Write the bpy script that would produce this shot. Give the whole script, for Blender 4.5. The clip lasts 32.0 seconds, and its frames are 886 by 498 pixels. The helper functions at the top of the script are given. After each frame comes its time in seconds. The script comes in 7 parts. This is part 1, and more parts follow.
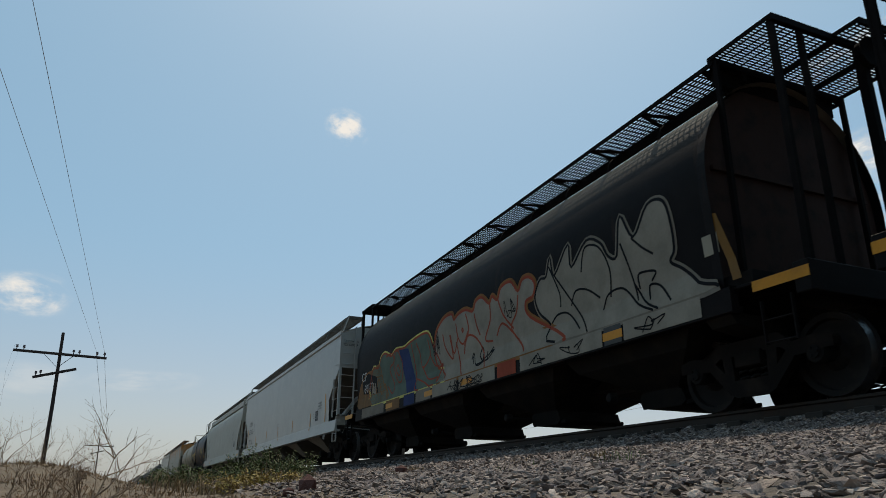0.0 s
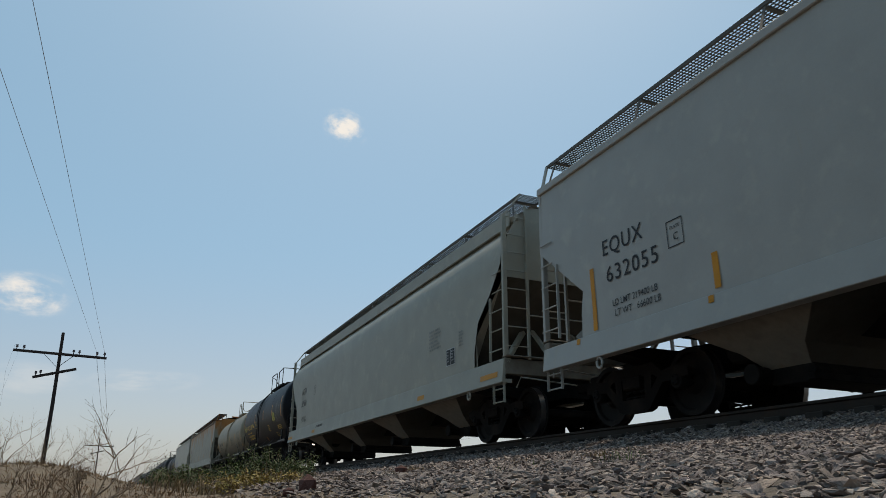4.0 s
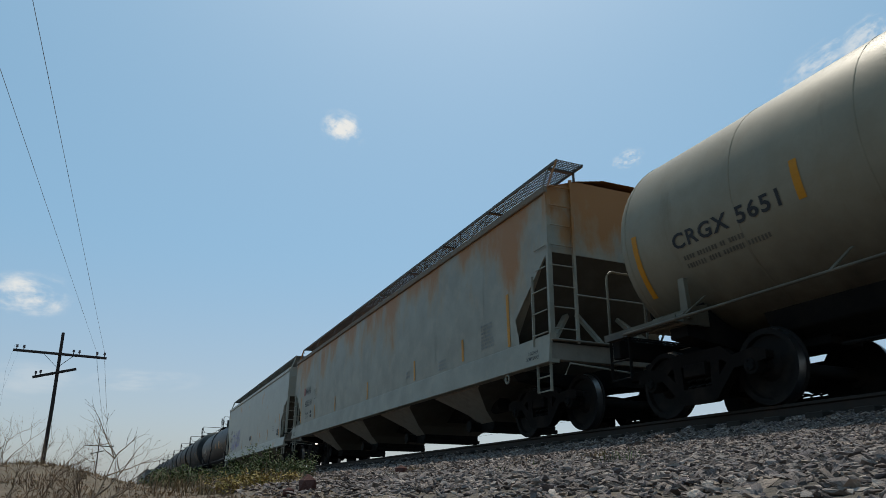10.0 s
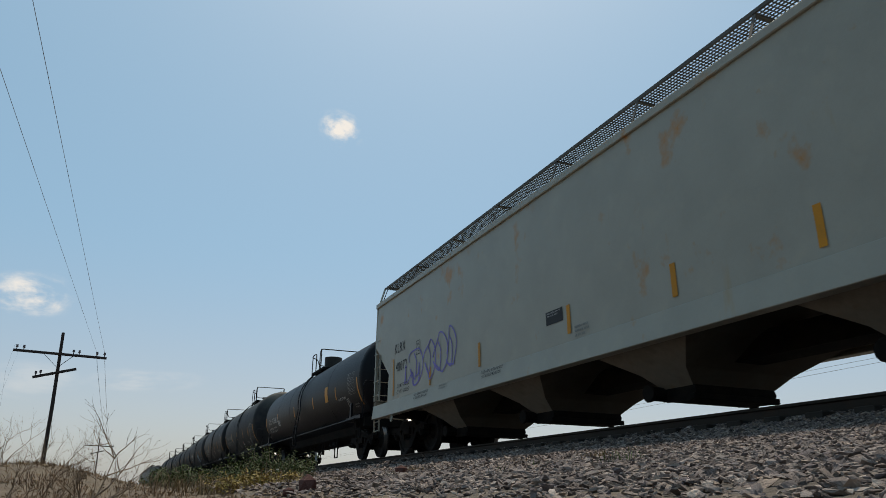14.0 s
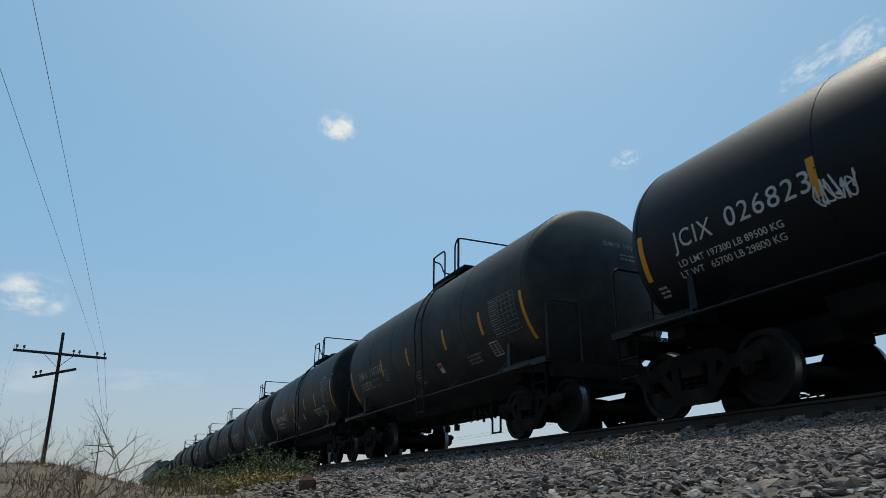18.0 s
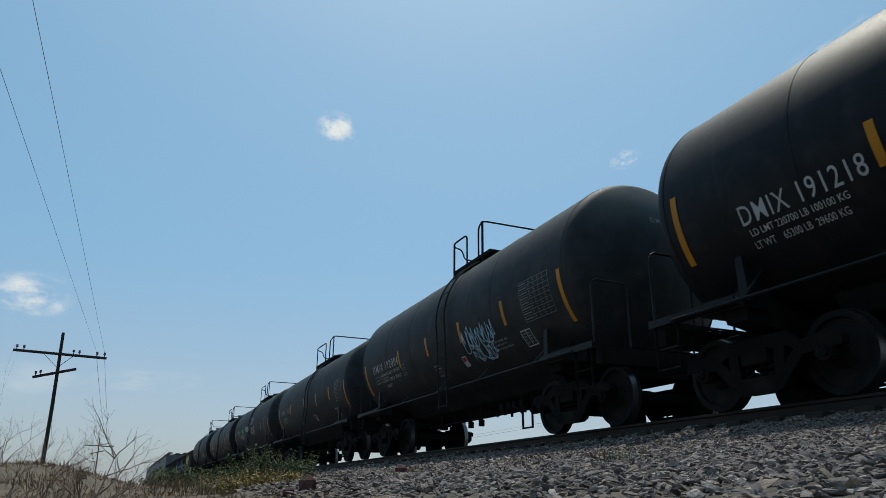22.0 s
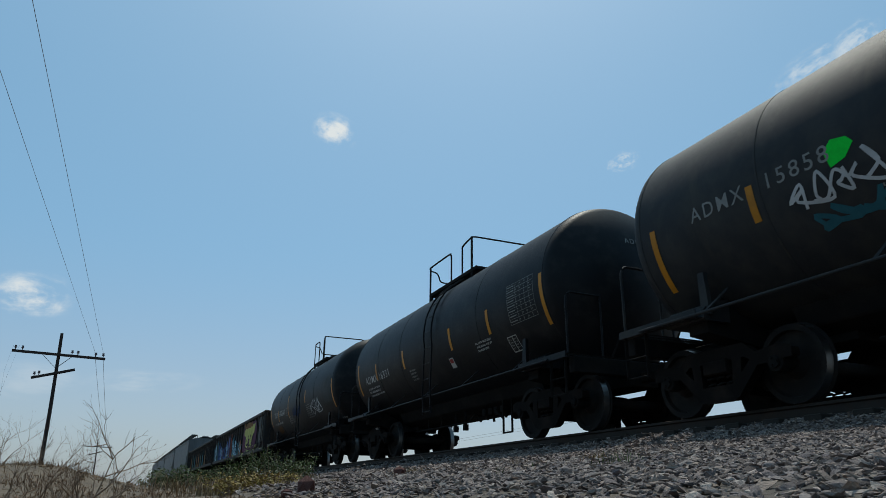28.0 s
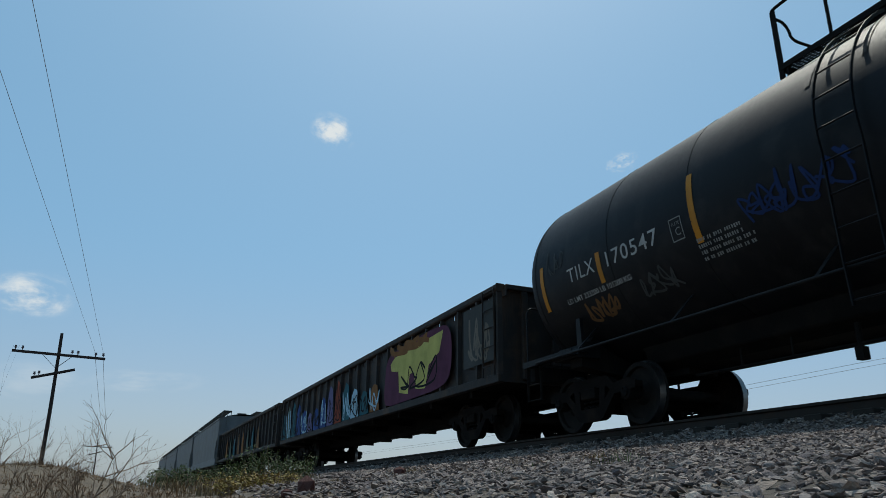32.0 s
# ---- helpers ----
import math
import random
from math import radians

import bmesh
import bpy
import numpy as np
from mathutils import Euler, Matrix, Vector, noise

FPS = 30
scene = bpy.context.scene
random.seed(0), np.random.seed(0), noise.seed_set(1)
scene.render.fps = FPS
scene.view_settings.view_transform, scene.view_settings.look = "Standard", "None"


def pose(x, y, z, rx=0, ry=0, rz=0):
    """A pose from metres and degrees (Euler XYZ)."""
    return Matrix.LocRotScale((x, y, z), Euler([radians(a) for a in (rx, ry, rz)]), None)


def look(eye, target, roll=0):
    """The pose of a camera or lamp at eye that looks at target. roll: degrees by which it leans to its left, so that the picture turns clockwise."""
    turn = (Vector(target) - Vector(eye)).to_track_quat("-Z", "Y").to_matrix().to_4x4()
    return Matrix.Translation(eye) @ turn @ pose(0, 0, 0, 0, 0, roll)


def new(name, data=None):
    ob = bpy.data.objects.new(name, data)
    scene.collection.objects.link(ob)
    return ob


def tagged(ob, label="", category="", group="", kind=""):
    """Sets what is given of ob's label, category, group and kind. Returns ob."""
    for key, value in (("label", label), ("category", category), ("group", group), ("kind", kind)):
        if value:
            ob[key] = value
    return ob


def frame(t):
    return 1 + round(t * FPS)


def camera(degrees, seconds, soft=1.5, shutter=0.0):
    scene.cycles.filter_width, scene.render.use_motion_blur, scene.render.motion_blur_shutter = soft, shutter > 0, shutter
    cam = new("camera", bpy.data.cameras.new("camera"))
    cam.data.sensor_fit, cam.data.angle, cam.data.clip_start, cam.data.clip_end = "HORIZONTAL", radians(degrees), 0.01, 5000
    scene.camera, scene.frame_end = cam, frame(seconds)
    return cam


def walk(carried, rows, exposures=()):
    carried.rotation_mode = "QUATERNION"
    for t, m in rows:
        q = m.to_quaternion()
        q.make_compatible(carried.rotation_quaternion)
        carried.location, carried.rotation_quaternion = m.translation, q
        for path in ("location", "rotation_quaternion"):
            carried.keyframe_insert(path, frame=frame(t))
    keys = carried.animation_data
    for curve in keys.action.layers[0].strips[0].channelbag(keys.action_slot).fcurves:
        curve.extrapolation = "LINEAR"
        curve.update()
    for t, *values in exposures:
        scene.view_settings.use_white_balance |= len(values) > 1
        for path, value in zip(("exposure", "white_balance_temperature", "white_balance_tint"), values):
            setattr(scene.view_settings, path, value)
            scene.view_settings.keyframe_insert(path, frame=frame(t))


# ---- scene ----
EYE = Vector((-7.687, 0.0, -1.015))


def aim(yaw, pitch, roll):
    """The camera's pose at EYE: degrees to the right of the track, up, and leaning left."""
    a, b = radians(yaw), radians(pitch)
    return look(EYE, EYE + Vector((math.sin(a) * math.cos(b), math.cos(a) * math.cos(b), math.sin(b))), roll)


cam = camera(64.0, 32.0, soft=0.7, shutter=0.06)
STILL = aim(23.413, 19.124, 0.487)
NUDGED = aim(23.48, 19.24, 0.60)
walk(cam, [(0.0, STILL), (25.9, STILL), (27.1, NUDGED), (32.0, NUDGED)], exposures=[(0.0, -0.24, 7300, 10.5), (4.5, -0.22, 7350, 11.5), (6.5, -0.27, 7050, 9.0), (9.0, -0.30, 6550, 7.0), (11.0, -0.26, 7050, 9.0), (13.0, -0.22, 7350, 11.5), (15.5, -0.24, 7250, 10.5), (17.5, -0.30, 6550, 6.0), (22.0, -0.34, 6400, 5.0), (28.0, -0.39, 6300, 4.5), (32.0, -0.39, 6250, 4.5)])

# ---- light ----
SUN_AZ, SUN_EL = 27.0, 65.0   # degrees from +y towards +x, and up
world = bpy.data.worlds.new("sky")
scene.world = world
world.use_nodes = True
wn, wl = world.node_tree.nodes, world.node_tree.links
sky = wn.new("ShaderNodeTexSky")
sky.sky_type, sky.sun_disc = "NISHITA", False
sky.sun_elevation, sky.sun_rotation = radians(SUN_EL), radians(SUN_AZ)
sky.altitude, sky.air_density, sky.dust_density, sky.ozone_density = 1200, 1.0, 5.2, 1.0
wn["Background"].inputs["Strength"].default_value = 0.138
veil = wn.new("ShaderNodeMix")      # thin summer haze over the whole sky
veil.data_type = "RGBA"
veil.inputs["Factor"].default_value = 0.50
rise = wn.new("ShaderNodeSeparateXYZ")
wl.new(wn.new("ShaderNodeTexCoord").outputs["Generated"], rise.inputs[0])
pale = wn.new("ShaderNodeValToRGB")
pale.color_ramp.interpolation = "EASE"
pale.color_ramp.elements[0].position, pale.color_ramp.elements[0].color = 0.0, (3.55, 4.2, 5.0, 1)      # whitish towards the horizon
pale.color_ramp.elements[1].position, pale.color_ramp.elements[1].color = 0.34, (1.9, 4.62, 6.95, 1)
wl.new(rise.outputs["Z"], pale.inputs["Fac"])
wl.new(pale.outputs["Color"], veil.inputs["B"])
wl.new(sky.outputs[0], veil.inputs["A"])
wl.new(veil.outputs["Result"], wn["Background"].inputs["Color"])
sun = new("sun", bpy.data.lights.new("sun", "SUN"))
sun.data.energy, sun.data.angle, sun.data.color = 3.0, radians(0.53), (1.0, 0.93, 0.82)
sun.matrix_world = look((math.sin(radians(SUN_AZ)) * 40, math.cos(radians(SUN_AZ)) * 40, 40 * math.tan(radians(SUN_EL))), (0, 0, 0))


# ---- materials ----
def nodes(name):
    m = bpy.data.materials.new(name)
    m.use_nodes = True
    return m, m.node_tree.nodes, m.node_tree.links, m.node_tree.nodes["Principled BSDF"]


def tint(c, k):
    return tuple(min(1.0, v * k) for v in c) + (1.0,)


def noise_node(n, l, coord, scale, detail=4.0, stretch=(1, 1, 1), rough=0.6):
    mp = n.new("ShaderNodeMapping")
    mp.inputs["Scale"].default_value = stretch
    l.new(coord, mp.inputs["Vector"])
    t = n.new("ShaderNodeTexNoise")
    t.inputs["Scale"].default_value, t.inputs["Detail"].default_value, t.inputs["Roughness"].default_value = scale, detail, rough
    l.new(mp.outputs[0], t.inputs["Vector"])
    return t.outputs["Fac"]


def ramp(n, l, fac, lo, hi, a=(0, 0, 0, 1), b=(1, 1, 1, 1)):
    r = n.new("ShaderNodeValToRGB")
    r.color_ramp.elements[0].position, r.color_ramp.elements[1].position = lo, hi
    r.color_ramp.elements[0].color, r.color_ramp.elements[1].color = a, b
    l.new(fac, r.inputs["Fac"])
    return r.outputs["Color"]


def mixc(n, l, fac, a, b, mode="MIX"):
    m = n.new("ShaderNodeMix")
    m.data_type, m.blend_type = "RGBA", mode
    for sock, v in ((m.inputs["Factor"], fac), (m.inputs["A"], a), (m.inputs["B"], b)):
        if isinstance(v, (int, float)):
            sock.default_value = v
        elif isinstance(v, tuple):
            sock.default_value = v
        else:
            l.new(v, sock)
    return m.outputs["Result"]


def surface(name, base, rough=0.5, metal=0.0, var=0.18, scale=1.3, grime=None, grime_lo=0.5, grime_hi=0.75, streak=None,
            streak_lo=0.55, streak_hi=0.75, bump=0.15, fine=70.0, island=0.0, spec=0.2, top=None, height_tone=None, run=None, spots=None, kinds=None, drip_stretch=(2.2, 2.2, 0.35), wash=None):
    """Paint, steel, stone: a base colour that drifts at two scales, blotches of grime, streaks that run down, fine relief.
    top: (z low, z high) between which the streaks fade in with height."""
    m, n, l, b = nodes(name)
    co = n.new("ShaderNodeTexCoord").outputs["Object"]
    big = noise_node(n, l, co, scale)
    small = noise_node(n, l, co, fine * 0.35, 3.0)
    c = ramp(n, l, big, 0.3, 0.7, tint(base, 1 - var), tint(base, 1 + var))
    c = mixc(n, l, 0.35 * min(1.0, var * 3), c, ramp(n, l, small, 0.3, 0.7, tint(base, 0.72), tint(base, 1.22)))
    if grime:
        g = ramp(n, l, noise_node(n, l, co, scale * 1.9, 6.0), grime_lo, grime_hi)
        c = mixc(n, l, g, c, (*grime, 1.0))
    if spots:
        c = mixc(n, l, ramp(n, l, noise_node(n, l, co, spots[1], 5.0, (1, 1, 0.8)), spots[2], spots[3]), c, (*spots[0], 1.0))
    if streak:
        drip = noise_node(n, l, co, 1.0, 8.0, drip_stretch)
        if run:      # streaks that start at the height run[0] and thin out downwards
            sx = n.new("ShaderNodeSeparateXYZ")
            l.new(co, sx.inputs[0])
            ma = n.new("ShaderNodeMath")
            ma.operation = "MULTIPLY_ADD"
            ma.inputs[1].default_value, ma.inputs[2].default_value = run[1], -run[0] * run[1]
            l.new(sx.outputs["Z"], ma.inputs[0])
            ad = n.new("ShaderNodeMath")
            l.new(ma.outputs[0], ad.inputs[0])
            l.new(drip, ad.inputs[1])
            drip = ad.outputs[0]
        if wash:      # a thinner stain round the streaks
            c = mixc(n, l, mixc(n, l, 1.0, ramp(n, l, drip, streak_lo - 0.09, streak_lo + 0.08), (0.7, 0.7, 0.7, 1.0), "MULTIPLY"), c, (*wash, 1.0))
        s = ramp(n, l, drip, streak_lo, streak_hi)
        if top:
            sx = n.new("ShaderNodeSeparateXYZ")
            l.new(co, sx.inputs[0])
            mr = n.new("ShaderNodeMapRange")
            mr.inputs["From Min"].default_value, mr.inputs["From Max"].default_value = top
            l.new(sx.outputs["Z"], mr.inputs["Value"])
            s = mixc(n, l, 1.0, s, mr.outputs[0], "MULTIPLY")
        c = mixc(n, l, s, c, (*streak, 1.0))
    # tone blended in by height: on dark shells dust plus painted sunlight on top
    if height_tone:
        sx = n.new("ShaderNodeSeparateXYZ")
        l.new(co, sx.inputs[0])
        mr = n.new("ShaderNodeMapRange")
        mr.inputs["From Min"].default_value, mr.inputs["From Max"].default_value = height_tone[1], height_tone[2]
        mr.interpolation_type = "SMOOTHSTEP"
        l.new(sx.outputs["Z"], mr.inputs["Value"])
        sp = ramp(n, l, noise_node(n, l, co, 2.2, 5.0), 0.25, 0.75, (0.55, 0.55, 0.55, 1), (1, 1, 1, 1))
        c = mixc(n, l, mixc(n, l, 1.0, mr.outputs[0], sp, "MULTIPLY"), c, (*height_tone[0], 1.0))
    if island:
        gi = n.new("ShaderNodeNewGeometry").outputs["Random Per Island"]
        c = mixc(n, l, 1.0, c, ramp(n, l, gi, 0.0, 1.0, (1 - island, 1 - island, 1 - island, 1), (1 + island, 1 + island * 0.95, 1 + island * 0.85, 1)), "MULTIPLY")
    if kinds:      # each loose piece takes one of several tones
        gi = n.new("ShaderNodeNewGeometry").outputs["Random Per Island"]
        r = n.new("ShaderNodeValToRGB")
        for k, tone in enumerate(kinds):
            e = r.color_ramp.elements[k] if k < 2 else r.color_ramp.elements.new(1.0)
            e.color = (*tone, 1.0)
        for k, e in enumerate(r.color_ramp.elements):
            e.position = k / (len(kinds) - 1)
        l.new(gi, r.inputs["Fac"])
        c = mixc(n, l, 1.0, c, r.outputs["Color"], "MULTIPLY")
    l.new(c, b.inputs["Base Color"])
    rr = n.new("ShaderNodeMapRange")
    rr.inputs["To Min"].default_value, rr.inputs["To Max"].default_value = max(0.05, rough - 0.1), min(1.0, rough + 0.12)
    l.new(small, rr.inputs["Value"])
    l.new(rr.outputs[0], b.inputs["Roughness"])
    b.inputs["Metallic"].default_value = metal
    b.inputs["Specular IOR Level"].default_value = spec
    if bump:
        bp = n.new("ShaderNodeBump")
        bp.inputs["Strength"].default_value, bp.inputs["Distance"].default_value = bump, 0.01
        l.new(noise_node(n, l, co, fine, 4.0), bp.inputs["Height"])
        l.new(bp.outputs[0], b.inputs["Normal"])
    return m


RUST = (0.30, 0.13, 0.045)
DUST = (0.30, 0.25, 0.19)
M = {
    "grey": surface("light_grey_paint", (0.30, 0.287, 0.258), 0.40, spec=0.45, var=0.07, grime=(0.40, 0.37, 0.31), grime_lo=0.55, grime_hi=0.9, streak=(0.34, 0.27, 0.18), streak_lo=0.66, streak_hi=0.85),
    "acf": surface("cream_grey_paint", (0.285, 0.272, 0.225), 0.5, var=0.08, spec=0.3, grime=(0.40, 0.36, 0.28), grime_lo=0.55, grime_hi=0.9, streak=(0.34, 0.27, 0.18), streak_lo=0.68, streak_hi=0.9),
    "rusty": surface("rust_streaked_grey_paint", (0.25, 0.232, 0.185), 0.5, spec=0.3, drip_stretch=(1.0, 1.0, 0.50), wash=(0.33, 0.20, 0.095), grime=(0.34, 0.29, 0.22), grime_lo=0.5, grime_hi=0.85, streak=(0.31, 0.125, 0.032), streak_lo=0.525, streak_hi=0.66, run=(3.2, 0.20)),
    "klrx": surface("pale_grey_paint", (0.295, 0.282, 0.232), 0.42, spec=0.4, var=0.07, grime=(0.35, 0.32, 0.25), grime_lo=0.55, grime_hi=0.9, streak=(0.33, 0.22, 0.10), streak_lo=0.66, streak_hi=0.85, spots=((0.38, 0.17, 0.045), 1.5, 0.61, 0.72)),
    "farhop": surface("weathered_grey_paint", (0.13, 0.135, 0.14), 0.55, grime=(0.13, 0.12, 0.10), streak=(0.11, 0.09, 0.07)),
    # pale fade near the top of dark shells: dust and sunlight in the colour
    "brown": surface("dark_brown_paint", (0.0065, 0.005, 0.0048), 0.6, spec=0.06, grime=(0.011, 0.0085, 0.0075), grime_lo=0.5, grime_hi=0.8, streak=(0.04, 0.022, 0.014), streak_lo=0.62, streak_hi=0.82, height_tone=((0.15, 0.132, 0.108), 3.2, 4.2)),
    "endbrown": surface("rusted_end_plate", (0.030, 0.014, 0.010), 0.8, spec=0.15, grime=(0.008, 0.005, 0.004), streak=(0.026, 0.010, 0.006)),
    "black": surface("black_tank_paint", (0.0085, 0.0088, 0.0102), 0.5, spec=0.14, grime=(0.028, 0.026, 0.024), grime_lo=0.5, grime_hi=0.85, streak=(0.035, 0.031, 0.026), streak_lo=0.62, streak_hi=0.85, height_tone=((0.062, 0.058, 0.05), 3.3, 4.15)),
    "blackdull": surface("dusty_black_tank_paint", (0.022, 0.0228, 0.0245), 0.6, spec=0.16, grime=(0.045, 0.042, 0.037), grime_lo=0.45, grime_hi=0.8, streak=(0.05, 0.043, 0.034), streak_lo=0.58, streak_hi=0.8, height_tone=((0.12, 0.115, 0.10), 3.0, 4.1)),
    "blacknew": surface("glossy_black_tank_paint", (0.006, 0.0066, 0.009), 0.45, spec=0.12, grime=(0.012, 0.0115, 0.011), grime_lo=0.6, grime_hi=0.95, height_tone=((0.045, 0.042, 0.038), 3.3, 4.1)),
    # reversed heights: a dark brown fades in towards the bottom
    "beige": surface("beige_tank_paint", (0.235, 0.20, 0.14), 0.45, var=0.1, grime=(0.21, 0.165, 0.105), grime_lo=0.45, grime_hi=0.85, streak=(0.15, 0.105, 0.06), streak_lo=0.6, streak_hi=0.85, height_tone=((0.035, 0.028, 0.021), 2.3, 0.9)),
    "gondola": surface("gondola_black_paint", (0.024, 0.021, 0.02), 0.65, spec=0.2, grime=(0.06, 0.04, 0.028), streak=(0.08, 0.045, 0.025)),
    "chord": surface("grimy_grey_brown_steel", (0.17, 0.13, 0.095), 0.7, grime=(0.2, 0.10, 0.045), grime_lo=0.5, grime_hi=0.8),
    "board": surface("galvanised_walkway_steel", (0.095, 0.09, 0.082), 0.65, spec=0.2, grime=(0.06, 0.052, 0.045)),
    "boardblack": surface("sooty_walkway_steel", (0.006, 0.005, 0.005), 0.85, spec=0.05, grime=(0.014, 0.011, 0.009)),
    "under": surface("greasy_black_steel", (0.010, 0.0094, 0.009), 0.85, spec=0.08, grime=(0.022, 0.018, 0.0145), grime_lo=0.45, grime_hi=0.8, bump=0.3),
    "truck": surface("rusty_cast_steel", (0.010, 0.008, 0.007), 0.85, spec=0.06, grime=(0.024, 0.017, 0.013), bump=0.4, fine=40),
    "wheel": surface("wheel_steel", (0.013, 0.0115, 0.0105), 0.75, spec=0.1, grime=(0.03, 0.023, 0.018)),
    "tread": surface("worn_bright_steel", (0.22, 0.215, 0.21), 0.42, metal=1.0, var=0.1),
    "railtop": surface("rail_steel", (0.035, 0.027, 0.022), 0.7, metal=0.3, grime=(0.05, 0.03, 0.02)),
    "tie": surface("creosoted_tie", (0.035, 0.028, 0.023), 0.9, grime=(0.06, 0.05, 0.04), bump=0.6, fine=30),
    # one bay paint twice; the second, for slopes, is darkened to carry shade
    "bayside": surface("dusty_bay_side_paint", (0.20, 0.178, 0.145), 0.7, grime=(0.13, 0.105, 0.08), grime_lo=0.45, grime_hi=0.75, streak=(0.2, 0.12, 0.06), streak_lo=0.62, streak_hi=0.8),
    "bay": surface("shaded_dusty_bay_paint", (0.085, 0.078, 0.064), 0.75, grime=(0.065, 0.052, 0.04), grime_lo=0.4, grime_hi=0.75, streak=(0.08, 0.065, 0.05)),
    "black_text": surface("black_lettering", (0.03, 0.03, 0.032), 0.6, var=0.3, bump=0),
    "white_text": surface("white_lettering", (0.40, 0.40, 0.39), 0.6, var=0.25, bump=0, grime=(0.3, 0.3, 0.28), grime_lo=0.5, grime_hi=0.9),
    "grey_text": surface("faded_lettering", (0.22, 0.22, 0.21), 0.7, var=0.3, bump=0),
    "brown_text": surface("worn_dark_lettering", (0.09, 0.078, 0.06), 0.7, var=0.3, bump=0),
    "yellow": surface("yellow_reflective_tape", (0.47, 0.19, 0.011), 0.45, var=0.2, bump=0, grime=(0.26, 0.115, 0.02), grime_lo=0.55, grime_hi=0.9),
    "brown_tape": surface("browned_reflective_tape", (0.16, 0.075, 0.012), 0.6, var=0.2, bump=0),
    "yellow_text": surface("yellow_lettering", (0.72, 0.48, 0.10), 0.6, var=0.2, bump=0),
    "card": surface("yellowed_card", (0.28, 0.25, 0.19), 0.8, var=0.1, bump=0),
    "red": surface("red_decal", (0.26, 0.03, 0.032), 0.5, var=0.15, bump=0),
    "wood": surface("weathered_pole_wood", (0.035, 0.026, 0.024), 0.9, grime=(0.06, 0.044, 0.038), bump=0.6, fine=40),
    "glass_ins": surface("porcelain_insulator", (0.10, 0.08, 0.09), 0.2, var=0.1, bump=0),
    "wire": surface("aged_copper_wire", (0.24, 0.24, 0.27), 0.6, var=0.1, bump=0),
    "stone": surface("ballast_stone", (0.246, 0.214, 0.193), 0.9, spec=0.25, var=0.3, scale=9.0, fine=180, bump=0.6, grime=(0.23, 0.195, 0.168), grime_lo=0.5, grime_hi=0.75,
                     kinds=((0.22, 0.20, 0.205), (0.55, 0.49, 0.48), (1.0, 0.92, 0.88), (0.50, 0.47, 0.53), (1.3, 1.14, 1.0), (0.75, 0.72, 0.76), (1.9, 1.78, 1.66))),
    "clod": surface("dry_earth_clod", (0.20, 0.145, 0.095), 0.95, spec=0.1, var=0.3, scale=9.0, fine=120, bump=0.6, kinds=((0.5, 0.48, 0.46), (1.0, 0.95, 0.9), (1.35, 1.3, 1.25))),
    "redrock": surface("red_lava_rock", (0.095, 0.042, 0.034), 0.9, scale=20, bump=0.6, fine=120),
    "drygrass": surface("dry_grass", (0.20, 0.135, 0.072), 0.8, var=0.25, scale=3.0, bump=0, island=0.4),
    "deadgrass": surface("dead_brown_grass", (0.15, 0.088, 0.05), 0.85, var=0.3, scale=3.0, bump=0, island=0.45),
    "green": surface("green_weed_leaf", (0.062, 0.088, 0.026), 0.6, var=0.3, scale=4.0, bump=0, island=0.45),
    "olive": surface("yellowing_weed_leaf", (0.26, 0.19, 0.055), 0.7, var=0.3, scale=4.0, bump=0, island=0.45),
    "twig": surface("dry_twig", (0.21, 0.145, 0.10), 0.85, var=0.3, scale=9.0, bump=0, island=0.3),
}


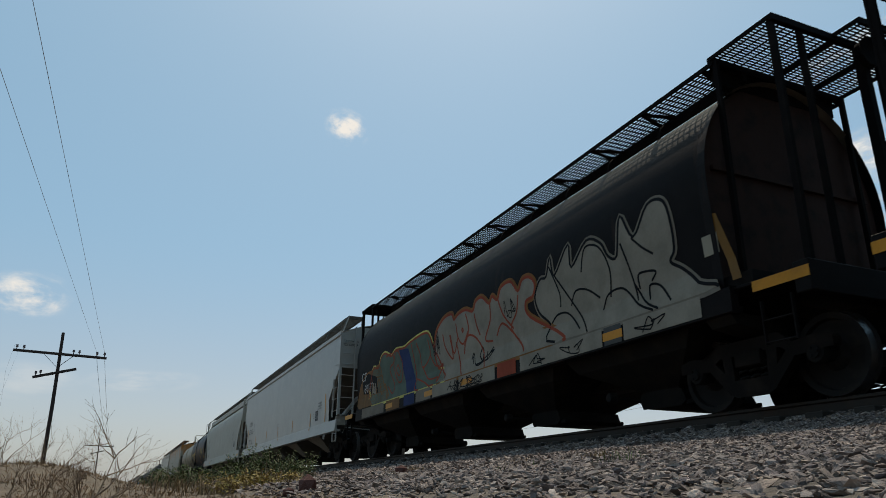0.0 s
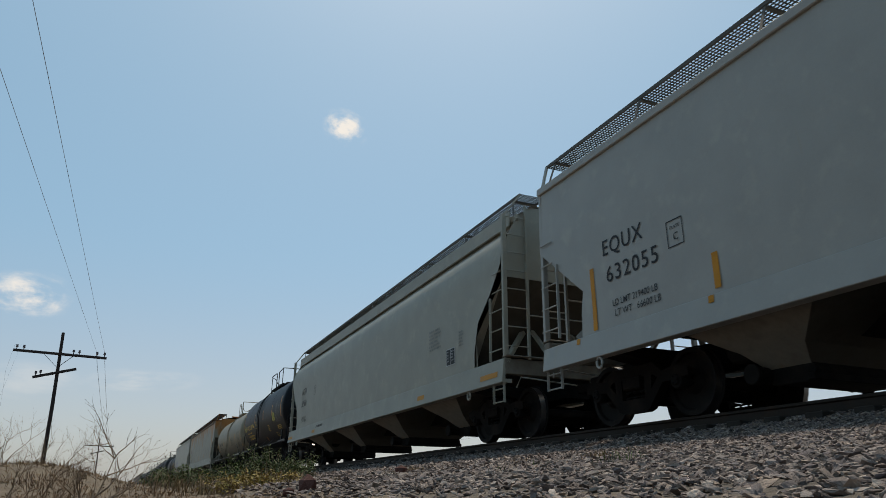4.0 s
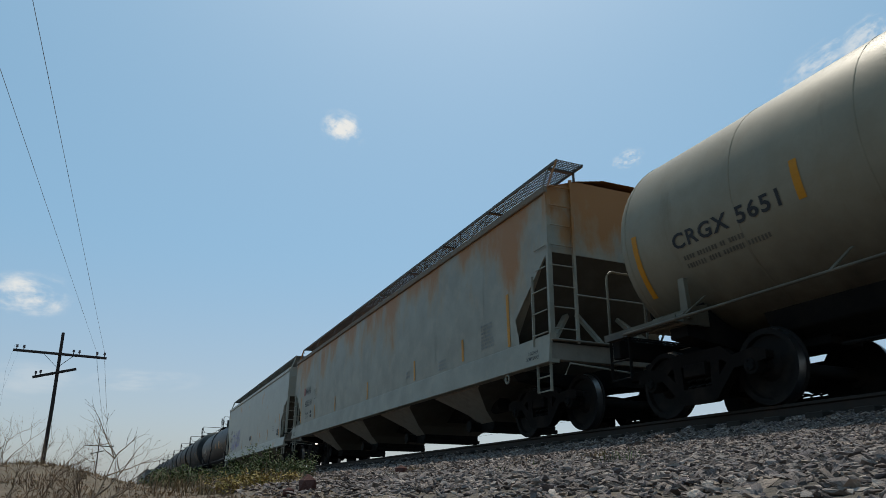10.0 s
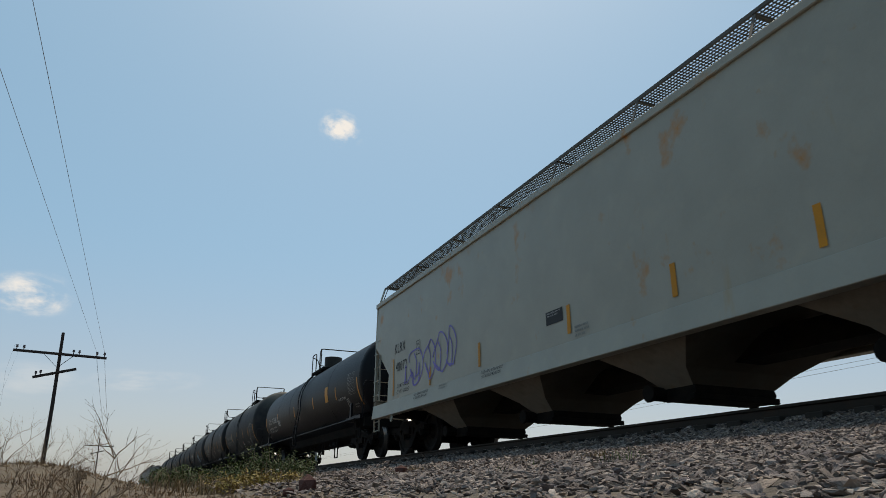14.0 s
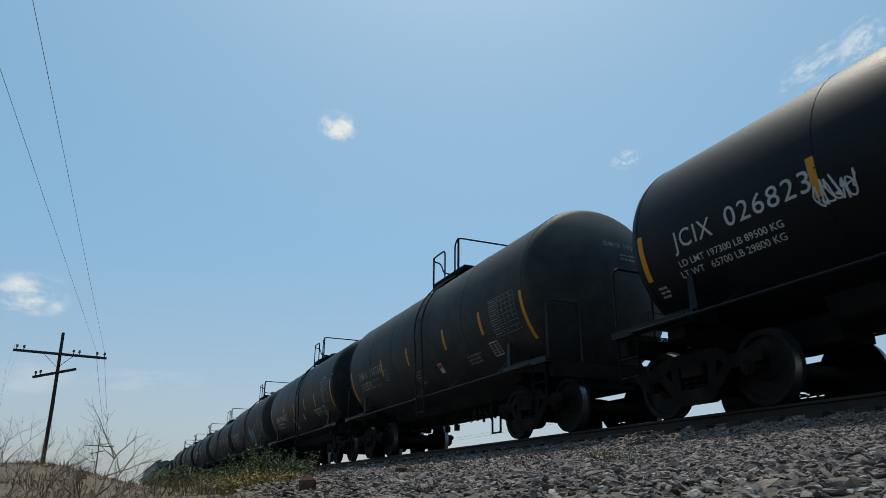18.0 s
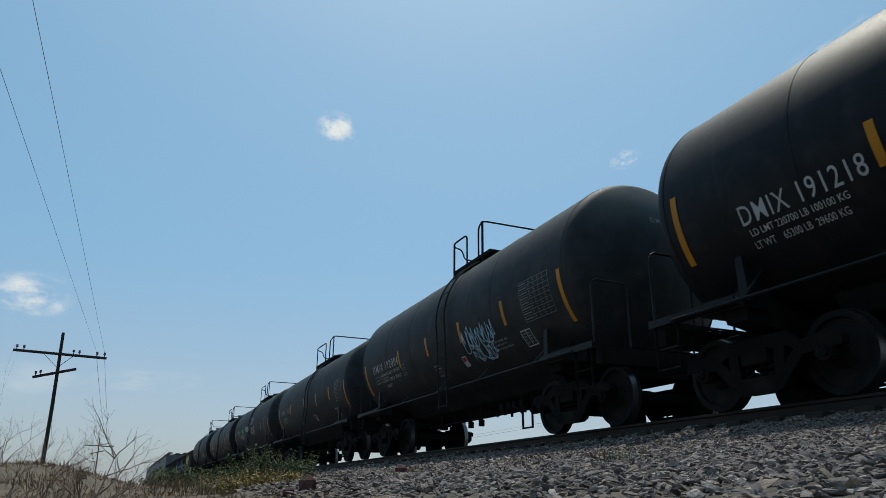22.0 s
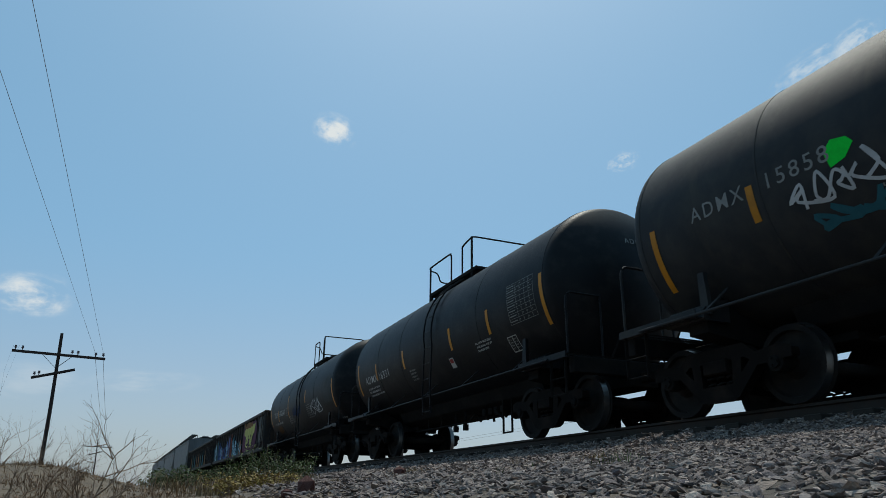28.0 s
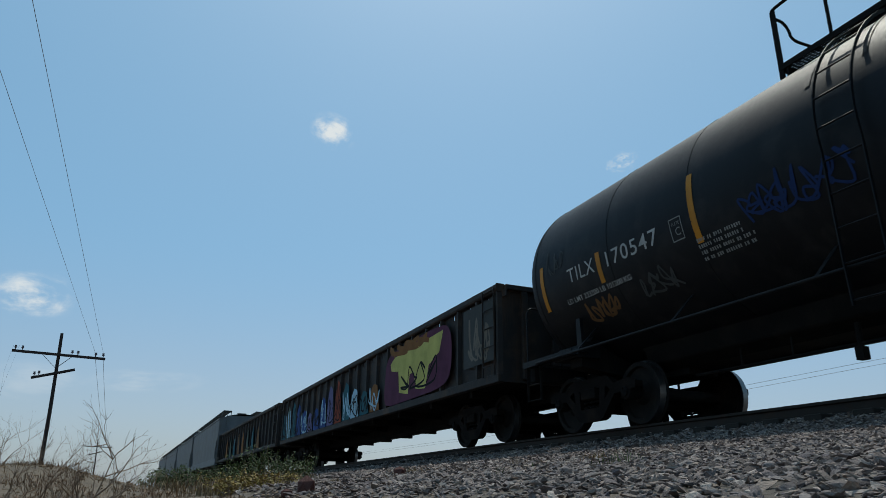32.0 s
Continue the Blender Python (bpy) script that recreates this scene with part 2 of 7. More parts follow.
# ---- mesh helpers ----
class Geo:
    """Collects vertices and faces; mesh() turns them into mesh data."""

    def __init__(self):
        self.v, self.f = [], []

    def add(self, vs, fs):
        k = len(self.v)
        self.v += [tuple(v) for v in vs]
        self.f += [tuple(i + k for i in f) for f in fs]
        return self

    def box(self, c, d, m=None):
        x, y, z = (q / 2 for q in d)
        vs = [Vector((sx * x, sy * y, sz * z)) for sx in (-1, 1) for sy in (-1, 1) for sz in (-1, 1)]
        if m is not None:
            vs = [m @ v for v in vs]
        vs = [(v[0] + c[0], v[1] + c[1], v[2] + c[2]) for v in vs]
        return self.add(vs, [(0, 1, 3, 2), (4, 6, 7, 5), (0, 4, 5, 1), (2, 3, 7, 6), (0, 2, 6, 4), (1, 5, 7, 3)])

    def beam(self, a, b, w, h):
        """A bar of w by h from a to b."""
        a, b = Vector(a), Vector(b)
        d = b - a
        return self.box((a + b) / 2, (w, h, d.length), d.to_track_quat("Z", "Y").to_matrix())

    def tube(self, pts, r, n=6):
        pts = [Vector(q) for q in pts]
        rings = []
        for i, q in enumerate(pts):
            d = (pts[min(i + 1, len(pts) - 1)] - pts[max(i - 1, 0)]).normalized()
            a = d.orthogonal().normalized() if abs(d.z) > 0.9 else d.cross(Vector((0, 0, 1))).normalized()
            b = d.cross(a)
            ri = r[i] if isinstance(r, (list, tuple)) else r
            rings.append([q + ri * (math.cos(2 * math.pi * k / n) * a + math.sin(2 * math.pi * k / n) * b) for k in range(n)])
        fs = [(i * n + k, i * n + (k + 1) % n, (i + 1) * n + (k + 1) % n, (i + 1) * n + k) for i in range(len(pts) - 1) for k in range(n)]
        fs += [tuple(range(n)), tuple(range((len(pts) - 1) * n, len(pts) * n))]
        return self.add([v for ring in rings for v in ring], fs)

    def prism(self, poly, axis, lo, hi):
        """A polygon drawn on the two other axes, drawn out along axis from lo to hi."""
        n = len(poly)
        vs = []
        for q in (lo, hi):
            for a, b in poly:
                vs.append({"x": (q, a, b), "y": (a, q, b), "z": (a, b, q)}[axis])
        return self.add(vs, [tuple(range(n)), tuple(range(n, 2 * n))] + [(i, (i + 1) % n, n + (i + 1) % n, n + i) for i in range(n)])

    def lathe(self, prof, n=32, x=0.0, z=0.0):
        """Turns (y, radius) pairs round an axis that runs along y."""
        vs = [(x + r * math.cos(2 * math.pi * k / n), y, z + r * math.sin(2 * math.pi * k / n)) for y, r in prof for k in range(n)]
        fs = [(i * n + k, i * n + (k + 1) % n, (i + 1) * n + (k + 1) % n, (i + 1) * n + k) for i in range(len(prof) - 1) for k in range(n)]
        if prof[0][1] > 0.01:
            fs.append(tuple(range(n)))
        if prof[-1][1] > 0.01:
            fs.append(tuple(range((len(prof) - 1) * n, len(prof) * n)))
        return self.add(vs, fs)

    def lathe_x(self, prof, n=32, y=0.0, z=0.0):
        """Turns (x, radius) pairs round an axis that runs along x."""
        vs = [(q, y + r * math.cos(2 * math.pi * k / n), z + r * math.sin(2 * math.pi * k / n)) for q, r in prof for k in range(n)]
        fs = [(i * n + k, i * n + (k + 1) % n, (i + 1) * n + (k + 1) % n, (i + 1) * n + k) for i in range(len(prof) - 1) for k in range(n)]
        fs += [tuple(range(n)), tuple(range((len(prof) - 1) * n, len(prof) * n))]
        return self.add(vs, fs)

    def strip(self, rows):
        """A sheet through rows of points, all of the same length."""
        n = len(rows[0])
        return self.add([v for r in rows for v in r], [(i * n + k, i * n + k + 1, (i + 1) * n + k + 1, (i + 1) * n + k) for i in range(len(rows) - 1) for k in range(n - 1)])

    def mesh(self, name, mat, smooth=0, bevel=0.0, weld=0.0):
        me = bpy.data.meshes.new(name)
        me.from_pydata(self.v, [], self.f)
        if len(self.f) < 30000:
            bm = bmesh.new()
            bm.from_mesh(me)
            if weld:
                bmesh.ops.remove_doubles(bm, verts=bm.verts, dist=weld)
            if bevel:
                edges = [e for e in bm.edges if len(e.link_faces) == 2 and e.calc_face_angle(0) > 0.5]
                bmesh.ops.bevel(bm, geom=edges, offset=bevel, segments=1, affect="EDGES", clamp_overlap=True)
            bmesh.ops.recalc_face_normals(bm, faces=bm.faces)
            bm.to_mesh(me)
            bm.free()
        me.materials.append(M[mat] if isinstance(mat, str) else mat)
        if smooth:
            for q in me.polygons:
                q.use_smooth = True
            me.set_sharp_from_angle(angle=radians(smooth))
        return me


def part(name, data, parent, label="", at=None):
    """Links mesh data as one part of a thing (or of a part)."""
    ob = new(name, data)
    ob.parent = parent
    if at is not None:
        ob.matrix_basis = at
    if label:
        ob["label"] = label
    return ob


CACHE = {}


def shared(key, make):
    """Mesh data that alike parts share."""
    if key not in CACHE:
        CACHE[key] = make()
    return CACHE[key]


def thing(name, label, category, group="", m=None):
    ob = new(name)
    ob.empty_display_size = 0.2
    if m is not None:
        ob.matrix_basis = m
    return tagged(ob, label, category, group)


# ---- ground ----
def bump_at(x, y, cx, cy, sx, sy):
    return math.exp(-((x - cx) / sx) ** 2 - ((y - cy) / sy) ** 2)


def smooth(a, b, x):
    t = max(0.0, min(1.0, (x - a) / (b - a)))
    return t * t * (3 - 2 * t)


def height(x, y):
    """The lie of the land: the ballast bank of the track, the sandy mound, rough ground."""
    d = abs(x)
    bank = -0.185 if d < 1.0 else -0.185 - (d - 1.0) * 0.30 if d < 1.8 else max(-1.13, -0.425 - (d - 1.8) * 0.1195)
    z = bank
    if x < -5.5:
        near = 1.0 - smooth(25, 60, y)
        z += near * (0.31 * bump_at(x, y, -8.75, 8.2, 0.85, 2.2) + 0.15 * bump_at(x, y, -8.0, 7.6, 0.6, 1.6))
        z += near * 0.10 * bump_at(x, y, -6.9, 11.0, 1.0, 3.5)
        z += (0.03 * noise.noise(Vector((x * 1.1, y * 1.1, 0.3))) + 0.035 * noise.noise(Vector((x * 3.1, y * 2.3, 4.3)))) * smooth(-5.5, -6.5, x) * smooth(0.8, 2.5, math.hypot(x - EYE.x, y))
        z += 0.25 * smooth(14, 40, y) * smooth(-6.0, -8.0, x)
    z += 0.012 * noise.noise(Vector((x * 4, y * 4, 1.7)))
    return z


def build_ground():
    def axis(lo, hi, fine_lo, fine_hi, step):
        q = [fine_lo + step * i for i in range(int((fine_hi - fine_lo) / step) + 1)]
        w, left = step, []
        p = fine_lo
        while p > lo:
            w *= 1.35
            p -= w
            left.append(p)
        w, right = step, []
        p = q[-1]
        while p < hi:
            w *= 1.35
            p += w
            right.append(p)
        return left[::-1] + q + right
    xs, ys = axis(-2500, 2500, -11.0, 8.0, 0.16), axis(-2500, 2500, -2.0, 34.0, 0.22)
    g = Geo()
    g.strip([[(x, y, height(x, y)) for x in xs] for y in ys])
    m, n, l, b = nodes("sandy_ground")
    co = n.new("ShaderNodeTexCoord").outputs["Object"]
    sand = ramp(n, l, noise_node(n, l, co, 2.5, 6.0), 0.3, 0.7, (0.105, 0.076, 0.050, 1), (0.195, 0.145, 0.096, 1))
    soil = ramp(n, l, noise_node(n, l, co, 14.0, 6.0), 0.35, 0.7, (0.08, 0.06, 0.04, 1), (0.24, 0.185, 0.125, 1))
    c = mixc(n, l, 0.45, sand, soil)
    # dark base between the stones; shade of their gaps is in this colour
    shaded_grit = ramp(n, l, noise_node(n, l, co, 38.0, 4.0), 0.35, 0.7, (0.030, 0.026, 0.023, 1), (0.115, 0.097, 0.086, 1))
    sx = n.new("ShaderNodeSeparateXYZ")
    l.new(co, sx.inputs[0])
    ab = n.new("ShaderNodeMath")
    ab.operation = "ABSOLUTE"
    l.new(sx.outputs["X"], ab.inputs[0])
    add = n.new("ShaderNodeMath")
    add.operation = "ADD"
    l.new(ab.outputs[0], add.inputs[0])
    l.new(noise_node(n, l, co, 1.2, 4.0), add.inputs[1])
    fac = n.new("ShaderNodeMapRange")
    fac.inputs["From Min"].default_value, fac.inputs["From Max"].default_value = 6.9, 7.5
    l.new(add.outputs[0], fac.inputs["Value"])
    l.new(mixc(n, l, fac.outputs[0], shaded_grit, c), b.inputs["Base Color"])
    b.inputs["Roughness"].default_value = 0.95
    bp = n.new("ShaderNodeBump")
    bp.inputs["Strength"].default_value, bp.inputs["Distance"].default_value = 0.6, 0.03
    l.new(noise_node(n, l, co, 30.0, 6.0), bp.inputs["Height"])
    l.new(bp.outputs[0], b.inputs["Normal"])
    me = g.mesh("ground", m, smooth=60)
    tagged(new("ground", me), "dry sandy ground beside a raised ballast bank", "ground", kind="structure")


build_ground()


def build_track():
    track = tagged(new("track"), "single railway track of steel rails on tarred ties in ballast", "track", kind="structure")
    prof = [(-0.075, -0.172), (0.075, -0.172), (0.075, -0.16), (0.012, -0.135), (0.010, -0.045), (0.036, -0.032), (0.036, -0.006), (0.030, 0.0),
            (-0.030, 0.0), (-0.036, -0.006), (-0.036, -0.032), (-0.010, -0.045), (-0.012, -0.135), (-0.075, -0.16)]
    for s in (-1, 1):
        g = Geo().prism([(s * 0.753 + a, b) for a, b in prof], "y", -400, 900)
        part("rail", g.mesh("rail", "railtop"), track, "rust-brown steel rail")
    tie = Geo().box((0, 0, -0.255), (2.44, 0.22, 0.16)).mesh("tie", "tie", bevel=0.01)
    for i in range(160):
        part("tie", tie, track, at=pose(0, -20 + 0.55 * i, 0, 0, 0, random.uniform(-0.6, 0.6)))


build_track()


# ---- rolling stock: shared running gear ----
def wheelset_mesh():
    g = Geo()
    g.tube([(-0.95, 0, 0), (0.95, 0, 0)], 0.085, 12)
    for s in (-1, 1):
        g.lathe_x([(s * 0.66, 0.10), (s * 0.672, 0.16), (s * 0.70, 0.17), (s * 0.715, 0.36), (s * 0.685, 0.40), (s * 0.685, 0.484), (s * 0.70, 0.486),
                   (s * 0.722, 0.459), (s * 0.825, 0.453), (s * 0.825, 0.385), (s * 0.775, 0.37), (s * 0.765, 0.18), (s * 0.80, 0.16), (s * 0.84, 0.12)], 32)
    me = g.mesh("wheelset", "wheel", smooth=40)
    me.materials.append(M["tread"])
    for q in me.polygons:
        c = q.center
        r = math.hypot(c.y, c.z)
        if 0.44 < r < 0.462 and abs(c.x) > 0.72:
            q.material_index = 1
    return me


def sideframe_mesh(s):
    g = Geo()
    x0, x1 = sorted((s * 0.93, s * 1.09))
    top = [(-1.12, 0.60), (-0.95, 0.64), (-0.62, 0.60), (-0.45, 0.74), (0.45, 0.74), (0.62, 0.60), (0.95, 0.64), (1.12, 0.60), (1.12, 0.50), (0.66, 0.47),
           (0.46, 0.60), (-0.46, 0.60), (-0.66, 0.47), (-1.12, 0.50)]
    g.prism(top, "x", x0, x1)
    for e in (-1, 1):
        g.prism([(e * 0.70, 0.54), (e * 0.56, 0.54), (e * 0.20, 0.20), (e * 0.33, 0.16)], "x", x0, x1)
        g.prism([(e * 0.40, 0.62), (e * 0.28, 0.62), (e * 0.26, 0.26), (e * 0.36, 0.26)], "x", x0, x1)
    g.prism([(-0.36, 0.28), (0.36, 0.28), (0.33, 0.15), (0.22, 0.11), (-0.22, 0.11), (-0.33, 0.15)], "x", x0, x1)
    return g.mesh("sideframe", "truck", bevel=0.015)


def spring_mesh():
    pts = [(0.062 * math.cos(k * 0.9), 0.062 * math.sin(k * 0.9), 0.28 + 0.011 * k) for k in range(26)]
    return Geo().tube(pts, 0.016, 5).mesh("spring", "under", smooth=60)


def journal_mesh():
    g = Geo()
    g.lathe_x([(-0.09, 0.115), (0.02, 0.125), (0.06, 0.11), (0.065, 0.075), (0.09, 0.07)], 16)
    for k in range(3):
        a = k * 2.094
        g.tube([(0.05, 0.05 * math.cos(a), 0.05 * math.sin(a)), (0.105, 0.05 * math.cos(a), 0.05 * math.sin(a))], 0.016, 6)
    return g.mesh("bearing", "under", smooth=40)


def bolster_mesh():
    g = Geo()
    g.prism([(-1.12, 0.60), (-1.12, 0.44), (-0.5, 0.36), (0.5, 0.36), (1.12, 0.44), (1.12, 0.60), (0.4, 0.68), (-0.4, 0.68)], "y", -0.2, 0.2)
    g.box((0, 0, 0.71), (0.36, 0.36, 0.08))
    for y in (-0.42, 0.42):
        g.box((0, y, 0.33), (1.5, 0.09, 0.08))
        for s in (-1, 1):
            g.box((s * 0.77, y + (0.06 if y > 0 else -0.06) * 0.5, 0.36), (0.10, 0.06, 0.30))
    return g.mesh("bolster", "truck", bevel=0.01)


WHEELS = []


def add_truck(car, y):
    truck = part("truck", shared("bolster", bolster_mesh), car, "rusty cast-steel truck", pose(0, y, 0))
    for s in (-1, 1):
        part("sideframe", shared(("sf", s), lambda: sideframe_mesh(s)), truck)
        for y in (-0.16, 0.0, 0.16):
            part("spring", shared("spring", spring_mesh), truck, at=pose(s * 1.0, y, 0))
        for e in (-1, 1):
            part("bearing", shared("journal", journal_mesh), truck, at=pose(s * 1.02, e * 0.889, 0.457, 0, 0, 0 if s > 0 else 180))
    for e in (-1, 1):
        WHEELS.append((part("wheelset", shared("wheelset", wheelset_mesh), truck, "steel wheelset with worn bright treads", pose(0, e * 0.889, 0.457)), e * 0.889))
    return truck


def coupler_mesh(s):
    g = Geo()
    g.box((0, s * 0.28, 0.85), (0.15, 0.62, 0.16))
    g.prism([(-0.17, s * 0.55), (0.13, s * 0.55), (0.17, s * 0.66), (0.06, s * 0.70), (0.02, s * 0.80), (-0.14, s * 0.80), (-0.18, s * 0.68)], "z", 0.74, 0.98)
    return g.mesh("coupler", "truck", bevel=0.015)


def hose_mesh(s):
    pts = [(0.30, s * (0.1 + 0.065 * k), 0.80 - 0.28 * math.sin(k / 9 * math.pi * 0.75)) for k in range(10)]
    return Geo().tube(pts, 0.024, 6).mesh("air_hose", "under", smooth=60)


def add_ends(car, half):
    """Couplers and air hoses at both ends."""
    for s in (-1, 1):
        part("coupler", shared(("cp", s), lambda: coupler_mesh(s)), car, at=pose(0, s * half, 0))
        part("air_hose", shared(("hose", s), lambda: hose_mesh(s)), car, at=pose(0, s * half, 0))


def ladder(g, a, b, across, n, r=0.012, stile=True):
    """Two stiles from a to b, the other one set off by across, and n rungs."""
    a, b, w = Vector(a), Vector(b), Vector(across)
    if stile:
        g.beam(a, b, 0.045, 0.045)
        g.beam(a + w, b + w, 0.045, 0.045)
    for k in range(n):
        q = a.lerp(b, (k + 0.4) / n)
        g.tube([q, q + w], r, 6)
    return g


def grating(g, x0, x1, y0, y1, z, long_step=0.054, cross_step=0.062, bar=0.012, deep=0.014):
    """An open steel walkway: long bars, cross bars and a deeper edge."""
    k = max(2, round((x1 - x0) / long_step))
    for i in range(1, k):
        g.box((x0 + (x1 - x0) * i / k, (y0 + y1) / 2, z), (bar, y1 - y0, deep))
    k = max(2, round((y1 - y0) / cross_step))
    for i in range(k + 1):
        g.box(((x0 + x1) / 2, y0 + (y1 - y0) * i / k, z - 0.002), (x1 - x0, bar * 1.3, 0.012))
    for x in (x0, x1):
        g.box((x, (y0 + y1) / 2, z - 0.012), (0.02, y1 - y0, 0.055))
    return g


# ---- lettering and painted marks ----
class EndSkin:
    """The leading end of a car: deep(x, z) tells how far forward its paint lies."""

    def __init__(self, deep):
        self.deep = deep

    def at(self, u, z, up=0.006):
        return (-u, self.deep(-u, z) - up, z)


class Skin:
    """The side of a car that faces the camera: where a point (y along, z up) of its paint lies, lifted by up."""

    def __init__(self, profile, dy=0.0, dz=0.0):
        self.profile, self.dy, self.dz = profile, dy, dz          # (z, x) pairs from the sill up

    def at(self, y, z, up=0.006):
        pr, y, z = self.profile, y + self.dy, z + self.dz
        for (z0, x0), (z1, x1) in zip(pr, pr[1:]):
            if z <= z1 or (z1, x1) == pr[-1]:
                t = (z - z0) / (z1 - z0)
                nz, nx = -(x1 - x0), (z1 - z0)
                h = math.hypot(nz, nx)
                return (x0 + (x1 - x0) * t - up * nx / h, y, z + up * (x1 - x0) / h)


def letters(skin, text, y, z, size, mat, car, width=0.0, slope=0.0, up=0.008, name="lettering", label=""):
    """Words on a car's side: y, z of the first letter's foot; size is the height of a capital; width fits the line to a length."""
    spaced = 1.25 if mat == "grey_text" or "X 192" in text else 1.12 if size > 0.15 else 1.0
    bold = 0.022 if text.startswith("CRGX") else 0.012 if mat == "yellow_text" else 0.003
    key = ("text", text, spaced, bold)
    if key not in CACHE:
        cu = bpy.data.curves.new("lettering", "FONT")
        cu.body, cu.size, cu.resolution_u, cu.space_character, cu.offset = text, 1.0, 3, spaced, bold
        tmp = bpy.data.objects.new("lettering", cu)
        scene.collection.objects.link(tmp)
        me = bpy.data.meshes.new_from_object(tmp.evaluated_get(bpy.context.evaluated_depsgraph_get()))
        bm = bmesh.new()
        bm.from_mesh(me)
        bmesh.ops.triangulate(bm, faces=bm.faces)
        CACHE[key] = ([tuple(v.co) for v in bm.verts], [tuple(v.index for v in f.verts) for f in bm.faces])
        bm.free()
        bpy.data.objects.remove(tmp)
        bpy.data.curves.remove(cu)
        bpy.data.meshes.remove(me)
    vs, fs = CACHE[key]
    k = size / 0.69
    w = max(v[0] for v in vs) - min(v[0] for v in vs)
    kx = width / w if width else k
    spots = [skin.at(y - v[0] * kx, z + v[1] * k + v[0] * kx * slope, up) for v in vs]
    if size < 0.15:      # too small to tell its letters apart
        return tagged(part(name, Geo().add(spots, fs).mesh("lettering", mat), car), label, kind="stuff")
    root = list(range(len(vs)))

    def top_of(i):
        while root[i] != i:
            i = root[i]
        return i
    for f in fs:
        for i in f[1:]:
            root[top_of(i)] = top_of(f[0])
    for head in sorted({top_of(i) for i in range(len(vs))}):
        ids = [i for i in range(len(vs)) if top_of(i) == head]
        where = {i: q for q, i in enumerate(ids)}
        faces = [tuple(where[i] for i in f) for f in fs if f[0] in where]
        part("letter", Geo().add([spots[i] for i in ids], faces).mesh("letter", mat), car, label)


def bars(skin, y, z, w, h, n, mat, car, name="small_print", gap=0.45, ragged=True, label="lines of small print"):
    """Small print that cannot be read: n broken lines in a block whose upper corner is y, z."""
    g = Geo()
    step = h / n
    for i in range(n):
        zz, q = z - i * step, 0.0
        end = w * (random.uniform(0.7, 1.0) if ragged else 1.0)
        while q < end - 0.02:
            tall = min(step * (1 - gap), 0.085)
            for _ in range(random.randrange(2, 8)):
                if q > end - 0.02:
                    break
                a, b = y - q, y - q - tall * random.uniform(0.38, 0.6)
                lo = zz - tall * random.uniform(0.8, 1.0)
                g.add([skin.at(a, zz), skin.at(b, zz), skin.at(b, lo), skin.at(a, lo)], [(0, 1, 2, 3)])
                q += tall * 0.82
            q += tall * 0.7
    return tagged(part(name, g.mesh(name, mat), car), label, kind="stuff")


def patch(skin, y, z, w, h, mat, car, name="reflective_strip", up=0.006, label=""):
    """A flat mark of w by h whose upper corner is y, z, bent to the skin."""
    n = max(1, int(h / 0.08))
    g = Geo()
    g.strip([[skin.at(y, z - h * i / n, up), skin.at(y - w, z - h * i / n, up)] for i in range(n + 1)])
    return part(name, g.mesh(name, mat), car, label)


def frame_box(skin, y, z, w, h, t, mat, car, name="stencil_frame", label="", cross=()):
    """A thin painted frame, with uprights at the shares in cross."""
    g = Geo()
    n = max(1, int(h / 0.08))
    for a in (0.0, w - t, *[w * c for c in cross]):
        g.strip([[skin.at(y - a, z - h * i / n, 0.007), skin.at(y - a - t, z - h * i / n, 0.007)] for i in range(n + 1)])
    for b in (0.0, h - t):
        g.add([skin.at(y, z - b, 0.007), skin.at(y - w, z - b, 0.007), skin.at(y - w, z - b - t, 0.007), skin.at(y, z - b - t, 0.007)], [(0, 1, 2, 3)])
    return part(name, g.mesh(name, mat), car, label)


def stencil_grid(skin, y, z, w, h, rows, cols, mat, car, label="white-lined inspection table"):
    """A lettered table of many cells."""
    g = Geo()
    t = 0.007
    for i in range(rows + 1):
        zz = z - h * i / rows
        g.add([skin.at(y, zz, 0.007), skin.at(y - w, zz, 0.007), skin.at(y - w, zz - t, 0.007), skin.at(y, zz - t, 0.007)], [(0, 1, 2, 3)])
    for j in range(cols + 1):
        yy = y - w * (0 if j == 0 else 0.34 + 0.66 * (j - 1) / (cols - 1))
        g.strip([[skin.at(yy, z - h * i / 12, 0.007), skin.at(yy - t, z - h * i / 12, 0.007)] for i in range(13)])
    for i in range(rows):
        for j in range(cols):
            a = 0.02 if j == 0 else 0.36 + 0.66 * (j - 1) / (cols - 1)
            b = 0.30 if j == 0 else a + 0.26 / cols
            z0, z1 = z - h * (i + 0.42) / rows, z - h * (i + 0.62) / rows
            g.add([skin.at(y - w * a, z0, 0.007), skin.at(y - w * b * random.uniform(0.9, 1), z0, 0.007), skin.at(y - w * b * random.uniform(0.9, 1), z1, 0.007), skin.at(y - w * a, z1, 0.007)], [(0, 1, 2, 3)])
    return tagged(part("inspection_table", g.mesh("inspection_table", mat), car), label, kind="stuff")


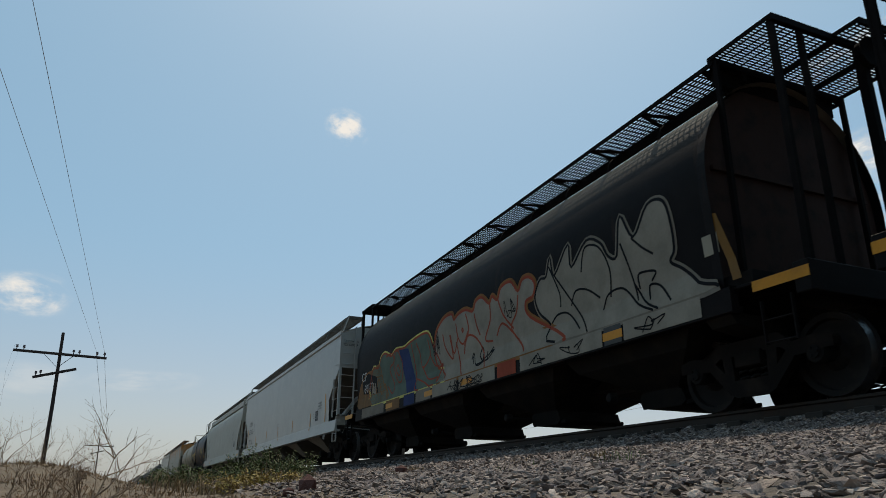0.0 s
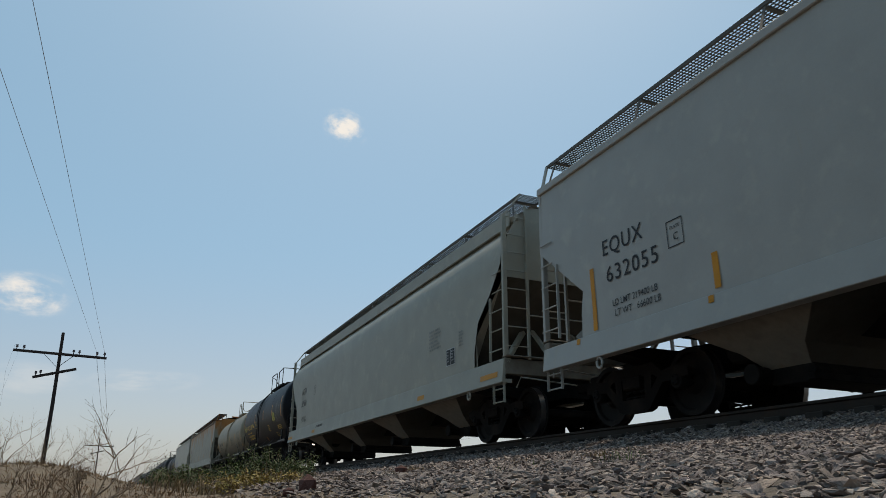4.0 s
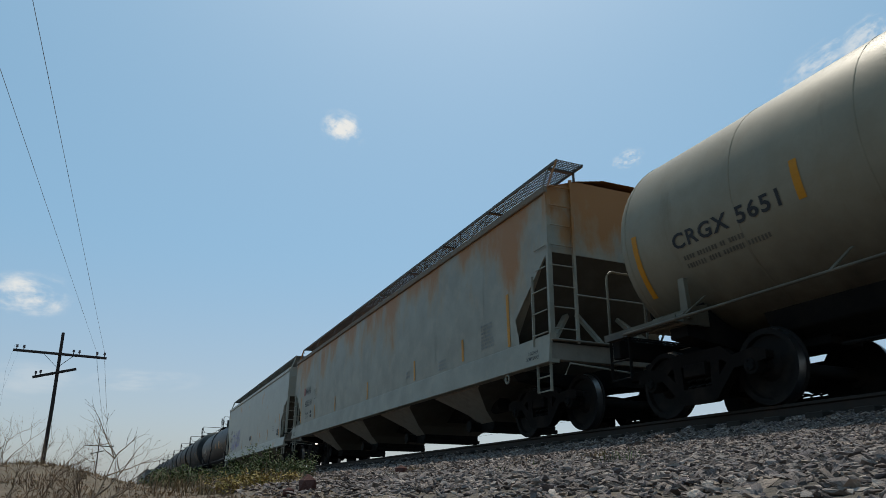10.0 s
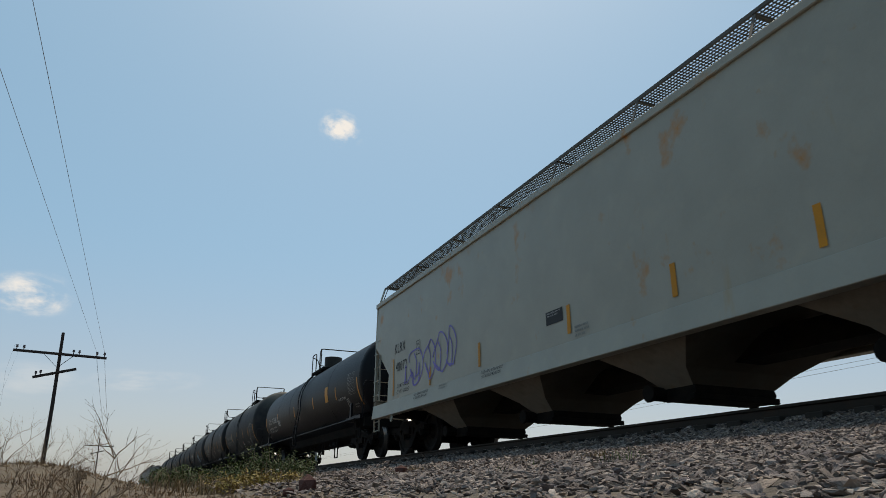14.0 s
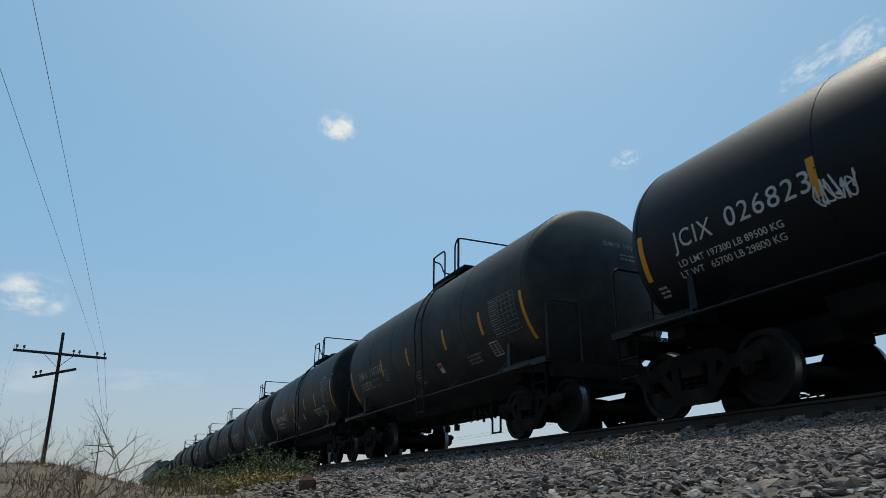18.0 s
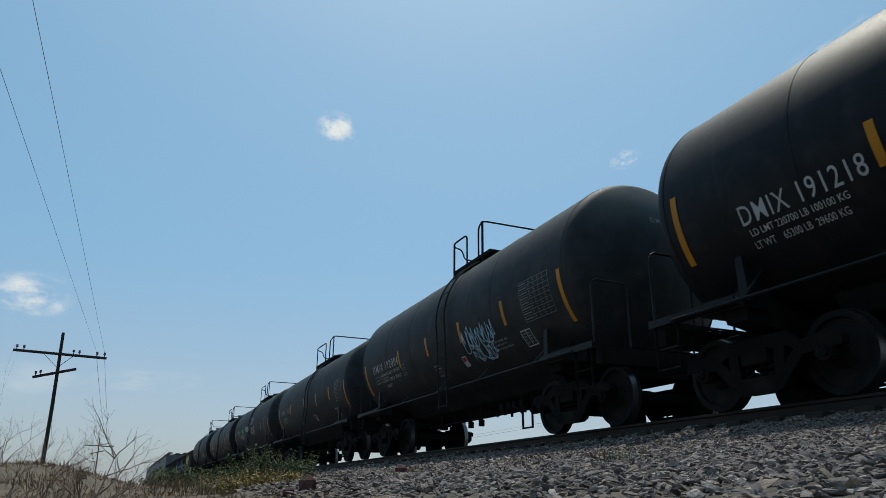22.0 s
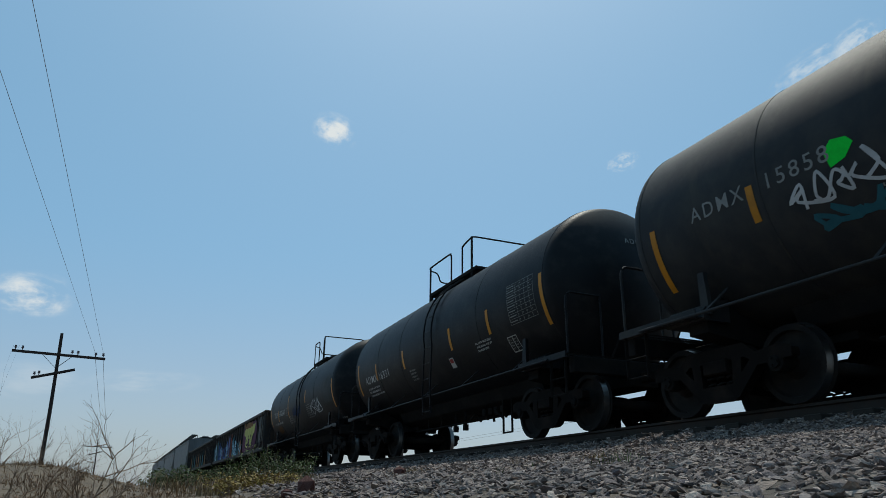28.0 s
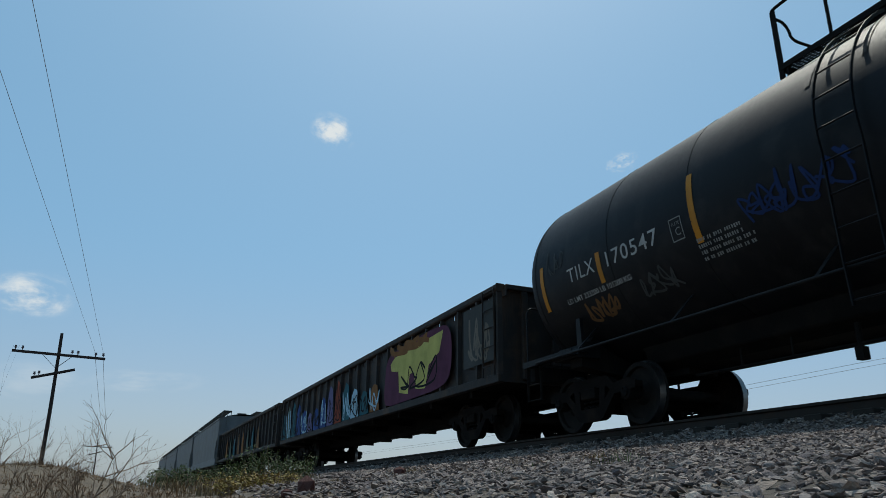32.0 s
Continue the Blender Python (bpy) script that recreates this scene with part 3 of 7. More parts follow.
def fill(skin, poly, mat, car, name="graffiti_fill", up=0.005, label=""):
    """Paint inside a closed outline of (y, z) points, laid in level strips so that it follows the curve of the side."""
    zs = [q[1] for q in poly]
    z0, z1 = min(zs), max(zs)
    n = max(3, int((z1 - z0) / 0.035))
    g = Geo()

    def cuts(z):
        out = []
        for (ya, za), (yb, zb) in zip(poly, poly[1:] + poly[:1]):
            if (za <= z) != (zb <= z):
                out.append(ya + (yb - ya) * (z - za) / (zb - za))
        return sorted(out)
    for i in range(n):
        a, b = z0 + (z1 - z0) * i / n, z0 + (z1 - z0) * (i + 1) / n
        mid = cuts((a + b) / 2)
        lo, hi = cuts(a + 1e-4), cuts(b - 1e-4)
        lo = lo if len(lo) == len(mid) else mid
        hi = hi if len(hi) == len(mid) else mid
        for k in range(0, len(mid) - 1, 2):
            g.add([skin.at(lo[k], a, up), skin.at(lo[k + 1], a, up), skin.at(hi[k + 1], b, up), skin.at(hi[k], b, up)], [(0, 1, 2, 3)])
    return part(name, g.mesh(name, mat, weld=0.002), car, label)


def stroke_geo(g, skin, pts, w, up=0.009):
    """A sprayed line of width w along (y, z) points."""
    rows = []
    for i, (y, z) in enumerate(pts):
        (ya, za), (yb, zb) = pts[max(0, i - 1)], pts[min(len(pts) - 1, i + 1)]
        d = math.hypot(yb - ya, zb - za) or 1.0
        ny, nz = -(zb - za) / d * w / 2, (yb - ya) / d * w / 2
        rows.append([skin.at(y + ny, z + nz, up), skin.at(y - ny, z - nz, up)])
    return g.strip(rows)


def curve_through(pts, n=6, closed=False):
    """A smooth line through the points."""
    out, k = [], len(pts)
    for i in range(k if closed else k - 1):
        p0, p1, p2, p3 = (pts[(i + j) % k] if closed else pts[max(0, min(k - 1, i + j))] for j in (-1, 0, 1, 2))
        for s in range(n):
            t = s / n
            out.append(tuple(0.5 * (2 * b + (c - a) * t + (2 * a - 5 * b + 4 * c - d) * t * t + (3 * b - a - 3 * c + d) * t ** 3) for a, b, c, d in zip(p0, p1, p2, p3)))
    out.append(out[0] if closed else tuple(pts[-1]))
    return out


def tag(skin, car, y, z, w, h, mat, rng, width=0.028, strokes=7, label="scrawled spray tag"):
    """A quick scrawl: one running line that reads as no word."""
    line = []
    for i in range(strokes):
        c = y - w * (i + 0.5) / strokes
        ww = w / strokes * 0.75
        pts = [(c + rng.uniform(-1, 1) * ww, z + h * q) for q in (rng.uniform(0.0, 0.2), rng.uniform(0.6, 1.0), rng.uniform(0.2, 0.6), rng.uniform(0.0, 0.9), rng.uniform(0.0, 0.4))]
        line += pts
    g = stroke_geo(Geo(), skin, curve_through(line, 5), width)
    return part("graffiti_tag", g.mesh("graffiti_tag", mat), car, label)


CARS = []   # (thing, y of its middle when the clip starts)


def car_at(name, label, category, y0, y1, gap=0.75):
    """An empty car whose body reaches from y0 to y1, at the clip's start."""
    c = thing(name, label, category, "cars of the freight train", pose(0, (y0 + y1) / 2, 0))
    CARS.append((c, (y0 + y1) / 2))
    return c, (y1 - y0) / 2


# ---- covered hopper ----
CUT = [(1.25, 1.27), (1.45, 1.27), (1.6, 1.26), (2.2, 1.08), (2.65, 0.55), (3.1, 0.15), (3.2, 0.10)]     # how far a rounded hopper's side stops short of its end


def hopper(label, y0, y1, paint, bays=4, curved=False, board=True, trucks_in=1.55, bay_mat="bay", eave=4.05, sill=(0.90, 1.33), pitch=3.75):
    car, h = car_at("covered_hopper_car", label, "freight car", y0, y1)
    w = 1.6
    if curved:
        prof = [(1.30, -1.585), (1.55, -1.59), (1.93, -1.60), (2.9, -1.60), (3.2, -1.60), (3.5, -1.575), (3.68, -1.52), (3.80, -1.44), (3.87, -1.34), (4.0, -1.26), (eave + 0.10, -1.25)]
    else:
        prof = [(sill[1] - 0.03, -1.575), (1.62, -1.58), (1.93, -1.59), (2.4, -1.60), (2.9, -1.60), (3.5, -1.595), (eave, -1.58)]
    ze, xe = prof[-1]
    bx, zb = (1.22, ze + 0.43) if curved else (1.37, ze + 0.54)   # outer edge and height of the roof walkway

    def reach(z):
        if curved:
            for (za, ya), (zb2, yb2) in zip(CUT, CUT[1:]):
                if z <= zb2:
                    return h - (ya + (yb2 - ya) * (z - za) / (zb2 - za))
            return h - 0.10
        if z >= 2.88:
            return h
        if z >= 1.93:
            return h - 1.18 * (2.88 - z) / 0.95
        return h - 1.18 + 0.10 * min(1.0, (1.93 - z) / 0.4)
    key = (paint, round(h, 2), curved, eave)
    for s in (-1, 1):
        def side():
            g = Geo()
            n = 24
            levels = sorted(prof + ([(1.45, -1.588), (1.6, -1.591), (2.2, -1.60), (2.65, -1.60), (3.1, -1.60)] if curved else [(2.88 - 0.003, -1.60)]))
            g.strip([[(s * -x, -reach(z) + 2 * reach(z) * i / n, z) for i in range(n + 1)] for z, x in levels])
            me = g.mesh("side_panel", paint, smooth=35)
            return me
        part("side_panel", shared(("side", key, s), side), car)
    for s in (-1, 1) if paint == "rusty" else ():      # welded joints between the side sheets
        for k in range(1, 8):
            y = -h + 2 * h * k / 8

            def seam():
                g = Geo()
                lv = [q for q in prof if q[0] >= sill[1] - 0.04 and (not curved or q[0] < 3.4)]
                g.strip([[(s * -(x - 0.003), f * 0.006, z) for f in (-1, 1)] for z, x in lv])
                return g.mesh("panel_seam", paint)
            part("panel_seam", shared(("seam", paint, curved, s), seam), car, at=pose(0, y, 0))
    # roof with its trough hatch
    g = Geo()
    cross = [(xe, ze), (-0.95, ze + 0.22), (-0.35, ze + 0.34), (0.35, ze + 0.34), (0.95, ze + 0.22), (-xe, ze)]
    g.strip([[(x, -h, z) for x, z in cross], [(x, h, z) for x, z in cross]])
    part("roof", g.mesh("roof", paint, smooth=40), car)
    g = Geo()
    g.prism([(-0.3, ze + 0.34), (-0.26, ze + 0.46), (0.26, ze + 0.46), (0.3, ze + 0.34)], "y", -h + 0.7, h - 0.7)
    for k in range(10):
        q = -h + 0.9 + (2 * h - 1.8) * k / 9
        g.box((0, q, ze + 0.47), (0.66, 0.06, 0.05))
    part("hatch", g.mesh("hatch", paint, bevel=0.01), car)
    # top chord
    for s in (-1, 1):
        part("top_chord", Geo().box((s * -(xe - 0.012), 0, ze - 0.04), (0.07, 2 * h, 0.13)).mesh("top_chord", "chord" if paint == "rusty" else paint, bevel=0.012), car)
        part("side_sill", Geo().prism([(s * 1.645, sill[0]), (s * 1.605, sill[1]), (s * 1.48, sill[1]), (s * 1.48, sill[1] - 0.06), (s * 1.57, sill[1] - 0.06), (s * 1.60, sill[0] + 0.05), (s * 1.46, sill[0] + 0.05), (s * 1.46, sill[0])], "y", -h + 0.02, h - 0.02).mesh("side_sill", paint, bevel=0.008), car)
    for e in (-1, 1):
        # end wall above, slope sheet below
        g = Geo()
        top = [(xe, ze), (-0.95, ze + 0.22), (0.95, ze + 0.22), (-xe, ze)]
        g.prism([(-1.58, 2.88)] + ([(-1.58, 3.5)] if curved else []) + top + ([(1.58, 3.5)] if curved else []) + [(1.58, 2.88)], "y", e * (h - 0.06), e * (h - 0.03))
        part("end_wall", g.mesh("end_wall", paint), car)
        g = Geo()
        g.add([(-1.57, e * (h - 0.05), 2.88), (1.57, e * (h - 0.05), 2.88), (1.2, e * (h - 2.35), 1.05), (-1.2, e * (h - 2.35), 1.05),
               (-1.57, e * (h - 0.09), 2.86), (1.57, e * (h - 0.09), 2.86), (1.2, e * (h - 2.42), 1.05), (-1.2, e * (h - 2.42), 1.05)],
              [(0, 1, 2, 3), (4, 5, 6, 7), (0, 3, 7, 4), (1, 2, 6, 5)])
        # darkened bay paint here too, for the shade under the hopper's end
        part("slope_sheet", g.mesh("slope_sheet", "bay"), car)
        for s in (-1, 1):
            g = Geo().add([(s * 1.575, e * (h - 0.05), 2.88), (s * 1.2, e * (h - 2.35), 1.05), (s * 1.575, e * (h - 1.20), 1.93), (s * 1.575, e * (h - 1.15), 1.32)], [(0, 1, 2), (2, 1, 3)])
            part("slope_gusset", g.mesh("slope_gusset", paint), car)
        g = Geo()
        g.box((0, e * (h - 0.10), 1.19), (3.2, 0.16, 0.28))
        g.box((0, e * (h - 0.05), 1.37), (3.16, 0.22, 0.03))
        part("end_sill", g.mesh("end_sill", "bayside", bevel=0.01), car)
        for s in (-1, 1):
            part("end_brace", Geo().beam((s * 1.30, e * (h - 0.55), 1.34), (s * 0.55, e * (h - 1.1), 2.15), 0.09, 0.09).mesh("end_brace", paint), car)
            part("end_brace", Geo().beam((s * 0.5, e * (h - 0.12), 1.36), (s * 0.45, e * (h - 0.95), 2.1), 0.07, 0.07).mesh("end_brace", paint), car)
        for s in (-1, 1):
            g = Geo()
            g.beam((s * 1.555, e * (h - 0.045), 1.36), (s * 1.555, e * (h - 0.045), ze - 0.02), 0.09, 0.07)
            part("corner_post", g.mesh("corner_post", paint, bevel=0.006), car)
            g = Geo()
            # side ladder: outer stile short of the cut away panel, rungs to the corner post
            g.beam((s * 1.615, e * (h - 0.52), 1.33), (s * 1.615, e * (h - 0.52), 2.55), 0.045, 0.02)
            for k in range(5):
                z = 1.50 + 0.37 * k
                g.tube([(s * 1.63, e * (h - (0.52 if z < 2.6 else 0.40)), z), (s * 1.63, e * (h - 0.05), z)], 0.011, 6)
            part("side_ladder", g.mesh("side_ladder", paint), car)
            g = Geo()
            g.beam((s * 1.10, e * (h + 0.02), 1.33), (s * 1.10, e * (h + 0.02), ze + 0.20), 0.045, 0.05)
            for k in range(8):
                z = 1.55 + 0.36 * k
                g.tube([(s * 1.12, e * (h + 0.035), z), (s * 1.56, e * (h + 0.035), z)], 0.011, 6)
            part("end_ladder", g.mesh("end_ladder", paint), car)
            g = Geo()
            a, b = e * (h - 0.08), e * (h - 0.48)
            g.beam((s * 1.58, a, 1.02), (s * 1.58, a, 0.55), 0.045, 0.012)
            g.beam((s * 1.58, b, 1.02), (s * 1.58, b, 0.55), 0.045, 0.012)
            for z in (0.57, 0.80):
                g.tube([(s * 1.58, a, z), (s * 1.58, b, z)], 0.012, 6)
            part("sill_step", g.mesh("sill_step", paint), car)
            g = Geo()
            g.tube([(s * 1.60, e * (h - 1.5) + 0.065 * math.sin(k * math.pi / 8), sill[0] - 0.08 + 0.075 * math.cos(k * math.pi / 8)) for k in range(17)], 0.022, 6)
            part("jacking_pad", g.mesh("jacking_pad", paint, bevel=0.006), car)
        g = Geo()
        g.tube([(-1.1, e * (h + 0.05), 2.15), (1.1, e * (h + 0.05), 2.15)], 0.014, 6)
        part("hand_rail", g.mesh("hand_rail", paint), car)
        g = Geo()
        g.tube([(-1.4, e * (h + 0.05), 0.80), (-1.35, e * (h + 0.12), 0.98), (-0.2, e * (h + 0.16), 0.90)], 0.014, 6)
        part("hand_rail", g.mesh("hand_rail", paint), car)
    # centre sill and bolsters
    g = Geo()
    g.box((0, 0, 0.88), (0.52, 2 * h - 0.2, 0.34))
    for e in (-1, 1):
        g.prism([(-1.5, 1.02), (1.5, 1.02), (1.4, 0.90), (0.4, 0.76), (-0.4, 0.76), (-1.4, 0.90)], "y", e * (h - trucks_in) - 0.2, e * (h - trucks_in) + 0.2)
        for s in (-1, 1):
            g.tube([(s * 0.75, e * (h - 4.1), 0.72), (s * 0.75, e * (h - 3.2), 0.72)], 0.16, 12)
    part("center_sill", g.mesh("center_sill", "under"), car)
    if curved:       # upright plate under the eaves
        for s in (-1, 1):
            part("fascia", Geo().box((s * 1.355, 0, 4.115), (0.03, 2 * h - 0.3, 0.29)).mesh("fascia", paint, bevel=0.006), car)
            part("fascia_lip", Geo().box((s * 1.365, 0, 3.965), (0.05, 2 * h - 0.3, 0.03)).mesh("fascia_lip", paint, bevel=0.006), car)
    # discharge bays
    for k in range(bays):
        c = pitch * (k + 0.5 - bays / 2)

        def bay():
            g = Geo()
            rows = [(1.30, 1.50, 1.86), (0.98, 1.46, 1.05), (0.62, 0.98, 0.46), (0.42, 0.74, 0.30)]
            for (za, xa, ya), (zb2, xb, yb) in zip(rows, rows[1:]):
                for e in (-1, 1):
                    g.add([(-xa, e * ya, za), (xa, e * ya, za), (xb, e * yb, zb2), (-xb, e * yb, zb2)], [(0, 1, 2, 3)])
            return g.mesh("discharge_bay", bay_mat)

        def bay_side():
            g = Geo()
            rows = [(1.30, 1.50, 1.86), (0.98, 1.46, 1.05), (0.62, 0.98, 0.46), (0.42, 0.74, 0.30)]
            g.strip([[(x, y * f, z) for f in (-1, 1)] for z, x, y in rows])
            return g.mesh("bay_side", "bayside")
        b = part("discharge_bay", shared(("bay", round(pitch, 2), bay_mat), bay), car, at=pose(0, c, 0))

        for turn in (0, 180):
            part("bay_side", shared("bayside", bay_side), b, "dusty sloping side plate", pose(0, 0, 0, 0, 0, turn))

        def gate():
            g = Geo()
            g.prism([(-0.30, 0.44), (0.30, 0.44), (0.34, 0.34), (0.24, 0.24), (-0.22, 0.235), (-0.30, 0.25), (-0.34, 0.36)], "x", -0.74, 0.74)
            g.box((0, -0.30, 0.27), (1.56, 0.10, 0.08))
            g.box((0, 0.30, 0.34), (1.6, 0.10, 0.12))
            for s in (-1, 1):
                g.tube([(s * 0.62, -0.36, 0.29), (s * 0.62, 0.40, 0.33)], 0.035, 8)
                g.lathe_x([(s * 0.70, 0.10), (s * 0.94, 0.10), (s * 0.95, 0.125), (s * 1.0, 0.125)], 14, 0.33, 0.36)
            return g.mesh("outlet_gate", "under", bevel=0.01)
        part("outlet_gate", shared("gate", gate), b)
    # walkway on the roof
    for s in (-1, 1):
        def walkway():
            g = Geo()
            x0, x1 = sorted((s * (bx - 0.54), s * bx))
            grating(g, x0, x1, -h - (0.05 if s < 0 else 0.35), h + (0.05 if s < 0 else 0.35), zb)
            return g.mesh("running_board", "board")
        part("running_board", shared(("walk", key, s), walkway), car)
        for k in range(9):
            y = -h + 0.25 + (2 * h - 0.5) * k / 8

            def bracket():
                g = Geo()
                g.beam((s * (bx - 0.01), 0, zb - 0.03), (s * (-xe - 0.05), 0, ze + 0.02), 0.05, 0.012)
                g.beam((s * (bx - 0.54), 0, zb - 0.03), (s * (bx - 0.54), 0, ze + 0.22), 0.05, 0.012)
                g.box((s * (bx - 0.27), 0, zb - 0.04), (0.54, 0.05, 0.03))
                return g.mesh("board_bracket", "board")
            part("board_bracket", shared(("brk", paint, eave, curved, s), bracket), car, at=pose(0, y, 0))
        for e in (-1, 1):
            g = Geo()
            g.beam((s * bx, e * (h + 0.03), zb - 0.01), (s * 1.555, e * (h - 0.045), ze - 0.05), 0.05, 0.03)
            g.beam((s * 1.555, e * (h - 0.045), ze + 0.0), (s * 1.555, e * (h - 0.045), ze - 0.3), 0.05, 0.03)
            part("board_strut", g.mesh("board_strut", paint), car)
    # brake gear on the leading end
    def brake_wheel():
        g = Geo()
        rim = [(0.21 * math.cos(k * math.pi / 10), -0.14, 0.21 * math.sin(k * math.pi / 10)) for k in range(21)]
        g.tube(rim, 0.018, 6)
        for k in range(5):
            a = k * 1.2566
            g.tube([(0, -0.13, 0), (0.21 * math.cos(a), -0.14, 0.21 * math.sin(a))], 0.014, 5)
        g.tube([(0, 0.05, 0), (0, -0.15, 0)], 0.04, 8)
        return g.mesh("hand_brake_wheel", "under", smooth=50)
    part("hand_brake_wheel", shared("brakewheel", brake_wheel), car, at=pose(0.07, h - 0.02, 2.10, 0, 0, 180) if curved else pose(0.55, -h, 1.95))
    add_ends(car, h)
    for e in (-1, 1):
        add_truck(car, e * (h - trucks_in))
    skin = Skin([(sill[0], -1.647), (sill[1], -1.607), (sill[1] + 0.002, -1.585)] + [(z, x - 0.002) for z, x in prof[1:]])
    return car, h, skin


# ---- cylindrical hopper ----
def cylinder_hopper(label, y0, y1, shift=0.0):
    car, h = car_at("cylindrical_hopper_car", label, "freight car", y0, y1)
    b = h - 1.03
    zc, r = 2.72, 1.58
    prof = [(1.28, -1.50), (1.6, -1.515), (2.0, -1.545), (2.4, -1.57)] + [(zc + 1.66 * math.sin(radians(a)), -r * math.cos(radians(a))) for a in range(0, 91, 6)]
    g = Geo()
    sec = [(x, z) for z, x in prof] + [(-x, z) for z, x in prof[::-1][1:]]
    n = 12
    g.strip([[(x, -b + 2 * b * i / n, z) for x, z in sec] for i in range(n + 1)])
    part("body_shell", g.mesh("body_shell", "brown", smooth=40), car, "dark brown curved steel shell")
    for e in (-1, 1):
        g = Geo()
        g.prism([(x * 0.985, z - 0.02) for x, z in sec], "y", e * (b - 0.12), e * (b - 0.09))
        g.beam((-1.4, e * (b - 0.07), 2.9), (1.4, e * (b - 0.07), 2.9), 0.06, 0.06)
        part("end_plate", g.mesh("end_plate", "endbrown"), car, "rust-brown end plate")
        g = Geo()
        g.strip([[(x, e * (b - 0.14), z) for x, z in sec], [(x * 1.012, e * (b + 0.02), z + 0.012) for x, z in sec]])
        part("end_rim", g.mesh("end_rim", "brown"), car)
        g = Geo()
        g.box((0, e * (h + 0.06), 1.14), (3.1, 0.2, 0.34))
        g.box((0, e * (h - 0.45), 1.25), (3.0, 1.2, 0.04))
        part("end_sill", g.mesh("end_sill", "brown", bevel=0.01), car)
        part("end_marking", Geo().box((-1.556, e * (h - 0.21), 1.18), (0.008, 0.74, 0.12)).mesh("end_marking", "yellow"), car, "yellow end marking")
        # platform over the end, on posts
        z = 4.52
        y_in, y_out = sorted((e * (b - 0.05), e * (b + 0.98)))
        deck = part("end_platform", grating(Geo(), -1.22, 1.22, y_in, y_out, z, 0.13, 0.05, 0.015, 0.012).mesh("end_platform", "boardblack"), car, "open grating platform")
        for y in (y_in, y_out):
            part("platform_edge", Geo().box((0, y, z - 0.03), (2.46, 0.05, 0.09)).mesh("platform_edge", "boardblack"), deck)
        for x in (-0.12, 0.62):
            part("platform_beam", Geo().box((x, (y_in + y_out) / 2, z - 0.045), (0.06, 1.0, 0.06)).mesh("platform_beam", "boardblack"), deck)
        part("roof_bracket", Geo().box((0, e * (b - 0.12), 4.34), (2.2, 0.08, 0.30)).mesh("roof_bracket", "boardblack"), car)
        posts = [(-1.18, 0.93, 0.055, 0.085), (-0.70, 0.93, 0.05, 0.07), (0.70, 0.93, 0.05, 0.07), (1.18, 0.93, 0.055, 0.085), (-1.18, 0.02, 0.05, 0.07), (1.18, 0.02, 0.05, 0.07)]
        if e < 0:
            posts.append((0.27, 1.0, 0.10, 0.12))
            y0, y1 = -b - 1.36, -b - 1.0
            deck = part("brake_platform", grating(Geo(), -0.18, 0.80, y0, y1, z, 0.13, 0.05, 0.015, 0.012).mesh("brake_platform", "boardblack"), car, "small open grating brake platform")
            part("platform_edge", Geo().box((0.31, y0, z - 0.03), (1.0, 0.04, 0.09)).mesh("platform_edge", "boardblack"), deck)
            ring = [(0.27 + 0.21 * math.cos(k * 0.7854 + 0.39), 4.30 + 0.19 * math.sin(k * 0.7854 + 0.39)) for k in range(8)]
            part("handbrake_box", Geo().prism(ring, "y", -b - 1.16, -b - 1.04).mesh("handbrake_box", "boardblack", bevel=0.02), car, "sooty handbrake housing")
        for x, dy, w, d in posts:
            part("platform_post", Geo().beam((x, e * (b + dy), 1.3), (x, e * (b + dy), z - 0.04), w, d).mesh("platform_post", "boardblack"), car)
        for s in (-1, 1):
            if e > 0 or s > 0:
                g = Geo()
                for x in (0.70, 1.20):
                    g.beam((s * x, e * (b + 0.97), 1.3), (s * x, e * (b + 0.97), 4.45), 0.03, 0.03)
                for k in range(8):
                    z2 = 1.5 + 0.36 * k
                    g.tube([(s * 0.72, e * (b + 0.97), z2), (s * 1.18, e * (b + 0.97), z2)], 0.012, 6)
                part("end_ladder", g.mesh("end_ladder", "boardblack"), car)
            g = Geo()
            for y in (h - 0.1, h - 0.5):
                g.beam((s * 1.54, e * y, 1.0), (s * 1.54, e * y, 0.52), 0.045, 0.012)
            for z2 in (0.54, 0.78):
                g.tube([(s * 1.54, e * (h - 0.1), z2), (s * 1.54, e * (h - 0.5), z2)], 0.012, 6)
            part("sill_step", g.mesh("sill_step", "brown"), car)
    for s in (-1, 1):
        part("side_sill", Geo().prism([(s * 1.55, 0.98), (s * 1.55, 1.28), (s * 1.45, 1.28), (s * 1.45, 1.05), (s * 1.40, 1.05), (s * 1.40, 0.98)], "y", -h + 0.9, h - 0.9).mesh("side_sill", "brown", bevel=0.008), car)
        g = Geo()
        x0, x1 = sorted((s * 0.62, s * 1.22))
        grating(g, x0, x1, -b, b, 4.44, 0.055, 0.11, 0.019, 0.010)
        part("running_board", g.mesh("running_board", "boardblack"), car, "open grating walkway")
        part("board_beam", Geo().prism([(s * 0.68, 4.30), (s * 0.62, 4.30), (s * 0.62, 4.46), (s * 0.68, 4.46)], "y", -b, b).mesh("board_beam", "boardblack"), car)
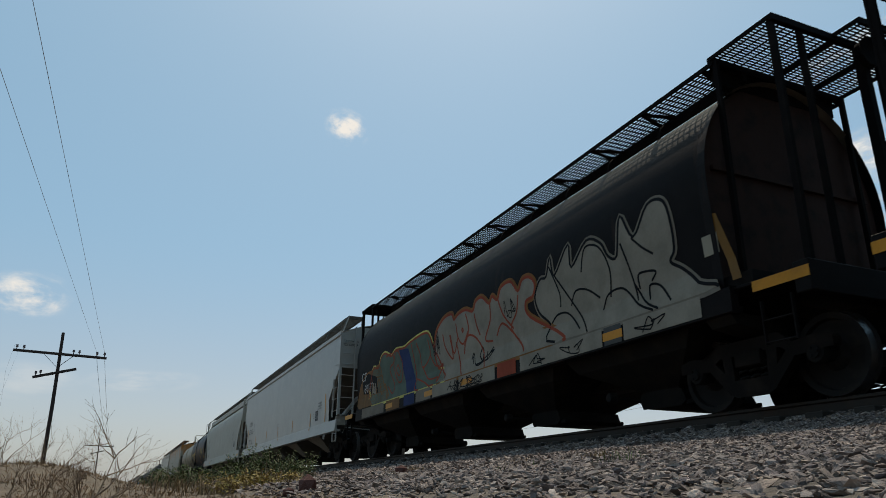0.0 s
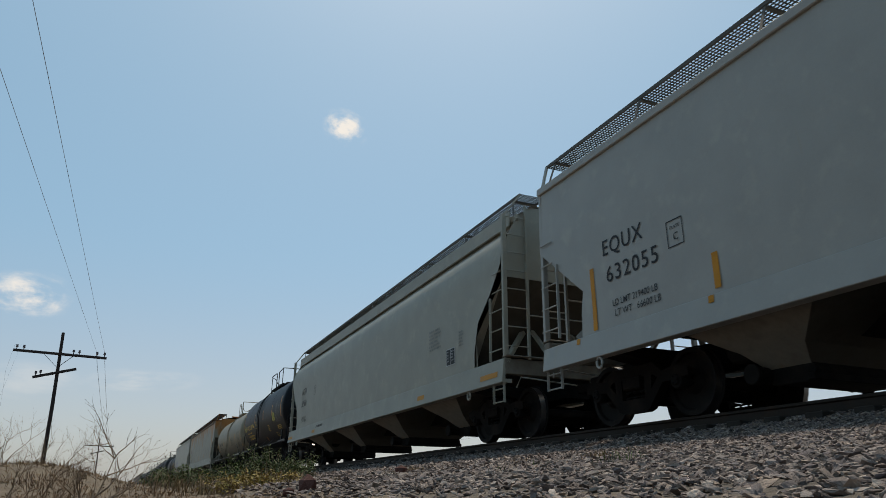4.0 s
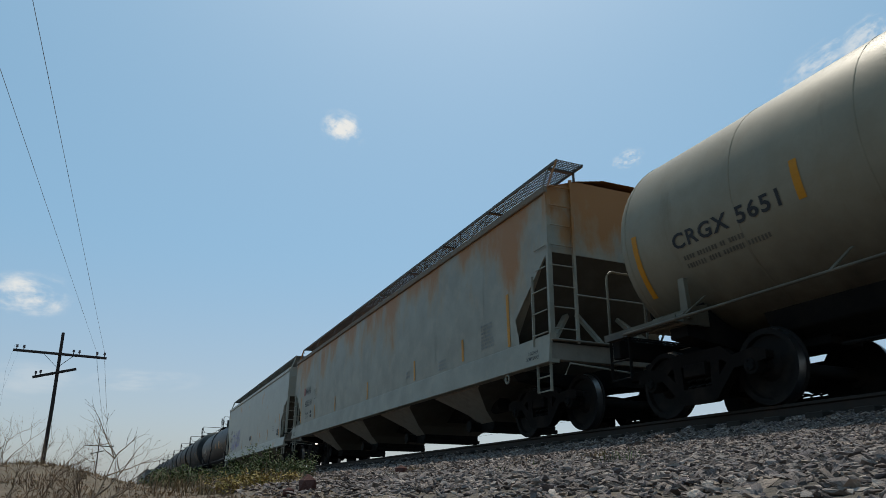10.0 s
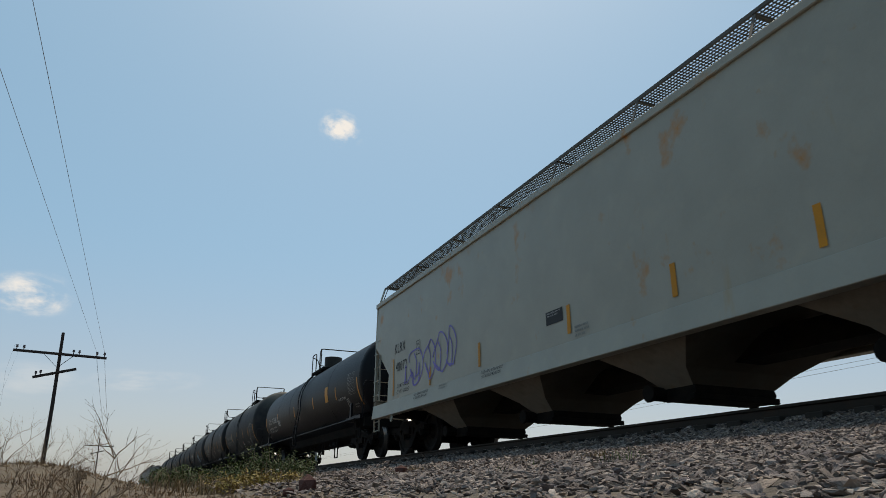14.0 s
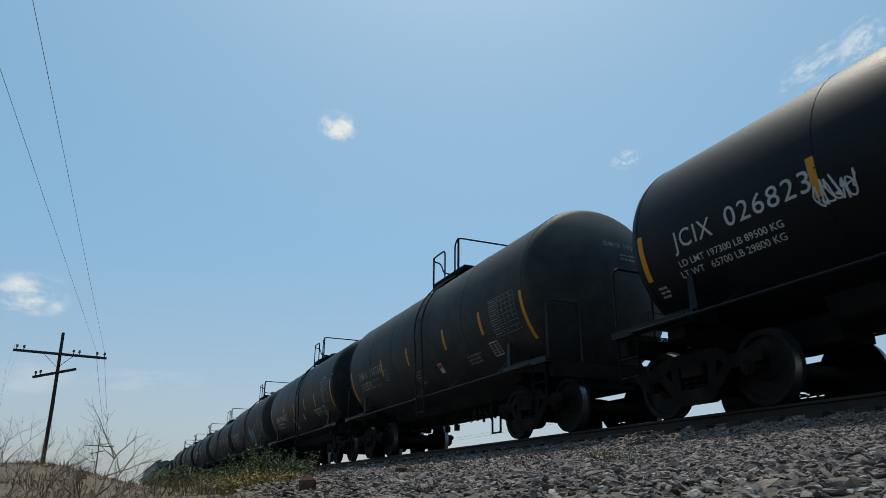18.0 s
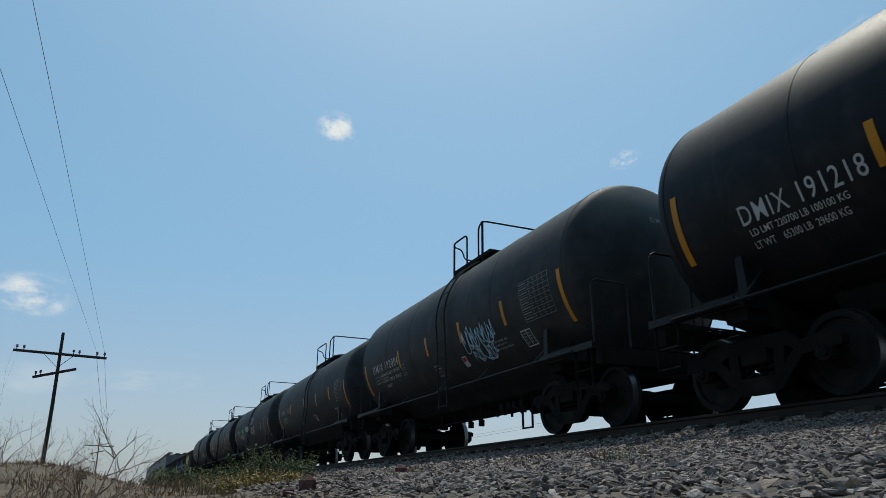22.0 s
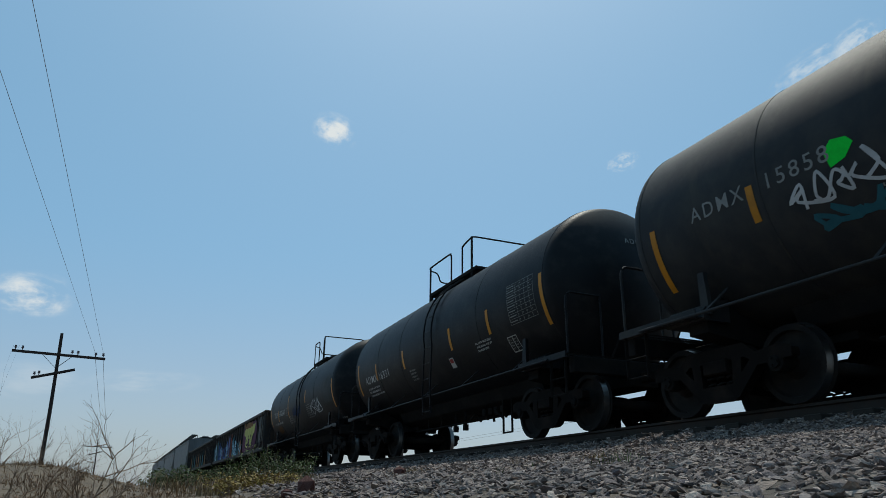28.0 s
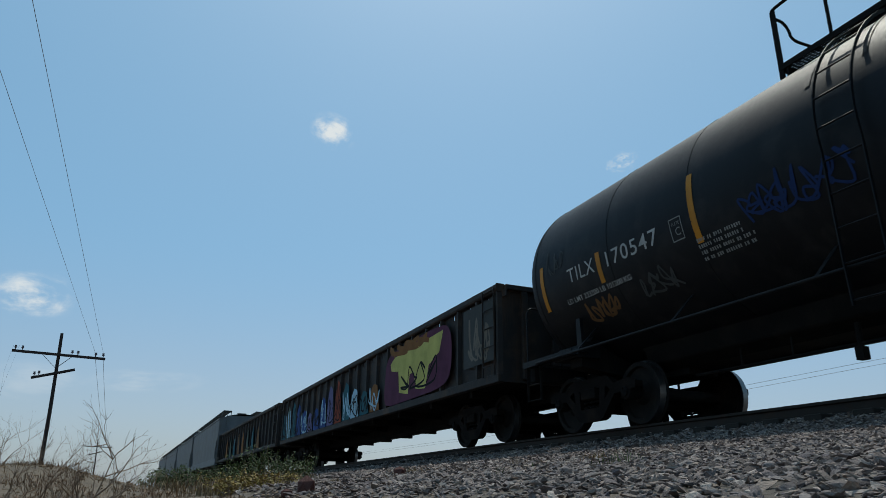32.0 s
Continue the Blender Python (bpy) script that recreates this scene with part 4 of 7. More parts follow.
        for k in range(12):
            y = -b + 0.2 + (2 * b - 0.4) * k / 11

            def bracket():
                g = Geo()
                for y in (-0.16, 0.16):
                    g.beam((s * 1.20, 0, 4.415), (s * 0.68, y, 4.415), 0.05, 0.03)
                for p, q in (((0.68, 4.40), (0.80, 4.34)), ((0.80, 4.34), (0.89, 4.22)), ((0.89, 4.22), (0.93, 4.0))):
                    g.beam((s * p[0], 0, p[1]), (s * q[0], 0, q[1]), 0.07, 0.014)
                return g.mesh("board_bracket", "boardblack")
            part("board_bracket", shared(("cbrk", s), bracket), car, at=pose(0, y, 0))
    g = Geo()
    g.box((0, 0, 0.86), (0.55, 2 * h - 0.2, 0.34))
    for e in (-1, 1):
        g.prism([(-1.5, 1.0), (1.5, 1.0), (1.4, 0.88), (0.4, 0.74), (-0.4, 0.74), (-1.4, 0.88)], "y", e * (h - 1.20) - 0.2, e * (h - 1.20) + 0.2)
        g.box((0, e * (h - 1.6), 1.35), (2.9, 1.9, 0.16))
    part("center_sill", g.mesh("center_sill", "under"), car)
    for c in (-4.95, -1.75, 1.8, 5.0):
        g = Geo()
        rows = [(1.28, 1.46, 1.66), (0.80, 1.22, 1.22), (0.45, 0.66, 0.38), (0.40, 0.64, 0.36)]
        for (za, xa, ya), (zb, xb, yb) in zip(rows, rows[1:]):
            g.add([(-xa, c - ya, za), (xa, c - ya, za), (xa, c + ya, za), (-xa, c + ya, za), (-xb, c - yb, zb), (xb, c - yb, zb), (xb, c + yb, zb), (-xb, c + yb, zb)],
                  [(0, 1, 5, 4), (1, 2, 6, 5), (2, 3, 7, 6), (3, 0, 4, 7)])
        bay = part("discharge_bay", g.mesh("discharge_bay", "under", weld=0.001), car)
        g = Geo()
        g.prism([(c - 0.42, 0.42), (c + 0.42, 0.42), (c + 0.46, 0.32), (c + 0.40, 0.21), (c - 0.40, 0.20), (c - 0.50, 0.26)], "x", -0.66, 0.66)
        for s in (-1, 1):
            g.tube([(s * 1.15, c + 0.52, 0.36), (s * 0.6, c + 0.48, 0.33)], 0.03, 8)
            g.lathe_x([(s * 1.08, 0.07), (s * 1.20, 0.07)], 10, c + 0.52, 0.36)
            g.beam((s * 0.6, c - 0.46, 0.22), (s * 0.6, c - 0.62, 0.24), 0.06, 0.06)
        part("outlet_gate", g.mesh("outlet_gate", "under", bevel=0.01), bay)
    add_ends(car, h)
    for e in (-1, 1):
        add_truck(car, e * (h - 1.20))
    return car, h, Skin([(0.98, -1.552), (1.282, -1.552)] + [(z, x - 0.002) for z, x in prof[1:]], shift)


# ---- tank car ----
def tank_car(label, s0, s1, paint, r=1.55, bottom=1.02, rails=(0.60, -0.13, -0.75, -0.95, -1.35), guard=0.76, manway=False, trucks_in=0.72, knuckle=0.26, crown=2.6):
    """s0, s1: the seams where the shell meets its heads. rails: where along the car the end post, the end of the first rail,
    the leg and the post of the second one and the end of the platform stand."""
    zc = bottom + r
    car, hs = car_at("tank_car", label, "tank car", s0, s1)
    turn = math.asin((r - knuckle) / (crown - knuckle))      # where the tight knuckle runs over into the dished crown
    depth = crown - math.sqrt((crown - knuckle) ** 2 - (r - knuckle) ** 2)
    prof = [(hs + depth - crown + crown * math.cos(a), crown * math.sin(a)) for a in (turn * k / 8 for k in range(9))]
    prof += [(hs + knuckle * math.cos(a), r - knuckle + knuckle * math.sin(a)) for a in (turn + (math.pi / 2 - turn) * k / 7 for k in range(1, 7))]
    prof = [(-y, q) for y, q in prof] + [(-hs, r), (hs, r)] + prof[::-1]

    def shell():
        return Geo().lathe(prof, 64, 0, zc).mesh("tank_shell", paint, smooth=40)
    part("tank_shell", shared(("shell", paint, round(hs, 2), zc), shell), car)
    for y in (-hs, -hs * 0.52, hs * 0.30, hs * 0.62, hs):
        def weld():
            return Geo().lathe([(-0.018, r - 0.004), (-0.012, r + 0.005), (0.012, r + 0.005), (0.018, r - 0.004)], 64, 0, zc).mesh("weld_seam", paint, smooth=40)
        part("weld_seam", shared(("weld", paint, zc), weld), car, at=pose(0, y, 0))
    half = hs + 0.62
    for e in (-1, 1):
        g = Geo()
        g.box((0, e * (half - 1.35), 0.88), (0.56, 2.7, 0.36))
        g.box((0, e * (half - 0.08), 0.98), (2.7, 0.16, 0.26))
        part("stub_sill", g.mesh("stub_sill", "under", bevel=0.012), car)
        g = Geo()
        yb = e * (hs - trucks_in)
        arc = [((r + 0.01) * math.sin(radians(a)), zc - (r + 0.012) * math.cos(radians(a))) for a in range(-42, 43, 7)]
        g.prism([(-1.30, 0.92), (-1.30, 1.12)] + arc + [(1.30, 1.12), (1.30, 0.92), (0.4, 0.80), (-0.4, 0.80)], "y", yb - 0.16, yb + 0.16)
        part("saddle", g.mesh("saddle", "under"), car)
        for s in (-1, 1):
            g = Geo()
            g.prism([(e * (hs - 1.0), 1.12), (e * (hs - 0.86), 1.12), (e * (hs - 0.86), 1.66), (e * (hs - 0.96), 1.66)], "x", s * 1.30, s * 1.36)
            part("sill_gusset", g.mesh("sill_gusset", paint), car)
            g = Geo()
            lo, hi = sorted((e * (hs - 0.95), e * (hs - 0.25)))
            g.prism([(s * 1.40, 1.06), (s * 1.40, 1.18), (s * 1.30, 1.27), (s * 1.0, 1.34), (s * 1.0, 1.06)], "y", lo, hi)
            part("bolster_pad", g.mesh("bolster_pad", paint, bevel=0.01), car)
        g = Geo()
        x0, y_in, y_out = 1.48, *sorted((e * (half - 0.26), e * (half - 0.02)))
        grating(g, -x0, x0, y_in, y_out, 1.14, 0.06, 0.12)
        part("end_platform", g.mesh("end_platform", "under"), car)
        for s in (-1, 1):
            g = Geo()
            lo, hi = sorted((e * (hs - 0.9), e * (half - 0.02)))
            g.prism([(s * 1.50, 1.08), (s * 1.50, 1.18), (s * 1.485, 1.18), (s * 1.485, 1.095), (s * 1.40, 1.095), (s * 1.40, 1.08)], "y", lo, hi)
            part("platform_edge", g.mesh("platform_edge", paint), car)
            part("platform_brace", Geo().tube([(s * 0.55, e * (half - 0.10), 1.14), (s * 0.30, e * (half - 0.10), 1.62)], 0.016, 6).mesh("platform_brace", "under"), car)
            g = Geo()
            y = e * (half - 0.06)
            g.tube(curve_through([(s * 1.42, y, 1.12), (s * 1.42, y, 1.75), (s * 1.42, y, 2.05), (s * 1.34, y, 2.16), (s * 1.2, y, 2.16), (s * 0.75, y, 2.16)], 4), 0.019, 8)
            g.tube([(s * 0.75, y, 1.12), (s * 0.75, y, 2.16)], 0.019, 8)
            part("end_handrail", g.mesh("end_handrail", paint, smooth=50), car)
            g = Geo()
            for q in (half - 0.1, half - 0.52):
                g.beam((s * 1.45, e * q, 1.12), (s * 1.45, e * q, 0.50), 0.045, 0.012)
            for z2 in (0.52, 0.78):
                g.tube([(s * 1.45, e * (half - 0.1), z2), (s * 1.45, e * (half - 0.52), z2)], 0.013, 6)
            part("sill_step", g.mesh("sill_step", "under"), car)
    for s in (-1, 1):
        g = Geo()
        g.tube([(s * 1.53, -half + 0.5, 1.10), (s * 1.53, half - 0.5, 1.10)], 0.021, 8)
        for k in range(5):
            y = -hs * 0.8 + hs * 1.6 * k / 4
            g.beam((s * 1.53, y, 1.10), (s * 1.12, y, zc - 1.07), 0.05, 0.012)
        part("side_handrail", g.mesh("side_handrail", paint, smooth=50), car)
    y_end, y_first, y_leg, y_post, y_stop = rails
    ladder_y = (y_first + y_leg) / 2 - 0.07
    # ladder that follows the shell
    for s in (-1, 1):
        g = Geo()
        path = [(s * 1.55, 0.72), (s * 1.58, 1.2)] + [(s * (r + 0.07) * math.cos(radians(a)), zc + (r + 0.07) * math.sin(radians(a))) for a in range(-10, 66, 6)]
        for y in (ladder_y - 0.22, ladder_y + 0.22):
            for (xa, za), (xb, zb) in zip(path, path[1:]):
                g.beam((xa, y, za), (xb, y, zb), 0.014, 0.036)
        acc, want = 0.0, 0.05
        for (xa, za), (xb, zb) in zip(path, path[1:]):
            d = math.hypot(xb - xa, zb - za)
            while want <= acc + d:
                t = (want - acc) / d
                g.tube([(xa + (xb - xa) * t, ladder_y - 0.22, za + (zb - za) * t), (xa + (xb - xa) * t, ladder_y + 0.22, za + (zb - za) * t)], 0.011, 6)
                want += 0.36
            acc += d
        part("ladder", g.mesh("ladder", paint), car)
    # platform round the manway
    zt = zc + math.sqrt(r * r - 0.64) + 0.17
    g = Geo()
    mid = (y_end + y_stop) / 2
    for x0, x1 in ((-0.80, -0.34), (0.34, 0.80)):
        grating(g, x0, x1, y_stop, y_end, zt, 0.042, 0.05, 0.016)
    for y in (y_end, y_stop):
        g.box((0, y, zt - 0.02), (1.62, 0.05, 0.07))
    for x in (-0.81, 0.81):
        g.box((x, mid, zt - 0.01), (0.02, y_end - y_stop, 0.075))
        for y in (y_end - 0.08, y_first - 0.05, y_leg + 0.05, y_post - 0.05):
            g.beam((x * 0.96, y, zt), (x * 0.96, y, zc + math.sqrt(r * r - (x * 0.96) ** 2) - 0.02), 0.05, 0.03)
    deck_part = part("platform", g.mesh("platform", paint if paint == "beige" else "under"), car, "open grating platform on top")
    rail_mat = paint if paint == "beige" else "under"
    top = zt + guard
    for s in (-1, 1):
        x = s * 0.80
        g = Geo()
        g.beam((x, y_end, zt - 0.16), (x, y_end, top - 0.03), 0.022, 0.07)
        g.tube(curve_through([(x, y_end + 0.02, top - 0.05), (x, y_end - 0.06, top), (x, y_first + 0.16, top), (x, y_first + 0.05, top - 0.03), (x, y_first, top - 0.14), (x, y_first, zt - 0.05)], 4), 0.021, 8)
        part("guard_rail", g.mesh("guard_rail", rail_mat, smooth=50), deck_part)
        g = Geo()
        g.tube(curve_through([(x, y_leg, zt - 0.05), (x, y_leg, top - 0.16), (x, y_leg - 0.04, top - 0.03), (x, y_post + 0.05, top + 0.04), (x, y_post, top + 0.05)], 4), 0.021, 8)
        g.beam((x, y_post, zt - 0.16), (x, y_post, top + 0.04), 0.024, 0.075)
        part("guard_rail", g.mesh("guard_rail", rail_mat, smooth=50), deck_part)
    g = Geo()
    half_end = [(-0.80, y_end, top - 0.06), (-0.74, y_end + 0.04, top - 0.08), (-0.62, y_end + 0.02, top - 0.12), (-0.56, y_end, top - 0.22), (-0.52, y_end, top - 0.33), (-0.42, y_end, top - 0.37), (-0.20, y_end, top - 0.37)]
    g.tube(curve_through(half_end + [(-x, y, z) for x, y, z in half_end[::-1]], 3), 0.019, 8)
    part("guard_hoop", g.mesh("guard_hoop", rail_mat, smooth=50), deck_part)
    g = Geo()
    g.tube([(-0.80, y_post, top + 0.05), (-0.70, y_post - 0.02, top + 0.06), (0.70, y_post - 0.02, top + 0.06), (0.80, y_post, top + 0.05)], 0.021, 8)
    part("guard_hoop", g.mesh("guard_hoop", rail_mat, smooth=50), deck_part)
    for y in (y_first - 0.02, y_leg - 0.02):      # bands that carry the platform
        g = Geo()
        g.strip([[((r + 0.008) * math.sin(radians(a)), y + d, zc + (r + 0.008) * math.cos(radians(a))) for a in range(-66, 67, 6)] for d in (-0.035, 0.035)])
        part("platform_band", g.mesh("platform_band", paint, smooth=40), car)
    g = Geo()
    cy = (y_end + y_post) / 2
    for z0, z1, q in ((zc + r - 0.06, zc + r + 0.20, 0.30), (zc + r + 0.20, zc + r + 0.27, 0.34)):
        g.prism([(q * math.cos(k * math.pi / 10), cy + q * math.sin(k * math.pi / 10)) for k in range(20)], "z", z0, z1)
    if manway:
        g.prism([(-0.1 + 0.36 * math.cos(k * math.pi / 10), cy + 0.36 * math.sin(k * math.pi / 10)) for k in range(20)], "z", zc + r, zc + r + 0.55)
    part("manway", g.mesh("manway", paint, bevel=0.01), car)
    # rigging under the belly
    g = Geo()
    g.prism([(-0.62, 1.16), (-0.50, 0.90), (-0.28, 0.80), (0.28, 0.80), (0.50, 0.90), (0.62, 1.16)], "y", -hs * 0.70, hs * 0.72)
    part("bottom_jacket", g.mesh("bottom_jacket", "under", bevel=0.02), car)
    g = Geo()
    g.tube([(-0.45, hs * 0.55, 0.62), (-0.45, -0.3, 0.60), (-0.45, -0.6, 0.74)], 0.022, 6)
    g.tube([(0.3, -hs * 0.7, 0.76), (0.3, hs * 0.7, 0.78)], 0.03, 6)
    for y in (0.42, -0.12):
        g.tube([(-0.45, y, 0.84), (-0.45, y, 0.58), (-0.45, y, 0.43)], 0.035, 8)
        g.box((-0.45, y, 0.50), (0.10, 0.10, 0.14))
    for y in (1.3, 2.1):
        g.tube([(-0.45, y, 0.85), (-0.45, y, 0.60)], 0.016, 6)
    g.tube([(-0.35, -0.55, 0.74), (-0.35, -0.60, 0.62), (-0.35, -0.70, 0.58), (-0.35, -0.80, 0.62), (-0.35, -0.84, 0.74)], 0.012, 5)
    for y, d in ((-0.95, 0.10), (-1.25, 0.16), (-1.5, 0.08), (-1.8, 0.12)):
        g.box((-0.25, y, 0.76), (0.30, 0.16, 0.14))
        g.tube([(-0.3, y, 0.78), (-0.3, y, 0.70 - d)], 0.03, 8)
    g.beam((-0.1, -0.4 * hs, 0.68), (-0.1, -0.02 * hs, 0.72), 0.03, 0.06)
    part("brake_rigging", g.mesh("brake_rigging", "under"), car)
    part("brake_cylinder", Geo().tube([(0.1, -0.40 * hs, 0.72), (0.1, -0.28 * hs, 0.72)], 0.13, 12).mesh("brake_cylinder", "under", smooth=50), car)
    g = Geo()
    g.prism([(0.16 * math.cos(k * math.pi / 8), 0.16 * math.sin(k * math.pi / 8) + 0.02) for k in range(16)], "z", 0.72, 0.9)
    part("outlet_valve", g.mesh("outlet_valve", "under"), car)
    g = Geo()
    for y in (-2.05, -2.42):
        g.beam((-0.5, y, 0.95), (-0.5, y, 0.22), 0.035, 0.03)
    g.beam((-0.5, -2.05, 0.235), (-0.5, -2.42, 0.235), 0.03, 0.03)
    g.beam((-0.5, -2.05, 0.52), (-0.5, -1.7, 0.74), 0.03, 0.03)
    part("hanger_bracket", g.mesh("hanger_bracket", "under"), car)
    add_ends(car, half - 0.02)
    for e in (-1, 1):
        add_truck(car, e * (hs - trucks_in))
    skin = Skin([(zc + r * math.sin(radians(a)), -r * math.cos(radians(a))) for a in range(-70, 86, 4)], -0.14, -0.05)
    return car, hs, skin


# ---- gondola ----
def gondola(label, y0, y1, group_paint="gondola"):
    car, h = car_at("gondola_car", label, "freight car", y0, y1)
    for s in (-1, 1):
        g = Geo()
        g.box((s * 1.45, 0, 1.79), (0.03, 2 * h, 1.58))
        for k in range(25):
            w = 2 * h / 24.5
            g.box((s * 1.45, -h + w * (k + 0.25), 2.65), (0.03, w - 0.07 - (0.0 if k % 2 else 0.03), 0.14))
        part("side_wall", g.mesh("side_wall", group_paint), car)
        part("top_chord", Geo().prism([(s * 1.42, 2.69), (s * 1.56, 2.69), (s * 1.58, 2.73), (s * 1.58, 2.83), (s * 1.42, 2.83)], "y", -h, h).mesh("top_chord", group_paint, bevel=0.01), car)
        part("side_sill", Geo().box((s * 1.50, 0, 1.05), (0.14, 2 * h, 0.16)).mesh("side_sill", group_paint, bevel=0.01), car)
        n = 22
        for k in range(n + 1):
            y = -h + 0.06 + (2 * h - 0.12) * k / n

            def rib():
                return Geo().prism([(s * 1.46, -0.06), (s * 1.55, -0.035), (s * 1.55, 0.035), (s * 1.46, 0.06)], "z", 1.12, 2.70).mesh("side_rib", group_paint)
            part("side_rib", shared(("rib", group_paint, s), rib), car, at=pose(0, y, 0))
        for e in (-1, 1):
            g = Geo()
            for k in range(5):
                z = 1.3 + 0.36 * k
                g.tube([(s * 1.60, e * (h - 0.08), z), (s * 1.60, e * (h - 0.55), z)], 0.012, 6)
            for q in (0.08, 0.55):
                g.beam((s * 1.60, e * (h - q), 1.1), (s * 1.60, e * (h - q), 2.78), 0.03, 0.012)
            part("side_ladder", g.mesh("side_ladder", group_paint), car)
    for e in (-1, 1):
        g = Geo()
        g.box((0, e * (h - 0.03), 1.87), (2.9, 0.05, 1.78))
        part("end_wall", g.mesh("end_wall", group_paint), car)
        for x in (-1.0, -0.35, 0.35, 1.0):
            part("end_rib", Geo().box((x, e * (h + 0.02), 1.88), (0.12, 0.10, 1.68)).mesh("end_rib", group_paint, bevel=0.008), car)
        part("end_cap", Geo().box((0, e * h, 2.775), (2.82, 0.14, 0.1)).mesh("end_cap", group_paint, bevel=0.008), car)
    g = Geo()
    g.box((0, 0, 1.03), (2.9, 2 * h - 0.1, 0.08))
    g.box((0, 0, 0.86), (0.5, 2 * h - 0.1, 0.3))
    for k in range(9):
        g.box((0, -h + 1.5 + (2 * h - 3) * k / 8, 0.93), (2.8, 0.12, 0.16))
    part("underframe", g.mesh("underframe", "under"), car)
    g = Geo()
    for k in range(26):
        g.box((random.uniform(-0.9, 0.9), random.uniform(-h + 0.8, h - 0.8), random.uniform(1.4, 2.3)), (random.uniform(0.2, 0.8), random.uniform(0.3, 1.2), random.uniform(0.1, 0.5)), Euler((random.random(), random.random(), random.random())).to_matrix())
    part("scrap_load", g.mesh("scrap_load", "truck"), car)
    add_ends(car, h)
    for e in (-1, 1):
        add_truck(car, e * (h - 2.1))
    return car, h, Skin([(0.97, -1.575), (1.13, -1.575), (1.14, -1.556), (2.69, -1.556), (2.83, -1.585)])


# ---- ballast, loose stones ----
def build_stones():
    rng = np.random.default_rng(7)
    phi = (1 + 5 ** 0.5) / 2
    ico = np.array([(-1, phi, 0), (1, phi, 0), (-1, -phi, 0), (1, -phi, 0), (0, -1, phi), (0, 1, phi), (0, -1, -phi), (0, 1, -phi), (phi, 0, -1), (phi, 0, 1), (-phi, 0, -1), (-phi, 0, 1)]) / 1.9
    tri = np.array([(0, 11, 5), (0, 5, 1), (0, 1, 7), (0, 7, 10), (0, 10, 11), (1, 5, 9), (5, 11, 4), (11, 10, 2), (10, 7, 6), (7, 1, 8),
                    (3, 9, 4), (3, 4, 2), (3, 2, 6), (3, 6, 8), (3, 8, 9), (4, 9, 5), (2, 4, 11), (6, 2, 10), (8, 6, 7), (9, 8, 1)])
    octa = np.array([(1, 0, 0), (-1, 0, 0), (0, 1, 0), (0, -1, 0), (0, 0, 1), (0, 0, -1)]) * 1.05
    octa_tri = np.array([(0, 2, 4), (2, 1, 4), (1, 3, 4), (3, 0, 4), (2, 0, 5), (1, 2, 5), (3, 1, 5), (0, 3, 5)])
    all_v, all_f, base = [], [], 0
    for lo, hi, amount, size, form, sides in ((-9.0, 0.5, 26000, 0.019, octa, octa_tri), (0.5, 3.4, 150000, 0.0082, ico, tri), (3.4, 7.0, 110000, 0.0122, octa, octa_tri), (7.0, 14.0, 90000, 0.019, octa, octa_tri), (14.0, 45.0, 50000, 0.032, octa, octa_tri)):
        x = rng.uniform(-6.95, -0.95, amount)
        y = rng.uniform(lo, hi, amount)
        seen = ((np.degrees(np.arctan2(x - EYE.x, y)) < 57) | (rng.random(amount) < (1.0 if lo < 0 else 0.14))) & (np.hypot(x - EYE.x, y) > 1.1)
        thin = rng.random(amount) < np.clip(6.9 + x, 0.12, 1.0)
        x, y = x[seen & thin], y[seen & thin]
        n, k = len(x), len(form)
        s = size * np.minimum(rng.lognormal(0.0, 0.40, n), 2.1)
        z = np.array([height(a, b) for a, b in zip(x, y)])
        kinds = form[None] * rng.uniform(0.6, 1.3, (40, k, 1)) + rng.normal(0, 0.14, (40, k, 3))
        kinds *= rng.uniform(0.75, 1.25, (40, 1, 3)) * np.array([1.35, 0.95, 0.42])
        v = kinds[rng.integers(0, 40, n)]
        a = rng.uniform(0, 2 * np.pi, n)
        t, u = rng.normal(0, 0.35, n), rng.normal(0, 0.35, n)
        ca, sa, ct, st, cu, su = np.cos(a), np.sin(a), np.cos(t), np.sin(t), np.cos(u), np.sin(u)
        zero, one = np.zeros(n), np.ones(n)
        rz = np.stack([ca, -sa, zero, sa, ca, zero, zero, zero, one], -1).reshape(n, 3, 3)
        rx = np.stack([one, zero, zero, zero, ct, -st, zero, st, ct], -1).reshape(n, 3, 3)
        ry = np.stack([cu, zero, su, zero, one, zero, -su, zero, cu], -1).reshape(n, 3, 3)
        v = np.einsum("nij,nkj->nki", rx @ ry @ rz, v) * s[:, None, None]
        v += np.stack([x, y, z + s * rng.uniform(-0.1, 0.55, n)], -1)[:, None, :]
        all_v.append(v.reshape(-1, 3))
        all_f.append((sides[None] + base + k * np.arange(n)[:, None, None]).reshape(-1, 3))
        base += n * k
    v, faces = np.concatenate(all_v), np.concatenate(all_f).astype(np.int32)
    me = bpy.data.meshes.new("ballast_stones")
    me.vertices.add(len(v))
    me.vertices.foreach_set("co", v.reshape(-1).astype(np.float32))
    me.loops.add(faces.size)
    me.loops.foreach_set("vertex_index", faces.reshape(-1))
    me.polygons.add(len(faces))
    me.polygons.foreach_set("loop_start", np.arange(0, faces.size, 3, dtype=np.int32))
    me.update(calc_edges=True)
    me.shade_flat()
    me.materials.append(M["stone"])
    tagged(new("ballast", me), "loose angular grey and brown ballast stones on the bank", "gravel", kind="stuff")


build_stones()


